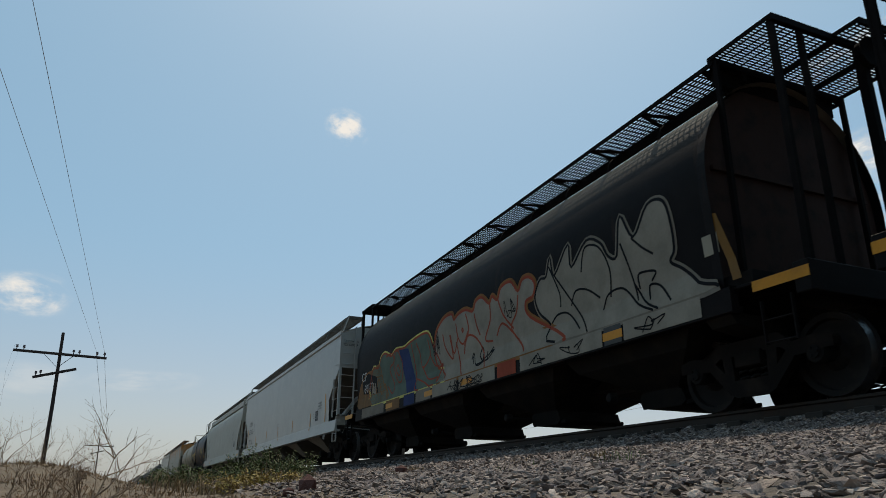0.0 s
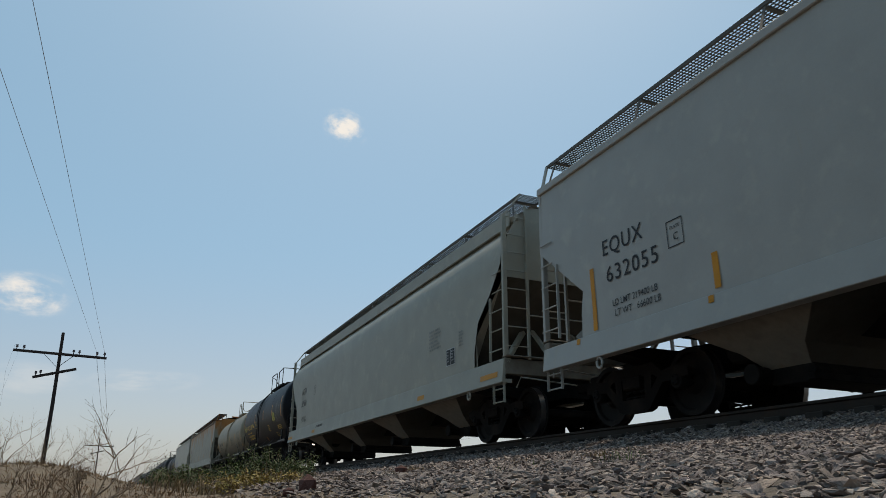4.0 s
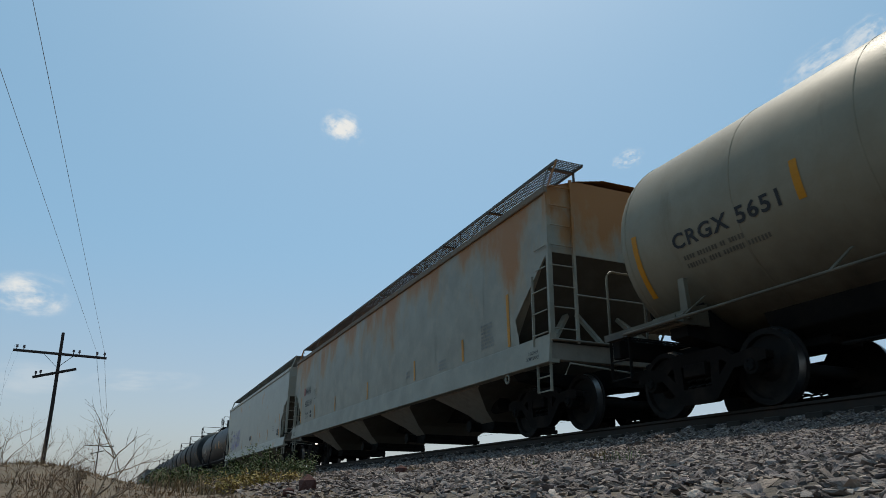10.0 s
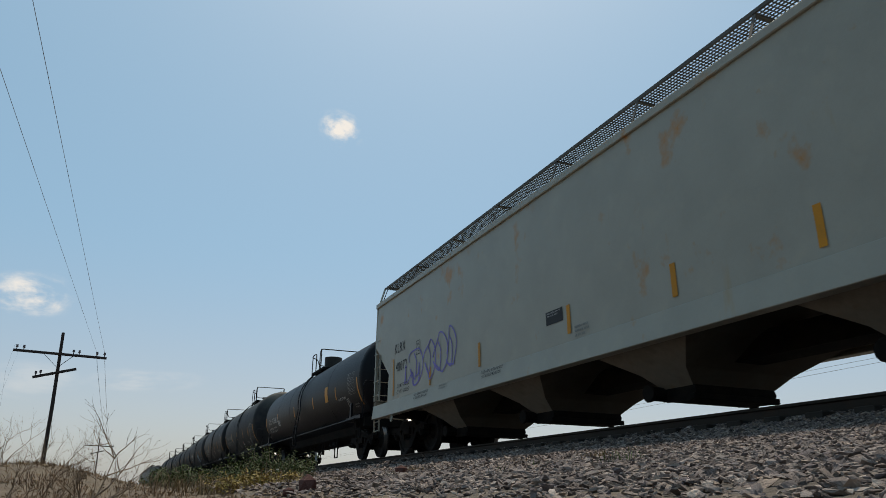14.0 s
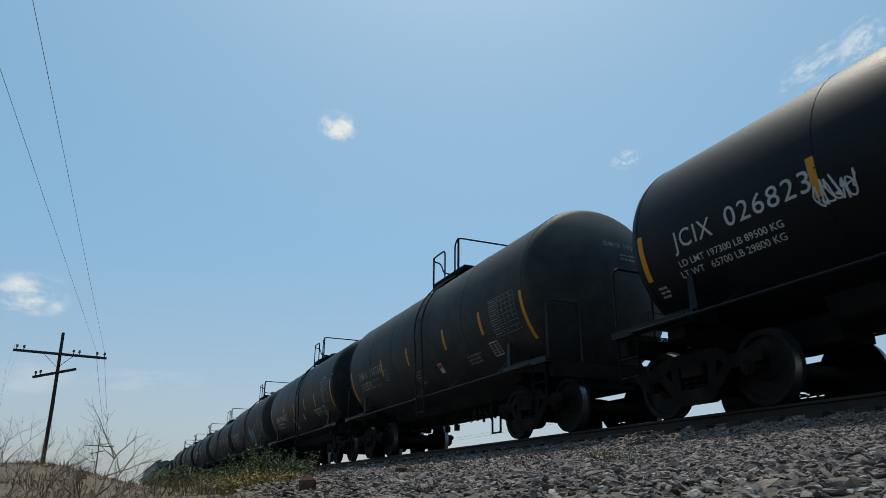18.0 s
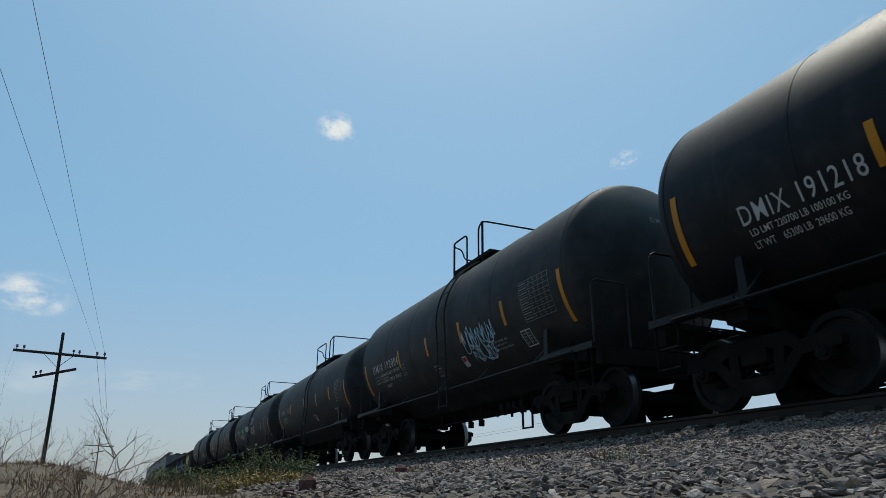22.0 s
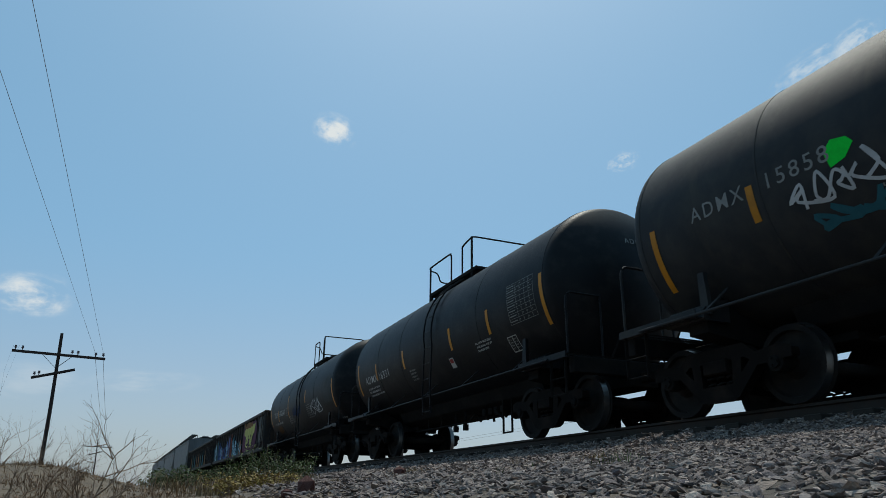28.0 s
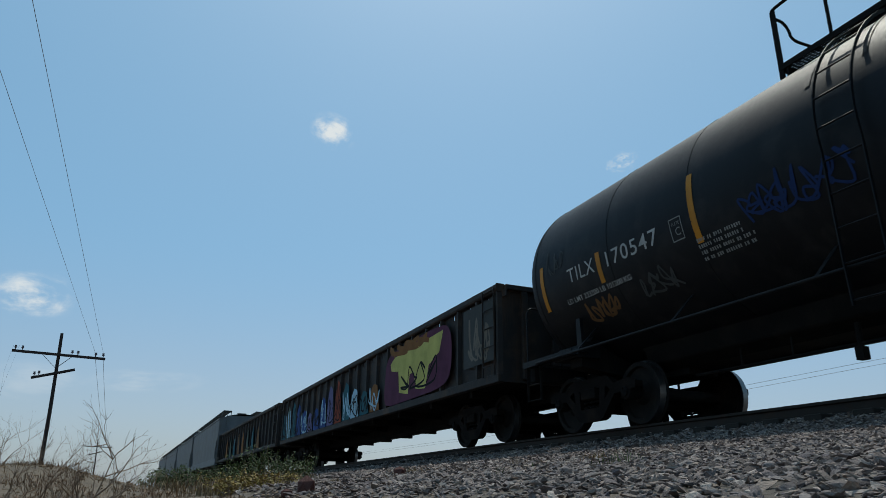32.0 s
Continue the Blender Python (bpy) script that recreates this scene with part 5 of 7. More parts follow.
def build_clods():
    """Crumbs of dry earth over the sandy ground and the mound."""
    rng = random.Random(31)
    g = Geo()
    for _ in range(2600):
        d = rng.uniform(2.2, 9.5)
        x, y = spot(rng.uniform(-14, 16), d)
        if x > -6.7:
            continue
        s = rng.uniform(0.004, 0.016) * (0.6 + d * 0.09)
        z = height(x, y) + s * 0.2
        a = rng.uniform(0, 3)
        k = [s * rng.uniform(0.6, 1.4) for _ in range(6)]
        ca, sa = math.cos(a), math.sin(a)
        g.add([(x + ca * k[0], y + sa * k[0], z), (x - ca * k[1], y - sa * k[1], z), (x - sa * k[2], y + ca * k[2], z), (x + sa * k[3], y - ca * k[3], z), (x, y, z + k[4] * 0.7), (x, y, z - k[5] * 0.7)],
              [(0, 2, 4), (2, 1, 4), (1, 3, 4), (3, 0, 4), (2, 0, 5), (1, 2, 5), (3, 1, 5), (0, 3, 5)])
    tagged(new("earth_clods", g.mesh("earth_clods", "clod")), "crumbs of dry brown earth on the sandy ground", "soil", kind="stuff")


def rock(name, x, y, size, mat, label, seed, squash=0.8):
    rng = random.Random(seed)
    bm = bmesh.new()
    bmesh.ops.create_icosphere(bm, subdivisions=1, radius=1.0)
    for v in bm.verts:
        k = 1 + 0.25 * noise.noise(v.co * 1.7 + Vector((seed, 0, 0))) + rng.uniform(-0.07, 0.07)
        v.co = Vector((v.co.x * k, v.co.y * k * 0.9, v.co.z * k * squash)) * size
    me = bpy.data.meshes.new(name)
    bm.to_mesh(me)
    bm.free()
    me.shade_flat()
    me.materials.append(M[mat])
    ob = new(name, me)
    ob.matrix_basis = pose(x, y, height(x, y) + size * squash * 0.55, 0, 0, rng.uniform(0, 360))
    return tagged(ob, label, "rock")


def spot(az, d):
    """A place on the ground, by the angle to the right of the track and the distance from the tripod's foot."""
    return EYE.x + d * math.sin(radians(az)), d * math.cos(radians(az))


build_clods()
rock("rock", *spot(13.3, 4.3), 0.062, "redrock", "dark reddish lava rock among the grass", 3, 1.0)
rock("rock", *spot(11.9, 3.9), 0.035, "redrock", "small dark rock beside a reddish one", 5)
rock("rock", *spot(20.3, 6.9), 0.07, "redrock", "reddish stone on the ballast bank", 8)
for i, (az, d, s) in enumerate(((47.5, 2.15, 0.026), (42.0, 2.6, 0.028), (33.0, 3.2, 0.034), (27.0, 3.9, 0.040), (29.5, 3.3, 0.034), (51.0, 2.0, 0.022))):
    rock("rock", *spot(az, d), s, "stone", "larger grey ballast stone lying proud", 20 + i, 0.55)


# ---- plants ----
def blades(name, label, spots, mat, height_range, count, spread, lean, seed, width=0.004):
    """Clumps of thin blades that rise from the ground and bend over."""
    rng = random.Random(seed)
    g = Geo()
    for cx, cy, k in spots:
        for _ in range(int(count * k)):
            x, y = cx + rng.gauss(0, spread * k), cy + rng.gauss(0, spread * k)
            z, h = height(x, y) - 0.01, rng.uniform(*height_range) * k
            a, l = rng.uniform(0, 6.283), rng.uniform(0.1, lean) * h
            w = width * rng.uniform(0.6, 1.5)
            px, py = -math.sin(a) * w, math.cos(a) * w
            p1 = (x + math.cos(a) * l * 0.35, y + math.sin(a) * l * 0.35, z + h * 0.6)
            p2 = (x + math.cos(a) * l, y + math.sin(a) * l, z + h * rng.uniform(0.8, 1.0))
            g.add([(x - px, y - py, z), (x + px, y + py, z), (p1[0] + px * 0.7, p1[1] + py * 0.7, p1[2]), (p1[0] - px * 0.7, p1[1] - py * 0.7, p1[2]), p2], [(0, 1, 2, 3), (3, 2, 4)])
    return tagged(new(name, g.mesh(name, mat)), label, "grass", kind="stuff")


def leaf(g, q, d, up, size, rng):
    d, up = d.normalized(), up.normalized()
    s = d.cross(up).normalized() * size * 0.36
    m = q + d * size * 0.5 + up * size * 0.08
    e = q + d * size
    g.add([q, m + s, e, m - s], [(0, 1, 2), (0, 2, 3)])


def weed(cx, cy, h, r, stems, leaves, mat, seed, label, size=0.05):
    """A leafy weed: thin stems from one root, each with many small leaves."""
    rng = random.Random(seed)
    root = thing("weed", label, "plant", m=pose(cx, cy, height(cx, cy)))
    gs, gl = Geo(), Geo()
    for _ in range(stems):
        a, o = rng.uniform(0, 6.283), rng.uniform(0.15, 1.0) * r
        hh = h * rng.uniform(0.45, 1.0) * (1.15 - 0.4 * o / r)
        base = Vector((rng.gauss(0, r * 0.35), rng.gauss(0, r * 0.35), -0.02))
        tip = base + Vector((math.cos(a) * o * 0.6, math.sin(a) * o * 0.6, hh))
        mid = base.lerp(tip, 0.5) + Vector((rng.uniform(-0.04, 0.04), rng.uniform(-0.04, 0.04), 0.04))
        pts = curve_through([tuple(base), tuple(mid), tuple(tip)], 4)
        gs.tube(pts, [0.005 * (1 - 0.7 * i / len(pts)) for i in range(len(pts))], 4)
        for _ in range(leaves):
            q = Vector(pts[rng.randrange(2, len(pts))]) + Vector((rng.gauss(0, 0.02), rng.gauss(0, 0.02), rng.gauss(0, 0.02)))
            leaf(gl, q, Vector((rng.gauss(0, 1), rng.gauss(0, 1), rng.gauss(0.1, 0.6))), Vector((rng.gauss(0, 0.5), rng.gauss(0, 0.5), 1)), size * rng.uniform(0.5, 1.3), rng)
    tagged(part("stem", gs.mesh("stem", "twig"), root), kind="stuff")
    tagged(part("leaf", gl.mesh("leaf", mat), root), kind="stuff")
    return root


def bare_bush(cx, cy, h, seed, label, stems=7, lean=(0.3, 0.0), depth=3, r0=0.0055):
    """A dead bush: forking twigs with a few dry seed heads."""
    rng = random.Random(seed)
    root = thing("dead_bush", label, "plant", m=pose(cx, cy, height(cx, cy)))
    heads = Geo()

    def grow(g, q, d, length, r, k):
        pts, p, dd = [q], q, d
        for _ in range(4):
            dd = (dd + Vector((rng.gauss(0, 0.16), rng.gauss(0, 0.16), rng.gauss(0.03, 0.10)))).normalized()
            p = p + dd * length / 4
            pts.append(p)
        g.tube(pts, [r * (1 - 0.16 * i) for i in range(5)], 4)
        if k == 0:
            for _ in range(rng.randrange(0, 2)):
                leaf(heads, p, Vector((rng.gauss(0, 1), rng.gauss(0, 1), rng.gauss(0, 1))), Vector((0, 0.3, 1)), 0.007, rng)
            return
        for _ in range(rng.randrange(2, 5)):
            grow(g, pts[rng.randrange(2, 5)], (dd + Vector((rng.gauss(0, 0.55), rng.gauss(0, 0.55), rng.gauss(0.15, 0.4)))).normalized(), length * rng.uniform(0.4, 0.7), r * 0.5, k - 1)
    for _ in range(stems):
        g = Geo()
        grow(g, Vector((rng.gauss(0, 0.03), rng.gauss(0, 0.03), -0.02)), Vector((lean[0] + rng.gauss(0, 0.5), lean[1] + rng.gauss(0, 0.4), 1.0)).normalized(), h * rng.uniform(0.45, 0.75), r0, depth)
        part("branch", g.mesh("branch", "twig"), root)
    tagged(part("seed_head", heads.mesh("seed_head", "drygrass"), root), kind="stuff")
    return root


bare_bush(*spot(-2.9, 4.4), 0.62, 11, "dead grey-brown bush of thin forking twigs", 3, (0.75, 0.0), 3, 0.0075)
bare_bush(*spot(-1.6, 4.7), 0.52, 12, "leafless dry bush leaning beside the track", 5, (0.25, 0.0), 3, 0.0042)
bare_bush(*spot(-4.6, 4.7), 0.50, 17, "spreading dead bush of brown twigs", 4, (0.45, 0.0), 3, 0.004)
bare_bush(*spot(-0.2, 4.9), 0.36, 18, "dead bush with thin bare twigs", 3, (0.3, 0.0), 3, 0.0035)
bare_bush(*spot(-6.6, 4.5), 0.34, 19, "dead brown twigs lying over sandy soil", 3, (0.8, 0.0), 2, 0.005)
bare_bush(*spot(-7.2, 7.6), 0.42, 13, "bare dry bush on the sandy mound", 6, (0.0, 0.0), 3, 0.004)
bare_bush(*spot(-5.2, 7.8), 0.36, 14, "thin dead twigs on the sandy mound", 4, (0.1, 0.0), 2, 0.0035)
for k, (az, d, h) in enumerate(((-6.0, 5.6, 0.20), (-4.2, 5.2, 0.24), (-2.4, 6.3, 0.22), (0.8, 5.6, 0.26), (2.4, 6.2, 0.20), (-8.2, 6.4, 0.20))):
    bare_bush(*spot(az, d), h, 40 + k, "low brown dead brush on sandy soil", 4, (0.1, 0.0), 2, 0.0035)
rngw = random.Random(4)
for az, d, h, r, n in ((9.6, 10.6, 0.50, 0.42, 22), (10.9, 11.0, 0.52, 0.40, 22), (12.3, 11.2, 0.42, 0.30, 16), (8.3, 10.4, 0.40, 0.40, 18), (11.5, 9.8, 0.34, 0.35, 18), (13.2, 12.2, 0.40, 0.22, 10)):
    weed(*spot(az, d), h, r, n, 60, "green", rngw.randrange(999), "dark green leafy weed growing at the ballast's edge", 0.03)
for az, d, h, r, n in ((3.4, 9.2, 0.26, 0.42, 20), (5.0, 9.0, 0.28, 0.45, 22), (6.6, 9.3, 0.28, 0.42, 20), (4.2, 9.9, 0.30, 0.4, 18), (7.6, 9.0, 0.22, 0.35, 16), (2.6, 10.5, 0.26, 0.4, 14)):
    weed(*spot(az, d), h, r, n, 50, "green", rngw.randrange(999), "low green weed in dry grass", 0.026)
for az, d, h, r, n in ((7.0, 6.4, 0.16, 0.22, 16), (8.6, 6.2, 0.17, 0.22, 18), (10.4, 6.4, 0.15, 0.25, 16), (12.0, 6.6, 0.13, 0.2, 12), (9.4, 5.4, 0.12, 0.16, 12), (7.6, 5.2, 0.10, 0.12, 10)):
    weed(*spot(az, d), h, r, n, 40, "olive", rngw.randrange(999), "yellowing low weed on sandy soil", 0.02)
blades("dry_grass", "straw-coloured dry grass round the dead bush", [(*spot(a, d), k) for a, d, k in
       [(rngw.uniform(-6.5, 3.5), rngw.uniform(4.2, 7.5), rngw.uniform(0.5, 1.1)) for _ in range(46)]], "deadgrass", (0.04, 0.11), 60, 0.14, 1.6, 1, 0.0022)
blades("brown_grass", "matted brown dead grass at the foot of the bush", [(*spot(a, d), k) for a, d, k in
       [(rngw.uniform(-6.5, 4.5), rngw.uniform(3.3, 4.9), rngw.uniform(0.5, 1.1)) for _ in range(100)]], "deadgrass", (0.03, 0.10), 110, 0.12, 1.6, 11, 0.0026)
blades("dry_grass", "thin dry grass between the green weeds", [(*spot(a, d), k) for a, d, k in
       [(rngw.uniform(2.0, 14.0), rngw.uniform(6.0, 11.5), rngw.uniform(0.6, 1.1)) for _ in range(50)]], "drygrass", (0.06, 0.18), 30, 0.12, 0.9, 2)
blades("dry_grass", "tufts of golden dry grass on the ballast", [(*spot(a, d), k) for a, d, k in
       ((21.6, 7.2, 0.7), (20.9, 7.3, 0.6), (19.6, 7.1, 0.55), (35.6, 4.75, 0.7), (35.0, 4.9, 0.6), (29.4, 6.0, 0.5), (15.2, 5.2, 0.45))], "drygrass", (0.07, 0.13), 90, 0.07, 0.8, 3, 0.0025)
blades("dry_grass", "tuft of dry grass on the crest of the mound", [(*spot(a, d), k) for a, d, k in
       ((-5.9, 8.0, 0.9), (-6.6, 8.1, 0.8), (-5.3, 8.1, 0.7), (-4.6, 8.0, 0.5))], "drygrass", (0.03, 0.08), 160, 0.10, 1.2, 5, 0.0025)
blades("dry_grass", "dry straw grass over the sandy mound", [(*spot(a, d), k) for a, d, k in
       [(rngw.uniform(-13.0, 1.0), rngw.uniform(5.0, 8.6), rngw.uniform(0.4, 0.8)) for _ in range(12)]], "drygrass", (0.03, 0.08), 22, 0.16, 0.9, 8, 0.003)
blades("green_grass", "sparse green grass blades among the stones", [(*spot(a, d), k) for a, d, k in
       ((37.2, 3.6, 0.8), (36.5, 3.7, 0.7), (28.0, 3.8, 0.5), (30.5, 4.6, 0.5))], "green", (0.07, 0.14), 26, 0.07, 1.3, 6, 0.0022)


# ---- line of telegraph poles ----
def insulator():
    g = Geo()
    g.prism([(0.02 * math.cos(k * 1.0472), 0.02 * math.sin(k * 1.0472)) for k in range(6)], "z", 0.0, 0.12)
    for z0, z1, q in ((0.10, 0.15, 0.06), (0.15, 0.19, 0.045), (0.19, 0.22, 0.055)):
        g.prism([(q * math.cos(k * 0.628), q * math.sin(k * 0.628)) for k in range(10)], "z", z0, z1)
    return g.mesh("insulator", "glass_ins", smooth=50)


def telegraph_pole(x, y, top, label, yaw, scale=1.0):
    pole = thing("telegraph_pole", label, "utility pole", "telegraph poles", pose(x, y, height(x, y)))
    base = -0.1
    h = top - height(x, y)
    part("pole", Geo().tube([(0.10, 0, base), (0.05, 0, h * 0.5), (-0.06, 0, h)], [0.10, 0.085, 0.07], 10).mesh("pole", "wood", smooth=50), pole)
    a = radians(yaw)
    ax = Vector((math.cos(a), math.sin(a), 0))
    for dz, lo, hi, tilt, pins in ((-1.08, -1.98, 2.13, -0.03, (-1.85, -1.55, 0.62, 0.88, 1.68, 2.02)), (-2.0, -0.95, 0.87, 0.28, (-0.84, -0.65))):
        c = Vector((-0.06, -0.12, h + dz))
        q0, q1 = c + ax * lo - Vector((0, 0, tilt * -lo)), c + ax * hi + Vector((0, 0, tilt * hi))
        arm = part("crossarm", Geo().beam(q0, q1, 0.10, 0.12).mesh("crossarm", "wood", bevel=0.008), pole)
        for k in pins:
            part("insulator", shared("insulator", insulator), arm, at=Matrix.Translation(c + ax * k + Vector((0, 0, tilt * k + 0.05))))
    for s in (-1, 1):
        c = Vector((-0.06, -0.14, h - 1.06))
        part("arm_brace", Geo().beam(c + ax * 0.72 * s, (-0.04, -0.14, h - 1.75), 0.05, 0.02).mesh("arm_brace", "wood"), pole)
    return pole, h


P1 = (EYE.x - 3.42, 39.2)
P2 = (EYE.x - 3.30, 122.0)
telegraph_pole(*P1, 6.42, "leaning dark wooden telegraph pole with two crossarms", -3.0)
telegraph_pole(*P2, 6.6, "distant dark wooden telegraph pole with two crossarms", -2.0)
telegraph_pole(EYE.x - 4.6, -42.0, 6.5, "dark wooden telegraph pole with two crossarms", -3.0)


def hang(a, b, sag, r, name, label):
    a, b = Vector(a), Vector(b)
    pts = [a.lerp(b, k / 30) - Vector((0, 0, sag * 4 * (k / 30) * (1 - k / 30))) for k in range(31)]
    g = Geo().tube(pts, r, 5)
    return tagged(new(name, g.mesh(name, "wire", smooth=60)), label, "wire", "overhead wires")


for k, (x0, z0, x1, z1) in enumerate(((-1.50, 5.62, -2.05, 5.47), (-1.88, 5.64, -2.72, 5.40))):
    q = (EYE.x + x0, 39.1, z0)
    dx = (x1 - x0) / (39.1 - (9.8, 12.3)[k])
    hang(q, (EYE.x + x0 + dx * 81, -42.0, 5.6), 0.05, 0.005, "overhead_wire", "thin grey overhead wire between telegraph poles")
    hang(q, (P2[0] + 1.9 - 0.3 * k, P2[1], 5.7), 1.2, 0.009, "overhead_wire", "thin sagging overhead wire between telegraph poles")
for k in range(2):
    g = Geo().tube([(P1[0] - 1.75 - 0.25 * k, 39.1, 5.65), (P1[0] - 1.95 - 0.2 * k, 39.0, 4.4), (P1[0] - 2.25 + 0.2 * k, 38.9, 2.6), (P1[0] - 2.3 + 0.3 * k, 38.8, 1.2)], 0.003, 4)
    tagged(new("broken_wire", g.mesh("broken_wire", "wire")), "broken wire hanging loose from the crossarm", "wire")
FAR_X, FAR_Z = 32.3, 5.95
for k in range(2):
    tagged(new("overhead_wire", Geo().tube([(FAR_X, 0, FAR_Z + 1.0 + 0.3 * k), (FAR_X, 30, FAR_Z + 0.55 + 0.3 * k), (FAR_X, 60, FAR_Z + 0.3 * k), (FAR_X, 85, FAR_Z - 0.2 + 0.3 * k), (FAR_X, 140, FAR_Z + 0.2 + 0.3 * k), (FAR_X, 600, FAR_Z + 0.3 * k)], 0.011, 5).mesh("overhead_wire", "wire")),
           "thin overhead wire beyond the track", "wire", kind="structure")


# ---- clouds ----
def cloud_material(name, density, scale):
    m, n, l, b = nodes(name)
    out = n["Material Output"]
    co = n.new("ShaderNodeTexCoord").outputs["Generated"]
    mp = n.new("ShaderNodeMapping")
    mp.inputs["Location"].default_value, mp.inputs["Scale"].default_value = (-0.5, -0.5, 0), (1, 1, 0)
    l.new(co, mp.inputs["Vector"])
    ln = n.new("ShaderNodeVectorMath")
    ln.operation = "LENGTH"
    l.new(mp.outputs[0], ln.inputs[0])
    fall = n.new("ShaderNodeMapRange")
    fall.inputs["From Min"].default_value, fall.inputs["From Max"].default_value = 0.5, 0.08
    l.new(ln.outputs["Value"], fall.inputs["Value"])
    t = n.new("ShaderNodeTexNoise")
    t.noise_dimensions = "4D"
    t.inputs["Scale"].default_value, t.inputs["Detail"].default_value, t.inputs["Roughness"].default_value = scale, 8.0, 0.56
    l.new(co, t.inputs["Vector"])
    l.new(n.new("ShaderNodeObjectInfo").outputs["Random"], t.inputs["W"])
    sharp = n.new("ShaderNodeMapRange")
    sharp.inputs["From Min"].default_value, sharp.inputs["From Max"].default_value = 0.36, 0.68
    l.new(t.outputs["Fac"], sharp.inputs["Value"])
    mu = n.new("ShaderNodeMath")
    mu.operation = "MULTIPLY"
    l.new(fall.outputs[0], mu.inputs[0])
    l.new(sharp.outputs[0], mu.inputs[1])
    fac = n.new("ShaderNodeMapRange")
    fac.interpolation_type = "SMOOTHSTEP"
    fac.inputs["From Min"].default_value, fac.inputs["From Max"].default_value, fac.inputs["To Max"].default_value = 0.06, 0.78, density
    l.new(mu.outputs[0], fac.inputs["Value"])
    em = n.new("ShaderNodeEmission")
    em.inputs["Color"].default_value, em.inputs["Strength"].default_value = (0.98, 0.99, 1.0, 1), 1.0
    tr = n.new("ShaderNodeBsdfTransparent")
    mx = n.new("ShaderNodeMixShader")
    l.new(fac.outputs[0], mx.inputs["Fac"])
    l.new(tr.outputs[0], mx.inputs[1])
    l.new(em.outputs[0], mx.inputs[2])
    l.new(mx.outputs[0], out.inputs["Surface"])
    return m


CLOUDS = []


def cloud(way, w, h, mat, drift, roll=0.0):
    """A far sheet of vapour in the direction way, w by h at 2,000 metres, bulging towards the viewer, that drifts."""
    d = Vector(way).normalized()
    g = Geo()
    g.strip([[(w * (i / 8 - 0.5), h * (j / 6 - 0.5), -0.1 * w * ((i / 8 - 0.5) ** 2 + (j / 6 - 0.5) ** 2)) for i in range(9)] for j in range(7)])
    ob = new("backdrop_cloud", g.mesh("backdrop_cloud", mat, smooth=60))
    ob.visible_shadow = False
    m = look(EYE + d * 2000, EYE + d * 4000, roll)
    ob.matrix_basis = m
    CLOUDS.append((ob, m, Vector(drift)))
    return tagged(ob, "small white fair-weather cloud in the sky", "cloud", kind="structure")


PUFF = cloud_material("thin_cloud", 1.0, 3.0)
WISP = cloud_material("wispy_cloud", 0.55, 6.0)
HAZE = cloud_material("faint_cloud_bank", 0.22, 3.0)
for way, w, h, mat, drift, roll in (((0.2225, 0.8505, 0.4765), 170, 120, PUFF, (-36, 6, -14), -20), ((-0.134, 0.965, 0.2255), 260, 150, PUFF, (12, 2, 2), 0),
                                    ((0.713, 0.494, 0.497), 260, 110, WISP, (-26, 20, -6), 25), ((0.7355, 0.4485, 0.508), 180, 120, WISP, (-26, 20, -6), 35),
                                    ((0.5755, 0.694, 0.4325), 120, 70, WISP, (-18, 12, -6), 15), ((0.775, 0.502, 0.392), 300, 170, PUFF, (-30, 20, -6), 10),
                                    ((-0.115, 0.985, 0.125), 420, 130, HAZE, (10, 2, 2), 0), ((0.01, 0.99, 0.135), 380, 90, HAZE, (10, 2, 2), 4), ((0.778, 0.538, 0.325), 360, 260, PUFF, (-30, 20, -6), 0), ((0.742, 0.45, 0.47), 190, 90, WISP, (-24, 16, -6), 20)):
    cloud(way, w, h, mat, drift, roll)


# ---- the train, from its head to its tail ----
car0, h0, k0 = cylinder_hopper("dark brown cylindrical grain hopper car on the track", -12.74, 3.96)
car1, h1, k1 = cylinder_hopper("dark brown cylindrical grain hopper car covered in graffiti", 4.97, 21.44, -0.405)
car2, h2, k2 = hopper("clean light grey covered hopper car with yellow reflective strips", 22.43, 41.6, "grey", 4, sill=(0.87, 1.23))
car3, h3, k3 = hopper("cream grey covered hopper car with rounded shoulders", 42.93, 61.28, "acf", 4, curved=True, trucks_in=1.43)
car4, h4, k4 = tank_car("short glossy black tank car with yellow lettering", 63.25, 73.7, "blacknew", r=1.59, rails=(2.07, 0.78, 0.21, -0.75, -1.10))
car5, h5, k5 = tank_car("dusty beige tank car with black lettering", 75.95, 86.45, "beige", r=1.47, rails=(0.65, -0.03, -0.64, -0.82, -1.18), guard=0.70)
k5.dy -= 0.175
car6, h6, k6 = hopper("grey covered hopper car with heavy rust streaks", 88.31, 107.6, "rusty", 4, trucks_in=1.28, sill=(1.01, 1.47))
car7, h7, k7 = hopper("pale grey covered hopper car with a purple graffiti tag", 109.08, 127.4, "klrx", 4, trucks_in=1.32, sill=(0.88, 1.23), pitch=3.56)
car8, h8, k8 = tank_car("long black tank car with a tall manway", 129.5, 144.9, "blacknew", r=1.40, crown=2.0, manway=True, trucks_in=0.5, rails=(1.15, 0.50, -0.10, -0.30, -0.80))
k8.dy -= 0.2
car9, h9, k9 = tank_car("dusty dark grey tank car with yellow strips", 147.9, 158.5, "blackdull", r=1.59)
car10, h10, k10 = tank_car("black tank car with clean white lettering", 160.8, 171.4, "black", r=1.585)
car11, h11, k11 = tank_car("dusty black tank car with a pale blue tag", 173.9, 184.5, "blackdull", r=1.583)
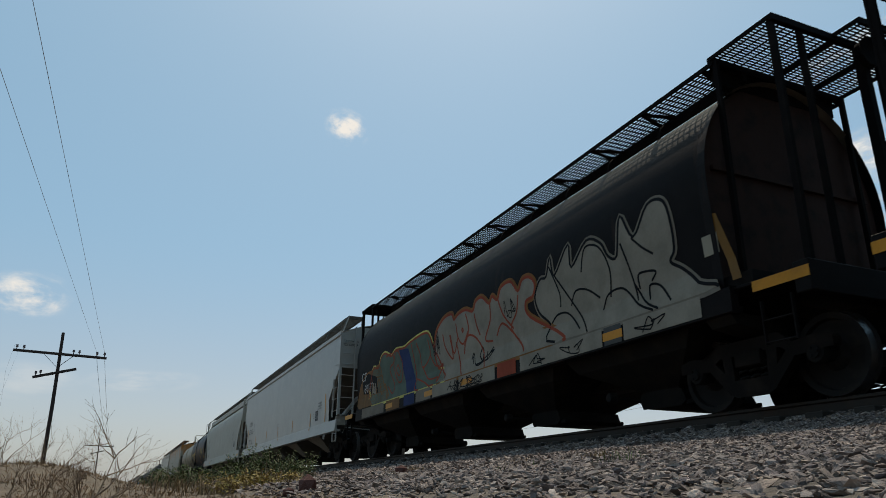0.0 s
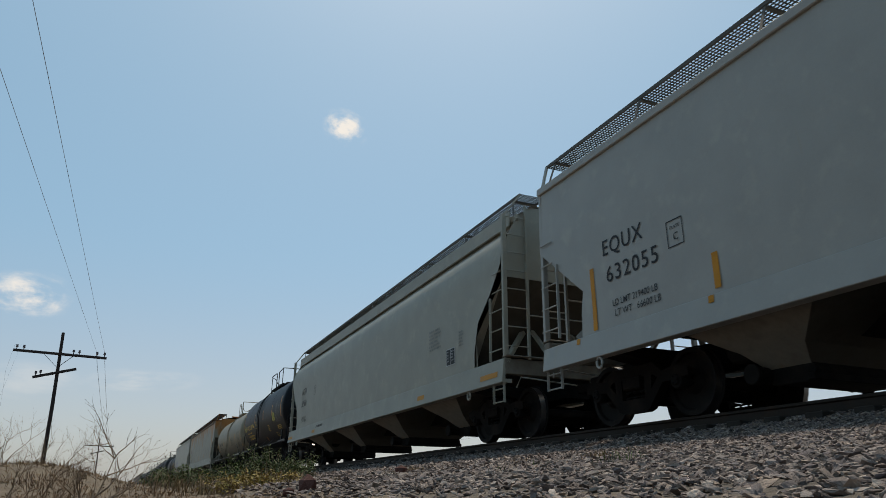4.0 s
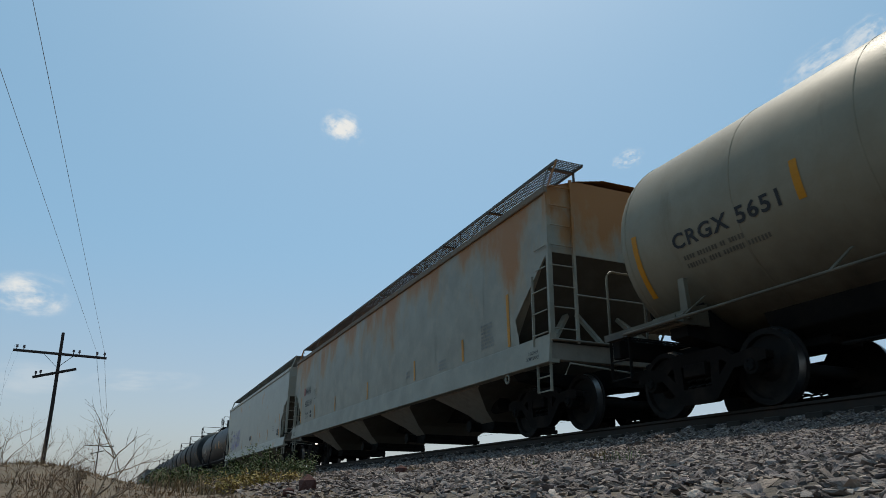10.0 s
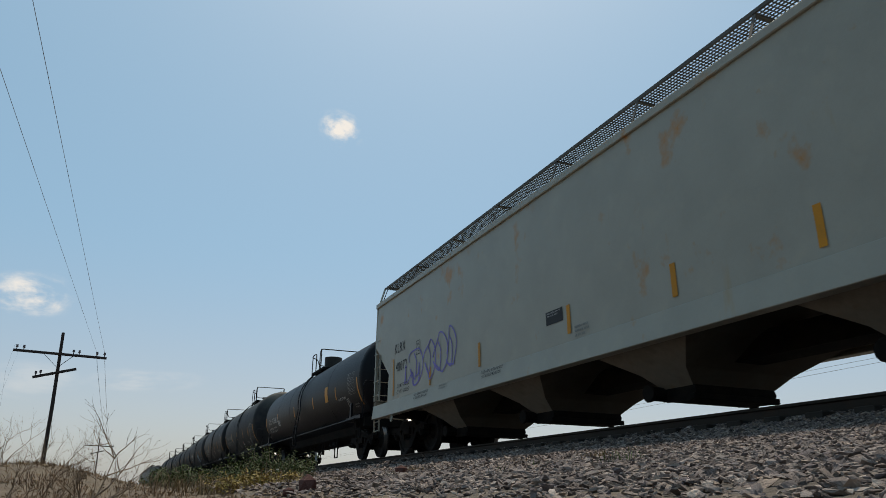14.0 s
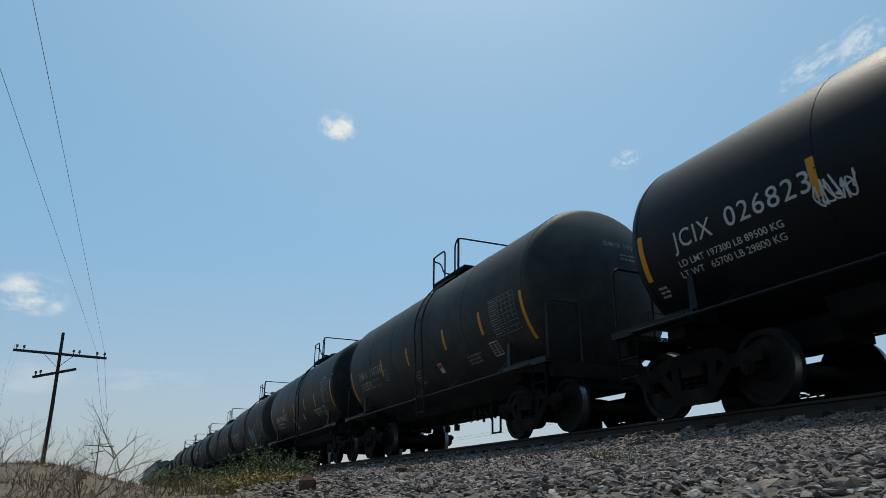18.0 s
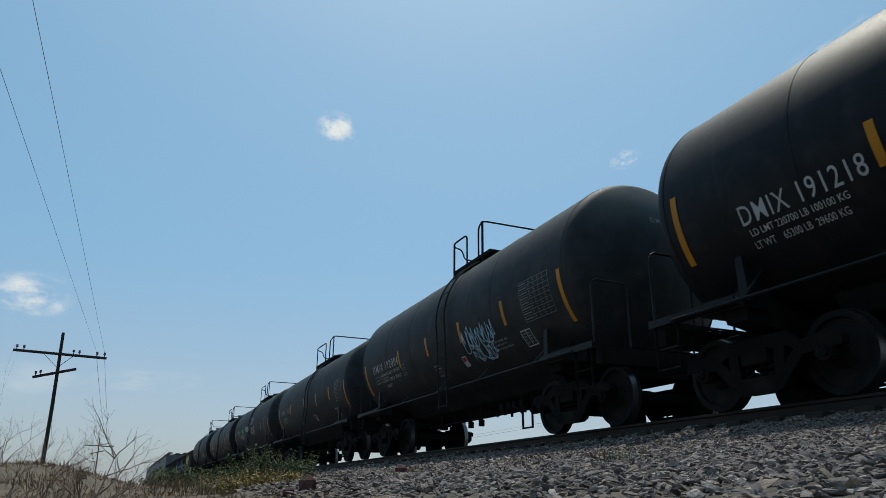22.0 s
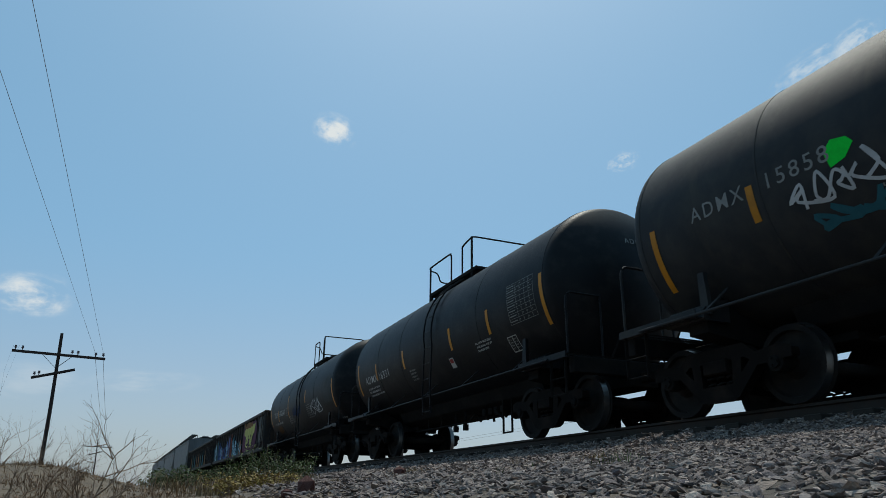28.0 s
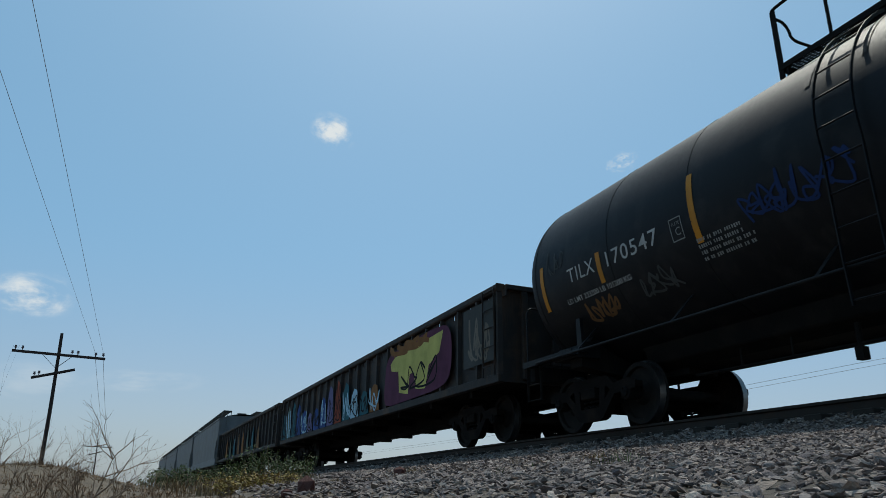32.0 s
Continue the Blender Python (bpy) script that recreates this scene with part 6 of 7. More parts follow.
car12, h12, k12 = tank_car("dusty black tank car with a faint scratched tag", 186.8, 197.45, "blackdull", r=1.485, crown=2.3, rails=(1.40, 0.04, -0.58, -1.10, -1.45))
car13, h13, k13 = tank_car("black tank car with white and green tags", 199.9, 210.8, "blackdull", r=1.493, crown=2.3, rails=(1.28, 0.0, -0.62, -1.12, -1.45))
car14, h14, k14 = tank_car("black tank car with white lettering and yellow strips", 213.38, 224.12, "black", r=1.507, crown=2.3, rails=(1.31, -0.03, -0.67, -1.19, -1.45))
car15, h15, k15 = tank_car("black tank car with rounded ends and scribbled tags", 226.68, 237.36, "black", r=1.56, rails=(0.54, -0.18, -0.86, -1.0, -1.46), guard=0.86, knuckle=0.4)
car16, h16, k16 = gondola("black ribbed gondola car with bright graffiti", 238.75, 258.45)
car17, h17, k17 = gondola("black ribbed gondola car with orange graffiti", 259.45, 279.15)
tail = 280.45
for i in range(4):
    hopper("weathered grey covered hopper car", tail, tail + 18.4, "farhop", 4)
    tail += 19.7


# ---- lettering and marks on the sides ----
SIDES = {1: (car1, k1), 2: (car2, k2), 3: (car3, k3), 4: (car4, k4), 5: (car5, k5), 6: (car6, k6), 7: (car7, k7), 8: (car8, k8), 9: (car9, k9), 10: (car10, k10),
         11: (car11, k11), 12: (car12, k12), 13: (car13, k13), 14: (car14, k14), 15: (car15, k15), 16: (car16, k16), 17: (car17, k17)}


def write(n, text, mat, y, z, size, width):
    letters(SIDES[n][1], text, y, z, size, mat, SIDES[n][0], width)


write(1, "CP", "white_text", 7.21, 2.05, 0.24, 0.45)
write(1, "60172", "white_text", 6.98, 1.71, 0.23, 0.80)
write(2, "EQUX", "black_text", 7.85, 2.31, 0.235, 0.90)
write(2, "632055", "black_text", 7.80, 1.90, 0.23, 1.12)
write(2, "LD LMT 219400 LB", "black_text", 7.71, 1.53, 0.095, 0.96)
write(2, "LT WT   66600 LB", "black_text", 7.67, 1.38, 0.095, 0.97)
write(3, "ACFX", "black_text", 7.21, 2.55, 0.235, 0.77)
write(3, "38960", "black_text", 7.24, 2.11, 0.23, 0.79)
write(3, "LD LMT 200500", "black_text", 7.13, 1.64, 0.095, 0.68)
write(3, "LT WT   67500", "black_text", 7.09, 1.53, 0.095, 0.68)
write(4, "UTLX", "yellow_text", 4.29, 2.23, 0.215, 0.99)
write(4, "601946", "yellow_text", 3.14, 2.23, 0.23, 1.03)
write(4, "LD LMT 221100 LB 100 250 KG", "yellow_text", 4.32, 1.89, 0.08, 1.62)
write(4, "LT WT   64900 LB  29 450 KG", "yellow_text", 4.33, 1.76, 0.08, 1.63)
write(5, "CRGX 5651", "black_text", 4.66, 2.09, 0.185, 1.73)
write(6, "NAHX", "black_text", 7.73, 2.50, 0.25, 0.78)
write(6, "620310", "black_text", 7.75, 2.06, 0.22, 0.98)
write(6, "LD LMT", "black_text", 7.61, 1.76, 0.085, 0.40)
write(6, "LT WT", "black_text", 7.59, 1.62, 0.085, 0.36)
write(7, "KLRX", "black_text", 7.53, 2.38, 0.245, 0.75)
write(7, "48072", "black_text", 7.43, 1.91, 0.235, 0.78)
write(7, "LD LMT 197000 LB", "black_text", 7.36, 1.50, 0.093, 0.85)
write(7, "LT WT   66000 LB", "black_text", 7.34, 1.35, 0.093, 0.86)
write(7, "CLOSE HOPPER GATES AND ROOF", "black_text", 6.08, 1.16, 0.055, 0.86)
write(7, "HATCHES BEFORE MOVING CAR", "black_text", 6.08, 1.08, 0.055, 0.80)
write(7, "CLOSE HOPPER GATES AND ROOF", "black_text", 2.55, 1.16, 0.055, 0.86)
write(7, "HATCHES BEFORE MOVING CAR", "black_text", 2.55, 1.08, 0.055, 0.80)
write(6, "2 INCH HF", "black_text", -8.95, 1.20, 0.06, 0.32)
write(6, "COMP SHOES", "black_text", -8.88, 1.11, 0.06, 0.42)
write(6, "2 INCH HF", "black_text", 9.3, 1.20, 0.06, 0.32)
write(6, "COMP SHOES", "black_text", 9.35, 1.11, 0.06, 0.42)
write(8, "JCIX", "white_text", 7.33, 2.11, 0.23, 0.70)
write(8, "026823", "white_text", 6.43, 2.12, 0.235, 1.22)
write(8, "LD LMT 197300 LB 89500 KG", "white_text", 7.36, 1.89, 0.078, 1.67)
write(8, "LT WT   65700 LB 29800 KG", "white_text", 7.40, 1.76, 0.078, 1.68)
write(8, "AAR ST-446", "white_text", -4.86, 1.94, 0.082, 0.83)
write(9, "DMIX 190708", "grey_text", 4.62, 2.17, 0.21, 1.99)
write(9, "LD LMT 220000 LB 100150 KG", "grey_text", 4.26, 2.02, 0.073, 1.30)
write(9, "LT WT    65000 LB  29150 KG", "grey_text", 4.22, 1.87, 0.073, 1.25)
write(10, "DMIX 191218", "white_text", 4.32, 2.00, 0.215, 1.60)
write(10, "LD LMT 220700 LB 100100 KG", "white_text", 4.26, 1.87, 0.073, 1.26)
write(10, "LT WT    65300 LB  29600 KG", "white_text", 4.28, 1.74, 0.073, 1.21)
write(10, "BLACK LOW GLOSS DTM", "white_text", -2.48, 1.80, 0.062, 0.78)
write(10, "ADM 11-2018", "white_text", -2.68, 1.71, 0.062, 0.42)
patch(k10, -2.35, 1.95, 0.98, 0.055, "grey_text", car10, "painted_name", label="faint line of small print")
write(10, "AAR111A100W1", "white_text", -3.86, 2.83, 0.055, 0.55)
for n in (9, 10, 12, 14):
    write(n, "1 INCH HF COMP SHOES", "grey_text", -4.6, 1.19, 0.05, 0.72)


def head_skin(h, r, knuckle=0.26, crown=2.6, bottom=1.02):
    """The dished head at a tank car's leading end."""
    depth = crown - math.sqrt((crown - knuckle) ** 2 - (r - knuckle) ** 2)
    return EndSkin(lambda x, z: -h - depth + crown - math.sqrt(max(0.1, crown ** 2 - x * x - (z - bottom - r) ** 2)))


end2, end4, end8 = EndSkin(lambda x, z: -h2 + 0.028), head_skin(h4, 1.59), head_skin(h8, 1.40, crown=2.0)
for skin, car, text, mat, x, z, size, width in ((end2, car2, "EQUX", "black_text", 0.02, 3.92, 0.15, 0.44), (end2, car2, "632055", "black_text", 0.02, 3.70, 0.15, 0.56), (end2, car2, "CAUTION NO", "black_text", -1.50, 3.72, 0.07, 0.5), (end2, car2, "SIDE LADDER", "black_text", -1.50, 3.60, 0.07, 0.5),
                                                (end4, car4, "UTLX 601946", "yellow_text", -0.48, 3.36, 0.11, 1.0), (end8, car8, "JCIX 026823", "white_text", -0.6, 3.1, 0.13, 1.1)):
    letters(skin, text, -x, z, size, mat, car, width, up=0.012)
for car, h, r, text in ((car9, h9, 1.59, "DMIX 190708"), (car10, h10, 1.585, "DMIX 191218"), (car11, h11, 1.583, "DMIX 192004"), (car12, h12, 1.485, "ADMX 16801"), (car13, h13, 1.493, "ADMX 15858"), (car14, h14, 1.507, "ADMX 16331")):
    skin = head_skin(h, r, crown=2.3 if r < 1.55 else 2.6)
    letters(skin, text, 0.16, 1.02 + 1.44 * r, 0.10, "grey_text", car, 0.92, up=0.012)
    bars(skin, -0.16, 0.96 + 1.40 * r, 0.52, 0.16, 2, "grey_text", car)
bars(end4, 0.26, 3.12, 0.7, 0.2, 2, "yellow_text", car4)
bars(end8, 0.60, 2.95, 0.9, 0.22, 2, "grey_text", car8)
write(11, "DMIX 192004", "white_text", 4.60, 2.19, 0.20, 1.97)
write(11, "LD LMT 222100 LB 100700 KG", "white_text", 4.0, 2.05, 0.073, 1.35)
write(11, "LT WT    63900 LB  29000 KG", "white_text", 3.95, 1.90, 0.073, 1.30)
write(11, "NEW 5-02", "white_text", 3.90, 1.76, 0.073, 0.42)
write(12, "ADMX 16801", "grey_text", 4.86, 2.23, 0.21, 1.82)
write(13, "ADMX", "grey_text", 4.60, 2.32, 0.185, 0.86)
write(13, "15858", "grey_text", 3.45, 2.32, 0.18, 0.79)
write(14, "ADMX 16331", "white_text", 4.66, 2.05, 0.19, 1.95)
write(15, "TILX", "white_text", 4.52, 2.26, 0.215, 0.70)
write(15, "170547", "white_text", 3.58, 2.25, 0.215, 1.13)
write(15, "LD LMT 223200 LB 101200 KG", "white_text", 4.71, 1.96, 0.073, 1.60)

# yellow reflective strips: y and z of the upper corner, and length
for n, strips in {2: ((8.19, 2.21, 0.94), (5.76, 1.73, 0.44), (-7.98, 2.21, 0.94), (-5.87, 1.74, 0.46), (-2.87, 1.75, 0.44), (0.08, 1.74, 0.42), (2.79, 1.74, 0.42)),
                  4: ((5.24, 3.15, 0.93), (1.95, 2.91, 0.48), (-0.44, 2.92, 0.48), (-4.72, 3.15, 0.93), (-2.7, 2.91, 0.48)),
                  5: ((-2.63, 2.49, 0.44), (-0.42, 2.46, 0.42), (-4.78, 2.48, 0.83), (2.71, 2.50, 0.44), (5.42, 2.50, 0.86)),
                  6: ((8.45, 2.47, 0.95), (-8.16, 2.47, 0.97), (-6.2, 2.0, 0.45), (-3.5, 1.99, 0.46), (0.14, 1.98, 0.48), (3.55, 1.98, 0.46), (6.3, 2.0, 0.46)),
                  7: ((7.66, 2.27, 0.93), (2.74, 1.80, 0.47), (-7.65, 2.27, 0.92), (-4.95, 1.80, 0.46), (-2.80, 1.80, 0.44), (-0.40, 1.82, 0.46), (5.24, 1.70, 0.40)),
                  8: ((8.02, 2.49, 0.64), (5.2, 2.47, 0.44), (1.80, 2.43, 0.43), (-7.05, 2.43, 0.8), (-4.58, 2.43, 0.42), (-1.42, 2.44, 0.41)),
                  9: ((0.68, 2.47, 0.42), (-1.58, 2.48, 0.44), (-3.38, 2.47, 0.44), (2.60, 2.48, 0.43), (-5.06, 2.50, 0.84), (5.34, 2.51, 0.83)),
                  10: ((-1.08, 2.48, 0.44), (-2.73, 2.48, 0.44), (0.76, 2.46, 0.45), (2.60, 2.46, 0.45), (5.30, 2.70, 0.89), (-4.98, 2.70, 0.9)),
                  11: ((-1.08, 2.48, 0.43), (0.74, 2.49, 0.42), (-3.0, 2.48, 0.45), (2.57, 2.50, 0.42), (5.28, 2.51, 0.80), (-5.0, 2.54, 0.84)),
                  12: ((2.95, 2.55, 0.43), (0.55, 2.54, 0.43), (5.25, 2.55, 0.82), (-1.33, 2.53, 0.46), (-3.15, 2.51, 0.44), (-5.03, 2.5, 0.83)),
                  13: ((3.70, 2.45, 0.43), (5.38, 2.46, 0.82), (1.70, 2.45, 0.42), (-1.2, 2.45, 0.42), (-3.1, 2.45, 0.42), (-5.1, 2.46, 0.82)),
                  14: ((3.71, 2.50, 0.44), (1.60, 2.51, 0.45), (-1.27, 2.50, 0.47), (-3.07, 2.50, 0.47), (-5.12, 2.69, 0.88), (5.3, 2.70, 0.88)),
                  15: ((3.75, 2.52, 0.46), (1.74, 2.95, 0.91), (-5.08, 2.73, 0.91), (-1.27, 2.80, 0.46), (5.32, 2.72, 0.75))}.items():
    car, skin = SIDES[n]
    for y, z, h in strips:
        patch(skin, y, z, 0.10, h, "yellow", car)
for n, y in ((2, 8.6), (2, 5.86), (2, -5.9), (2, -0.2)):
    patch(SIDES[n][1], y, 1.22, 0.09, 0.09, "yellow", SIDES[n][0], "reflector")
for n, y, w in ((3, 9.1, 0.75), (3, 5.15, 0.40), (3, -9.0 + 0.75, 0.7), (3, -5.0, 0.4)):
    patch(SIDES[n][1], y, 1.11, w, 0.10, "yellow", SIDES[n][0])
for y, w in ((-4.47, 0.45), (0.4, 0.55), (2.37, 0.47), (5.02, 0.49)):
    patch(k1, y, 1.20, w, 0.12, "yellow", car1)
fill(k1, [(-6.72, 2.24), (-6.86, 2.22), (-6.97, 1.85), (-7.12, 1.33), (-6.99, 1.33), (-6.85, 1.83)], M["brown_tape"], car1, name="reflective_strip")
patch(k1, 6.97, 2.15, 0.1, 0.85, "brown_tape", car1)
patch(k1, -6.58, 1.98, 0.25, 0.25, "card", car1, "card_holder")

# stencilled frames, tables and small print
for n, y, z, w, h, mat in ((2, 6.46, 2.36, 0.30, 0.36, "black_text"), (3, 5.32, 2.68, 0.25, 0.32, "black_text"), (4, 1.64, 2.48, 0.22, 0.32, "yellow_text"), (6, 6.35, 2.55, 0.28, 0.33, "black_text"),
                           (7, 6.02, 2.45, 0.24, 0.33, "black_text"), (15, 2.12, 2.47, 0.22, 0.30, "grey_text"), (9, 2.48, 2.20, 0.25, 0.28, "grey_text"), (10, 2.42, 2.24, 0.24, 0.28, "white_text"), (11, 2.48, 2.14, 0.22, 0.26, "grey_text")):
    frame_box(SIDES[n][1], y, z, w, h, 0.014, mat, SIDES[n][0])
    letters(SIDES[n][1], "C", y - w * 0.36, z - h * 0.78, 0.10, mat, SIDES[n][0])
    letters(SIDES[n][1], "PLATE", y - w * 0.2, z - h * 0.34, 0.045, mat, SIDES[n][0], w * 0.6)
for n, y, z, w, h, mat in ((4, -3.55, 2.95, 0.98, 0.85, "grey_text"), (5, -3.48, 2.55, 0.9, 0.75, "brown_text"), (8, -6.08, 2.65, 0.72, 0.65, "grey_text"), (9, -3.88, 2.58, 0.98, 0.68, "grey_text"),
                           (10, -3.81, 2.78, 1.0, 0.75, "grey_text"), (11, -3.75, 2.62, 0.98, 0.68, "grey_text"), (12, -3.94, 2.60, 0.92, 0.66, "grey_text"), (13, -3.9, 2.6, 0.95, 0.68, "grey_text"), (14, -3.97, 2.75, 0.95, 0.72, "grey_text")):
    stencil_grid(SIDES[n][1], y, z, w, h, 8, 5, mat, SIDES[n][0])
for n, y, z, w, h, light in ((2, -6.66, 1.76, 0.41, 0.38, 0), (3, -6.56, 1.92, 0.44, 0.36, 0), (5, -2.56, 1.93, 0.34, 0.28, 0), (7, -7.24, 1.66, 0.40, 0.29, 0), (8, -5.72, 1.92, 0.24, 0.26, 1),
                             (9, -3.49, 1.86, 0.34, 0.25, 1), (10, -3.57, 1.97, 0.36, 0.30, 1), (11, -3.40, 1.85, 0.34, 0.27, 1), (12, -3.45, 1.78, 0.34, 0.24, 1), (14, -3.64, 1.87, 0.34, 0.27, 1)):
    car, skin = SIDES[n]
    if light:
        frame_box(skin, y, z, w, h, 0.018, "white_text", car, "test_panel", "white-lined test panel", (0.5,))
    else:
        patch(skin, y, z, w, h, "black_text", car, "test_panel", label="black stencilled test panel")
        frame_box(skin, y, z, w, h, 0.016, "white_text", car, "panel_border", cross=(0.5,))
    bars(skin, y - 0.04, z - 0.05, w * 0.35, h * 0.7, 4, "white_text" if not light else "grey_text", car)
    bars(skin, y - w * 0.56, z - 0.05, w * 0.35, h * 0.7, 4, "white_text" if not light else "grey_text", car)
for n, y, z, w, h, k, mat in ((2, -7.06, 2.0, 0.67, 0.28, 3, "grey_text"), (2, -6.35, 1.68, 0.25, 0.2, 3, "grey_text"), (2, 0.4, 1.85, 0.5, 0.2, 3, "grey_text"), (3, -5.6, 2.5, 0.7, 0.5, 6, "grey_text"), (3, -7.2, 2.2, 0.25, 0.35, 5, "grey_text"),
                              (4, 4.30, 2.10, 1.3, 0.09, 1, "yellow_text"), (4, -1.4, 2.1, 0.5, 0.3, 4, "yellow_text"), (4, -3.5, 1.95, 0.8, 0.2, 3, "yellow_text"), (4, -2.6, 1.7, 0.4, 0.2, 3, "yellow_text"),
                              (5, 1.42, 2.09, 0.42, 0.4, 5, "grey_text"), (5, -0.81, 2.3, 1.0, 0.45, 5, "brown_text"), (5, -3.39, 1.92, 0.62, 0.22, 3, "brown_text"), (5, 4.55, 1.98, 1.4, 0.2, 2, "brown_text"), (5, -2.0, 1.95, 0.18, 0.25, 3, "black_text"),
                              (6, -7.1, 2.1, 0.6, 0.5, 7, "grey_text"), (6, -5.0, 1.75, 0.5, 0.25, 3, "grey_text"), (6, -3.0, 1.8, 0.3, 0.2, 2, "grey_text"), (7, -6.2, 1.85, 0.5, 0.25, 3, "grey_text"), (7, -0.6, 1.45, 0.4, 0.2, 3, "grey_text"), (7, 4.6, 1.22, 0.5, 0.12, 2, "grey_text"),
                              (8, 1.9, 1.98, 1.3, 0.16, 2, "grey_text"), (8, -6.3, 1.72, 0.5, 0.15, 2, "grey_text"), (8, 7.9, 1.75, 0.22, 0.16, 3, "white_text"), (9, -2.4, 1.78, 0.6, 0.2, 3, "grey_text"), (9, 4.6, 2.08, 1.1, 0.22, 3, "grey_text"), (9, 0.54, 1.86, 0.42, 0.30, 5, "grey_text"),
                              (10, 1.30, 1.92, 0.62, 0.40, 5, "white_text"), (11, 0.63, 1.84, 0.40, 0.28, 4, "grey_text"), (10, -5.2, 2.85, 0.3, 0.05, 1, "white_text"), (11, 4.6, 2.1, 1.2, 0.22, 3, "grey_text"), (11, -2.3, 1.85, 0.7, 0.2, 3, "grey_text"),
                              (12, 4.6, 2.1, 1.2, 0.25, 3, "grey_text"), (12, -0.5, 1.85, 0.4, 0.22, 3, "grey_text"), (13, 2.2, 1.92, 0.8, 0.25, 4, "grey_text"), (14, 4.6, 1.94, 1.3, 0.26, 3, "white_text"), (14, 1.3, 1.98, 0.55, 0.28, 4, "grey_text"), (14, -2.4, 1.98, 0.7, 0.2, 3, "white_text"),
                              (15, 1.75, 2.1, 1.0, 0.3, 4, "grey_text"), (15, -1.35, 2.25, 0.9, 0.5, 7, "grey_text"), (15, -5.0, 1.5, 0.6, 0.08, 1, "grey_text"), (3, 4.62, 1.24, 1.1, 0.20, 1, "black_text")):
    bars(SIDES[n][1], y, z, w, h, k, mat, SIDES[n][0], gap=0.4)
for n, y, z in ((9, -0.9, 1.85), (10, -0.56, 1.96), (11, -0.82, 1.81), (12, -0.7, 1.8), (14, -1.0, 1.9)):
    patch(SIDES[n][1], y, z, 0.20, 0.20, "white_text", SIDES[n][0], "warning_sign")
    patch(SIDES[n][1], y - 0.02, z - 0.02, 0.16, 0.08, "red", SIDES[n][0], "warning_sign_band", 0.010)
patch(k6, 7.96, 2.76, 0.19, 0.27, "red", car6, "red_square", label="plain red square mark")
patch(k8, -3.25, 2.58, 0.38, 0.52, "yellow", car8, "yellow_square", label="yellow painted panel")
patch(k4, -0.02, 1.66, 0.16, 0.16, "yellow", car4, "placard")
patch(k7, 0.21, 1.83, 0.50, 0.22, "black_text", car7, "ownership_panel", label="black stencilled notice panel")
bars(k7, 0.17, 1.81, 0.44, 0.18, 4, "white_text", car7)
patch(k6, 6.95, 1.86, 0.22, 0.10, "black_text", car6, "painted_out_number")
patch(k6, 6.95, 1.72, 0.22, 0.10, "black_text", car6, "painted_out_number")

# graffiti
SPRAY = {k: surface("spray_" + k, c, 0.7, var=0.2, bump=0, spec=0.08, grime=tuple(v * 0.6 for v in c), grime_lo=0.5, grime_hi=0.9) for k, c in {
    "bone": (0.225, 0.20, 0.16), "stone": (0.165, 0.143, 0.115), "black": (0.007, 0.007, 0.008), "rust": (0.25, 0.05, 0.026), "moss": (0.085, 0.115, 0.09), "ochre": (0.15, 0.08, 0.035), "navy": (0.018, 0.034, 0.10),
    "violet": (0.22, 0.19, 0.48), "sky": (0.35, 0.52, 0.62), "silver": (0.45, 0.45, 0.45), "green": (0.03, 0.62, 0.05), "lemon": (0.50, 0.46, 0.14), "pink": (0.10, 0.032, 0.065), "blue": (0.03, 0.07, 0.22), "teal": (0.03, 0.11, 0.135), "brown": (0.20, 0.09, 0.03), "lilac": (0.13, 0.12, 0.24), "dim": (0.06, 0.062, 0.06)}.items()}
rg = random.Random(21)


def piece(skin, car, ring, strokes, mat, line, width, halo=None, label="sprayed letters"):
    """A sprayed piece: one filled outline with its rim and the strokes inside it."""
    ring = [(y, max(1.30, z)) for y, z in curve_through(ring, 4, True)]
    if halo:
        part("graffiti_halo", stroke_geo(Geo(), skin, ring, width * 2.6, 0.004).mesh("graffiti_halo", halo), car)
    fill(skin, ring, mat, car, up=0.006, label=label)
    rim = [q for q in ring if q[1] > 1.305]
    k = max(range(len(rim)), key=lambda i: abs(rim[i][0] - rim[i - 1][0]))
    part("graffiti_outline", stroke_geo(Geo(), skin, rim[k:] + rim[:k], width).mesh("graffiti_outline", line), car)
    for q in strokes:
        part("graffiti_stroke", stroke_geo(Geo(), skin, [(y, max(1.30, z)) for y, z in curve_through(q, 5)], width * 0.75).mesh("graffiti_stroke", line), car)


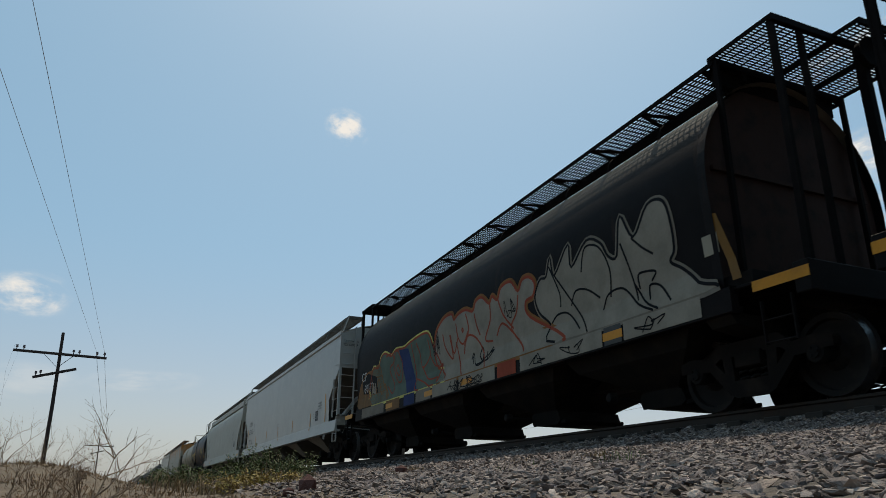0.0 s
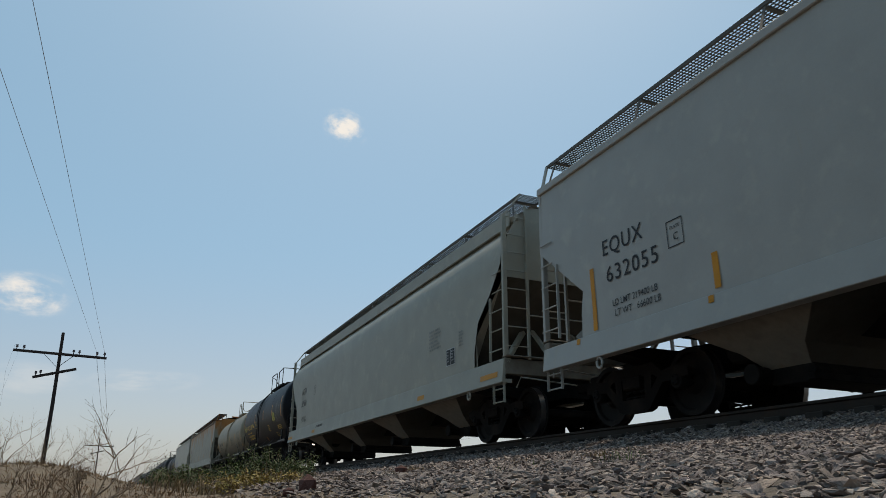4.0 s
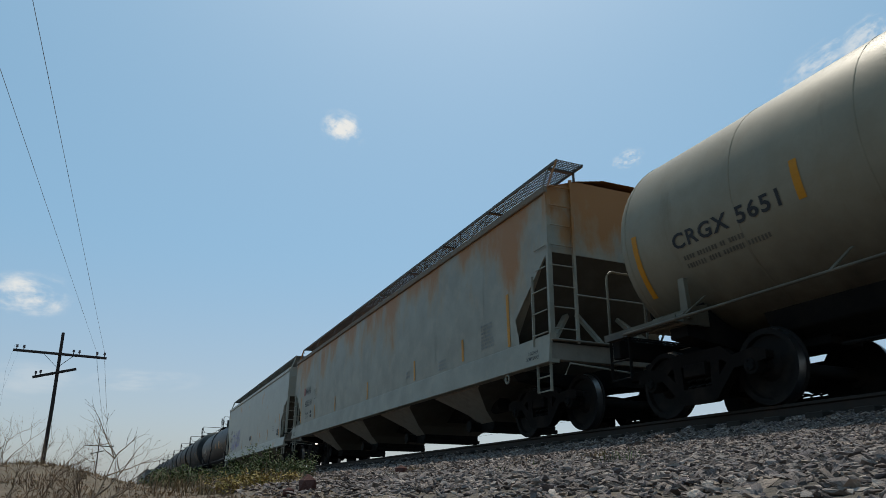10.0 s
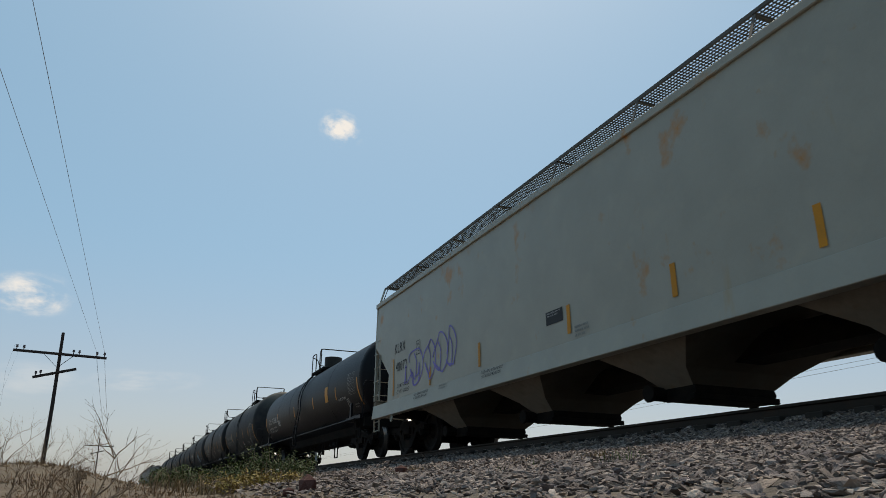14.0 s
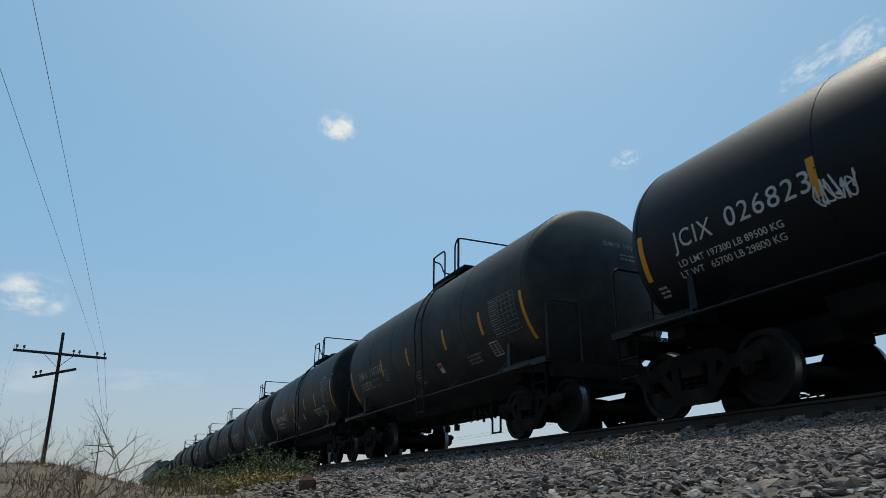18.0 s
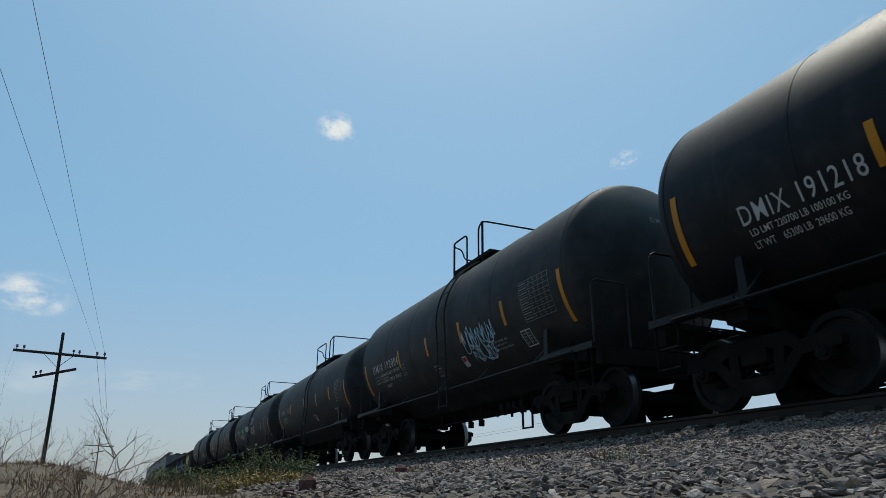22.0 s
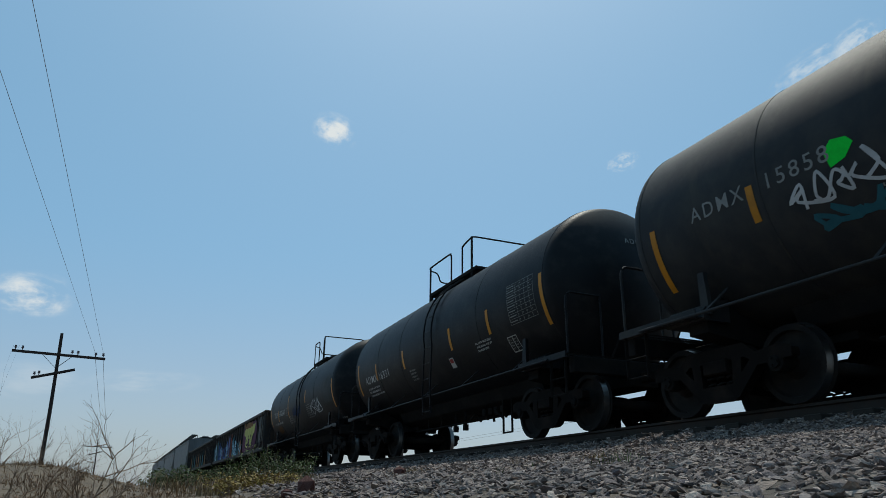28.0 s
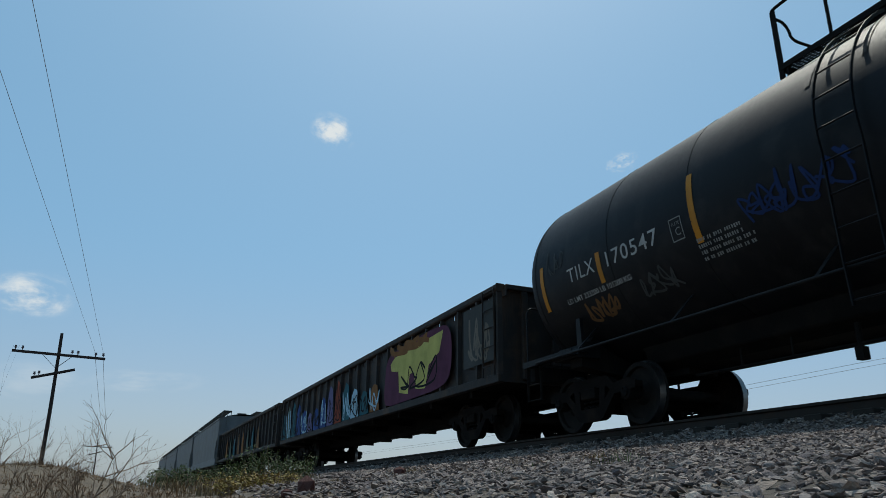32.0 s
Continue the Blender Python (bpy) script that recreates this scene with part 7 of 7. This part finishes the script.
piece(k1, car1, [(6.15, 1.3), (6.2, 2.25), (5.7, 2.25), (5.45, 2.5), (5.1, 2.55), (4.65, 2.4), (4.3, 2.5), (3.7, 2.45), (3.35, 2.5), (2.8, 2.55), (2.3, 2.55), (2.05, 2.45), (1.8, 2.1), (1.4, 1.6), (1.6, 1.3)],
      [[(4.96, 1.66), (4.57, 1.43), (4.45, 1.64), (4.77, 2.07), (4.46, 2.22), (4.57, 2.45), (5.04, 2.45)], [(4.12, 2.44), (3.83, 2.07), (3.92, 1.69), (4.21, 1.7), (4.46, 2.13), (4.3, 2.45), (4.12, 2.44)], [(4.16, 2.11), (4.01, 1.93), (4.12, 1.82), (4.28, 1.98), (4.16, 2.11)], [(3.2, 2.45), (3.0, 1.96), (2.92, 1.58), (3.0, 1.35), (2.75, 1.27)], [(2.88, 2.43), (2.65, 2.13), (2.51, 1.78), (2.04, 1.99), (2.16, 2.37)], [(2.04, 1.99), (1.8, 1.73), (1.55, 1.68)], [(2.51, 1.78), (2.17, 1.47), (1.62, 1.44)], [(2.9, 1.57), (2.34, 1.4), (1.85, 1.15)]], SPRAY["moss"], SPRAY["rust"], 0.05, SPRAY["lemon"], "dull green sprayed letters")
fill(k1, [(4.05, 2.45), (3.4, 2.4), (3.15, 1.9), (2.85, 1.3), (3.5, 1.3), (3.75, 1.8)], SPRAY["navy"], car1, up=0.007, label="dark blue sprayed field")
piece(k1, car1, [(7.4, 1.3), (7.4, 1.85), (6.85, 2.2), (6.2, 2.25), (5.6, 2.3), (5.3, 1.8), (4.95, 1.3)], [[(5.95, 1.6), (5.7, 1.95), (5.45, 1.5), (5.15, 1.75), (5.0, 1.35)], [(6.9, 1.4), (6.7, 1.8), (6.4, 1.5), (6.2, 2.0)]],
      SPRAY["ochre"], SPRAY["brown"], 0.045, None, "brown and orange sprayed letters")
piece(k1, car1, [(1.48, 1.3), (1.54, 1.44), (1.35, 1.68), (1.61, 1.64), (1.77, 1.99), (1.66, 2.41), (1.36, 2.61), (1.06, 2.68), (0.78, 2.66), (0.68, 2.52), (0.49, 2.58), (0.24, 2.61), (0.05, 2.59), (-0.24, 2.50), (-0.38, 2.66), (-0.65, 2.69), (-0.96, 2.49), (-1.1, 2.6), (-1.3, 2.48),
                 (-1.47, 2.68), (-1.84, 2.69), (-2.09, 2.45), (-2.25, 2.61), (-2.5, 2.6), (-2.67, 2.44), (-2.59, 2.24), (-2.33, 2.19), (-2.43, 1.91), (-3.41, 1.40), (-3.2, 1.30), (-1.0, 1.30)],
      [[(1.29, 2.32), (1.17, 2.0), (0.81, 1.71), (0.93, 2.23)], [(0.89, 2.23), (0.75, 1.81), (0.52, 2.1)], [(0.61, 2.03), (0.36, 1.25)], [(0.27, 2.26), (0.24, 2.2), (0.28, 2.17), (0.31, 2.23), (0.27, 2.26)], [(0.26, 1.71), (0.15, 1.97), (-0.03, 2.05), (-0.32, 1.94), (-0.59, 1.66), (-0.68, 1.28)], [(0.59, 2.42), (0.51, 2.1), (0.28, 1.93), (0.02, 2.14)], [(0.1, 2.52), (-0.01, 2.17), (0.23, 1.88)], [(-0.3, 2.44), (-0.38, 2.18), (-0.51, 1.96)], [(-0.99, 2.47), (-0.97, 2.16), (-0.72, 1.83), (-1.02, 1.75)], [(-1.33, 2.47), (-1.5, 2.14), (-1.84, 1.82)], [(-2.08, 2.38), (-1.99, 2.09), (-1.76, 1.84), (-2.13, 1.46), (-2.18, 1.34)], [(-1.19, 1.81), (-1.43, 2.0), (-1.82, 1.75)]],
      SPRAY["bone"], SPRAY["rust"], 0.055, SPRAY["brown"], "off-white sprayed letters with rust-red outlines")
fill(k1, [(7.21, 2.38), (5.85, 2.03), (5.79, 1.59), (7.08, 1.69)], SPRAY["black"], car1, name="number_panel", up=0.0072, label="black panel behind the car number")
tag(k1, car1, -1.55, 2.05, 0.4, 0.4, SPRAY["black"], rg, 0.016, 3)
piece(k1, car1, [(-3.2, 1.32), (-3.05, 1.65), (-2.75, 1.9), (-2.65, 2.2), (-2.85, 2.45), (-3.05, 2.45), (-3.2, 2.75), (-3.3, 2.4), (-3.75, 2.8), (-3.8, 2.4), (-4.25, 2.7), (-4.6, 2.55), (-4.75, 2.3), (-4.95, 2.25), (-5.1, 2.8), (-5.35, 2.4), (-5.7, 2.75), (-6.0, 2.7), (-6.1, 2.4), (-6.1, 2.0), (-6.0, 1.85), (-6.2, 1.7), (-6.45, 1.45), (-6.55, 1.3)],
      [[(-3.15, 2.6), (-3.4, 2.1), (-3.4, 1.85)], [(-3.3, 2.4), (-3.7, 1.9), (-4.0, 1.5), (-4.1, 1.3)], [(-3.7, 1.8), (-3.85, 2.0), (-4.15, 1.95), (-4.45, 1.75)], [(-4.05, 2.25), (-4.2, 2.6), (-4.55, 2.5), (-4.75, 2.1), (-4.7, 1.7)], [(-4.5, 1.55), (-4.65, 1.75), (-5.0, 1.75), (-5.3, 1.45), (-5.6, 1.3)],
       [(-5.05, 2.4), (-5.2, 1.95), (-5.3, 1.5)], [(-5.3, 2.4), (-5.5, 2.2), (-5.7, 2.05)], [(-5.35, 1.65), (-5.35, 1.85), (-5.55, 1.85), (-5.7, 1.8), (-5.6, 1.7)], [(-5.25, 1.75), (-5.45, 1.45), (-5.7, 1.3)], [(-5.55, 1.45), (-5.55, 1.65), (-5.75, 1.6), (-5.95, 1.35)], [(-3.1, 1.65), (-3.3, 1.75), (-3.6, 1.7), (-3.9, 1.4)]],
      SPRAY["bone"], SPRAY["black"], 0.044, SPRAY["stone"], "off-white sprayed letters with black outlines")
for y, w, c in ((-6.45, 1.5, "bone"), (-4.9, 0.4, "dim"), (-4.45, 2.4, "bone"), (-1.9, 0.7, "rust"), (-1.1, 1.6, "bone"), (0.6, 1.3, "bone"), (2.0, 0.9, "stone"), (3.0, 0.7, "navy"), (4.0, 1.0, "ochre"), (5.2, 1.9, "stone")):
    patch(k1, y + w, 1.275, w, 0.26, SPRAY[c], car1, "sill_paint", 0.005, "sprayed paint on the sill")
for y in (-5.9, -4.1, -3.1, -0.6, 0.3):
    tag(k1, car1, y + 0.7, 1.04, 0.6, 0.20, SPRAY["black"], rg, 0.02, 2)
tag(k1, car1, -0.1, 1.40, 0.9, 0.30, SPRAY["black"], rg, 0.03, 4)
tag(k1, car1, 1.9, 1.9, 0.4, 0.6, SPRAY["black"], rg, 0.02, 4)
tag(k1, car1, 0.9, 1.02, 1.5, 0.22, SPRAY["black"], rg, 0.02, 7)
tag(k1, car1, 6.3, 1.60, 0.35, 0.3, SPRAY["bone"], rg, 0.05, 3)
tag(k7, car7, 6.75, 1.42, 1.0, 0.60, SPRAY["violet"], rg, 0.035, 2, "purple sprayed scrawl")
for i, (y, w) in enumerate(((6.05, 0.85), (5.2, 0.6), (4.6, 0.75), (4.0, 0.45))):
    ring = [(y + 0.5 * w * math.cos(a) + 0.06 * math.sin(3 * a + i), 1.92 + 0.42 * math.sin(a) + 0.08 * math.cos(2 * a + i)) for a in [k * 0.3307 for k in range(19)]]
    ring += [(y + 0.1 * w, 1.55), (y - 0.05, 1.95), (y + 0.15 * w, 2.2)]
    part("graffiti_outline", stroke_geo(Geo(), k7, curve_through(ring, 3), 0.035).mesh("graffiti_outline", SPRAY["violet"]), car7, "purple sprayed letter outline")
tag(k4, car4, -2.74, 2.15, 0.66, 0.48, SPRAY["lemon"], rg, 0.03, 6)
tag(k4, car4, 5.05, 2.2, 0.6, 0.4, SPRAY["lemon"], rg, 0.025, 4)
tag(k8, car8, 5.2, 1.92, 0.5, 0.3, SPRAY["silver"], rg, 0.02, 7)
tag(k11, car11, -1.15, 1.85, 1.45, 0.50, SPRAY["sky"], rg, 0.022, 11, "pale blue sprayed tag")
tag(k11, car11, -1.45, 1.60, 0.9, 0.32, SPRAY["sky"], rg, 0.02, 7, "pale blue sprayed tag")
tag(k12, car12, -1.54, 1.86, 2.0, 0.42, SPRAY["dim"], rg, 0.022, 9, "faint scratched tag")
tag(k12, car12, 1.6, 1.80, 1.9, 0.40, SPRAY["dim"], rg, 0.022, 8, "faint scratched tag")
tag(k13, car13, 3.15, 1.95, 1.1, 0.40, SPRAY["silver"], rg, 0.035, 5, "white sprayed tag")
tag(k13, car13, 1.58, 2.28, 1.15, 0.30, SPRAY["silver"], rg, 0.06, 5, "white sprayed tag")
tag(k13, car13, -0.2, 2.55, 0.8, 0.45, SPRAY["silver"], rg, 0.03, 5, "white sprayed tag")
tag(k13, car13, -0.3, 2.0, 1.0, 0.45, SPRAY["silver"], rg, 0.03, 5, "white sprayed tag")
tag(k13, car13, 3.0, 1.72, 1.2, 0.2, SPRAY["teal"], rg, 0.05, 5, "teal sprayed tag")
tag(k13, car13, 1.6, 1.75, 1.2, 0.4, SPRAY["dim"], rg, 0.03, 6)
fill(k13, [(2.66, 2.42), (2.55, 2.52), (2.38, 2.48), (2.32, 2.40), (2.44, 2.28), (2.62, 2.24)], SPRAY["green"], car13, label="bright green painted patch")
patch(k15, -3.99, 2.88, 0.95, 0.85, SPRAY["dim"], car15, "faded_panel")
patch(k15, -2.6, 2.35, 0.9, 0.5, SPRAY["dim"], car15, "faded_panel", 0.005)
tag(k15, car15, -2.0, 1.85, 1.5, 0.55, SPRAY["silver"], rg, 0.028, 5, "white looping spray scrawl")
tag(k15, car15, 3.05, 1.68, 0.8, 0.32, SPRAY["dim"], rg, 0.03, 5)
tag(k15, car15, 4.3, 1.62, 0.7, 0.3, SPRAY["ochre"], rg, 0.04, 6)
tag(k15, car15, 5.1, 2.5, 0.5, 0.5, SPRAY["dim"], rg, 0.02, 4)
tag(k15, car15, 0.95, 2.0, 1.4, 0.5, SPRAY["navy"], rg, 0.03, 10, "dark blue sprayed tag")
for i in range(14):      # the long piece on the first gondola
    y = 9.3 - 0.92 * i
    col = ("teal", "moss", "teal", "blue", "blue", "lilac", "blue", "blue", "lilac", "rust", "teal", "sky", "teal", "brown")[i]
    h = 1.0 + 0.35 * math.sin(i * 0.9)
    fill(k16, [(y + 0.40, 1.14), (y + 0.34, 1.2 + h * 0.7), (y + 0.1, 1.16 + h), (y - 0.2, 1.2 + h * 0.85), (y - 0.42, 1.14)], SPRAY[col], car16, label="sprayed colour field")
    tag(k16, car16, y + 0.45, 1.16, 0.9, h * 0.95, SPRAY[("black", "sky", "black")[i % 3]], rg, 0.05, 3)
fill(k16, curve_through([(-3.6, 1.2), (-3.5, 1.8), (-3.75, 2.4), (-5.0, 2.55), (-7.0, 2.58), (-7.6, 2.42), (-7.75, 1.9), (-7.5, 1.3), (-6.2, 1.16), (-4.6, 1.16)], 4, True), SPRAY["pink"], car16, up=0.004, label="magenta sprayed field")
fill(k16, [(-3.9, 2.2), (-4.0, 2.0), (-4.5, 1.95), (-4.6, 1.4), (-5.2, 1.3), (-5.3, 1.75), (-5.6, 1.75), (-5.7, 1.35), (-6.3, 1.3), (-6.5, 1.8), (-7.1, 2.0), (-7.3, 2.45), (-5.6, 2.38), (-4.2, 2.34)], SPRAY["lemon"], car16, up=0.008, label="pale yellow sprayed letters")
tag(k16, car16, -4.6, 1.4, 2.2, 0.6, SPRAY["black"], rg, 0.05, 4)
tag(k16, car16, -3.8, 2.35, 2.6, 0.3, SPRAY["brown"], rg, 0.12, 4)
patch(k16, -8.35, 2.6, 1.35, 1.2, SPRAY["dim"], car16, "faded_panel")
tag(k16, car16, -8.5, 1.5, 1.1, 0.9, SPRAY["stone"], rg, 0.05, 5)
for i in range(8):
    y = 6.0 - 1.6 * i
    fill(k17, [(y + 0.4, 1.14), (y + 0.35, 1.9), (y, 2.3), (y - 0.4, 1.14)], SPRAY[("brown", "moss", "teal", "ochre")[i % 4]], car17, label="sprayed colour field")


# ---- what moves ----
def travelled(t):
    """Metres that the train has gone by t seconds; it slows down a little."""
    def s(t):
        u = (t - 16) / 16
        return t - 1.5305 * u ** 2 + 0.0470 * u ** 3 + 0.2531 * u ** 4 - 0.1219 * u ** 5
    return 7.1589 * (s(t) - s(0.0)) - 0.047 * max(0.0, t - 28) ** 2


def motions():
    for c, y in CARS:
        walk(c, [(t, pose(0, y - travelled(t), 0)) for t in range(33)])
    for ob, m, d in CLOUDS:
        walk(ob, [(0.0, m), (32.0, Matrix.Translation(d) @ m)])
    for w, y in WHEELS:
        walk(w, [(k / 15, pose(0, y, 0.457, math.degrees(travelled(k / 15) / 0.457), 0, 0)) for k in range(481)])


motions()
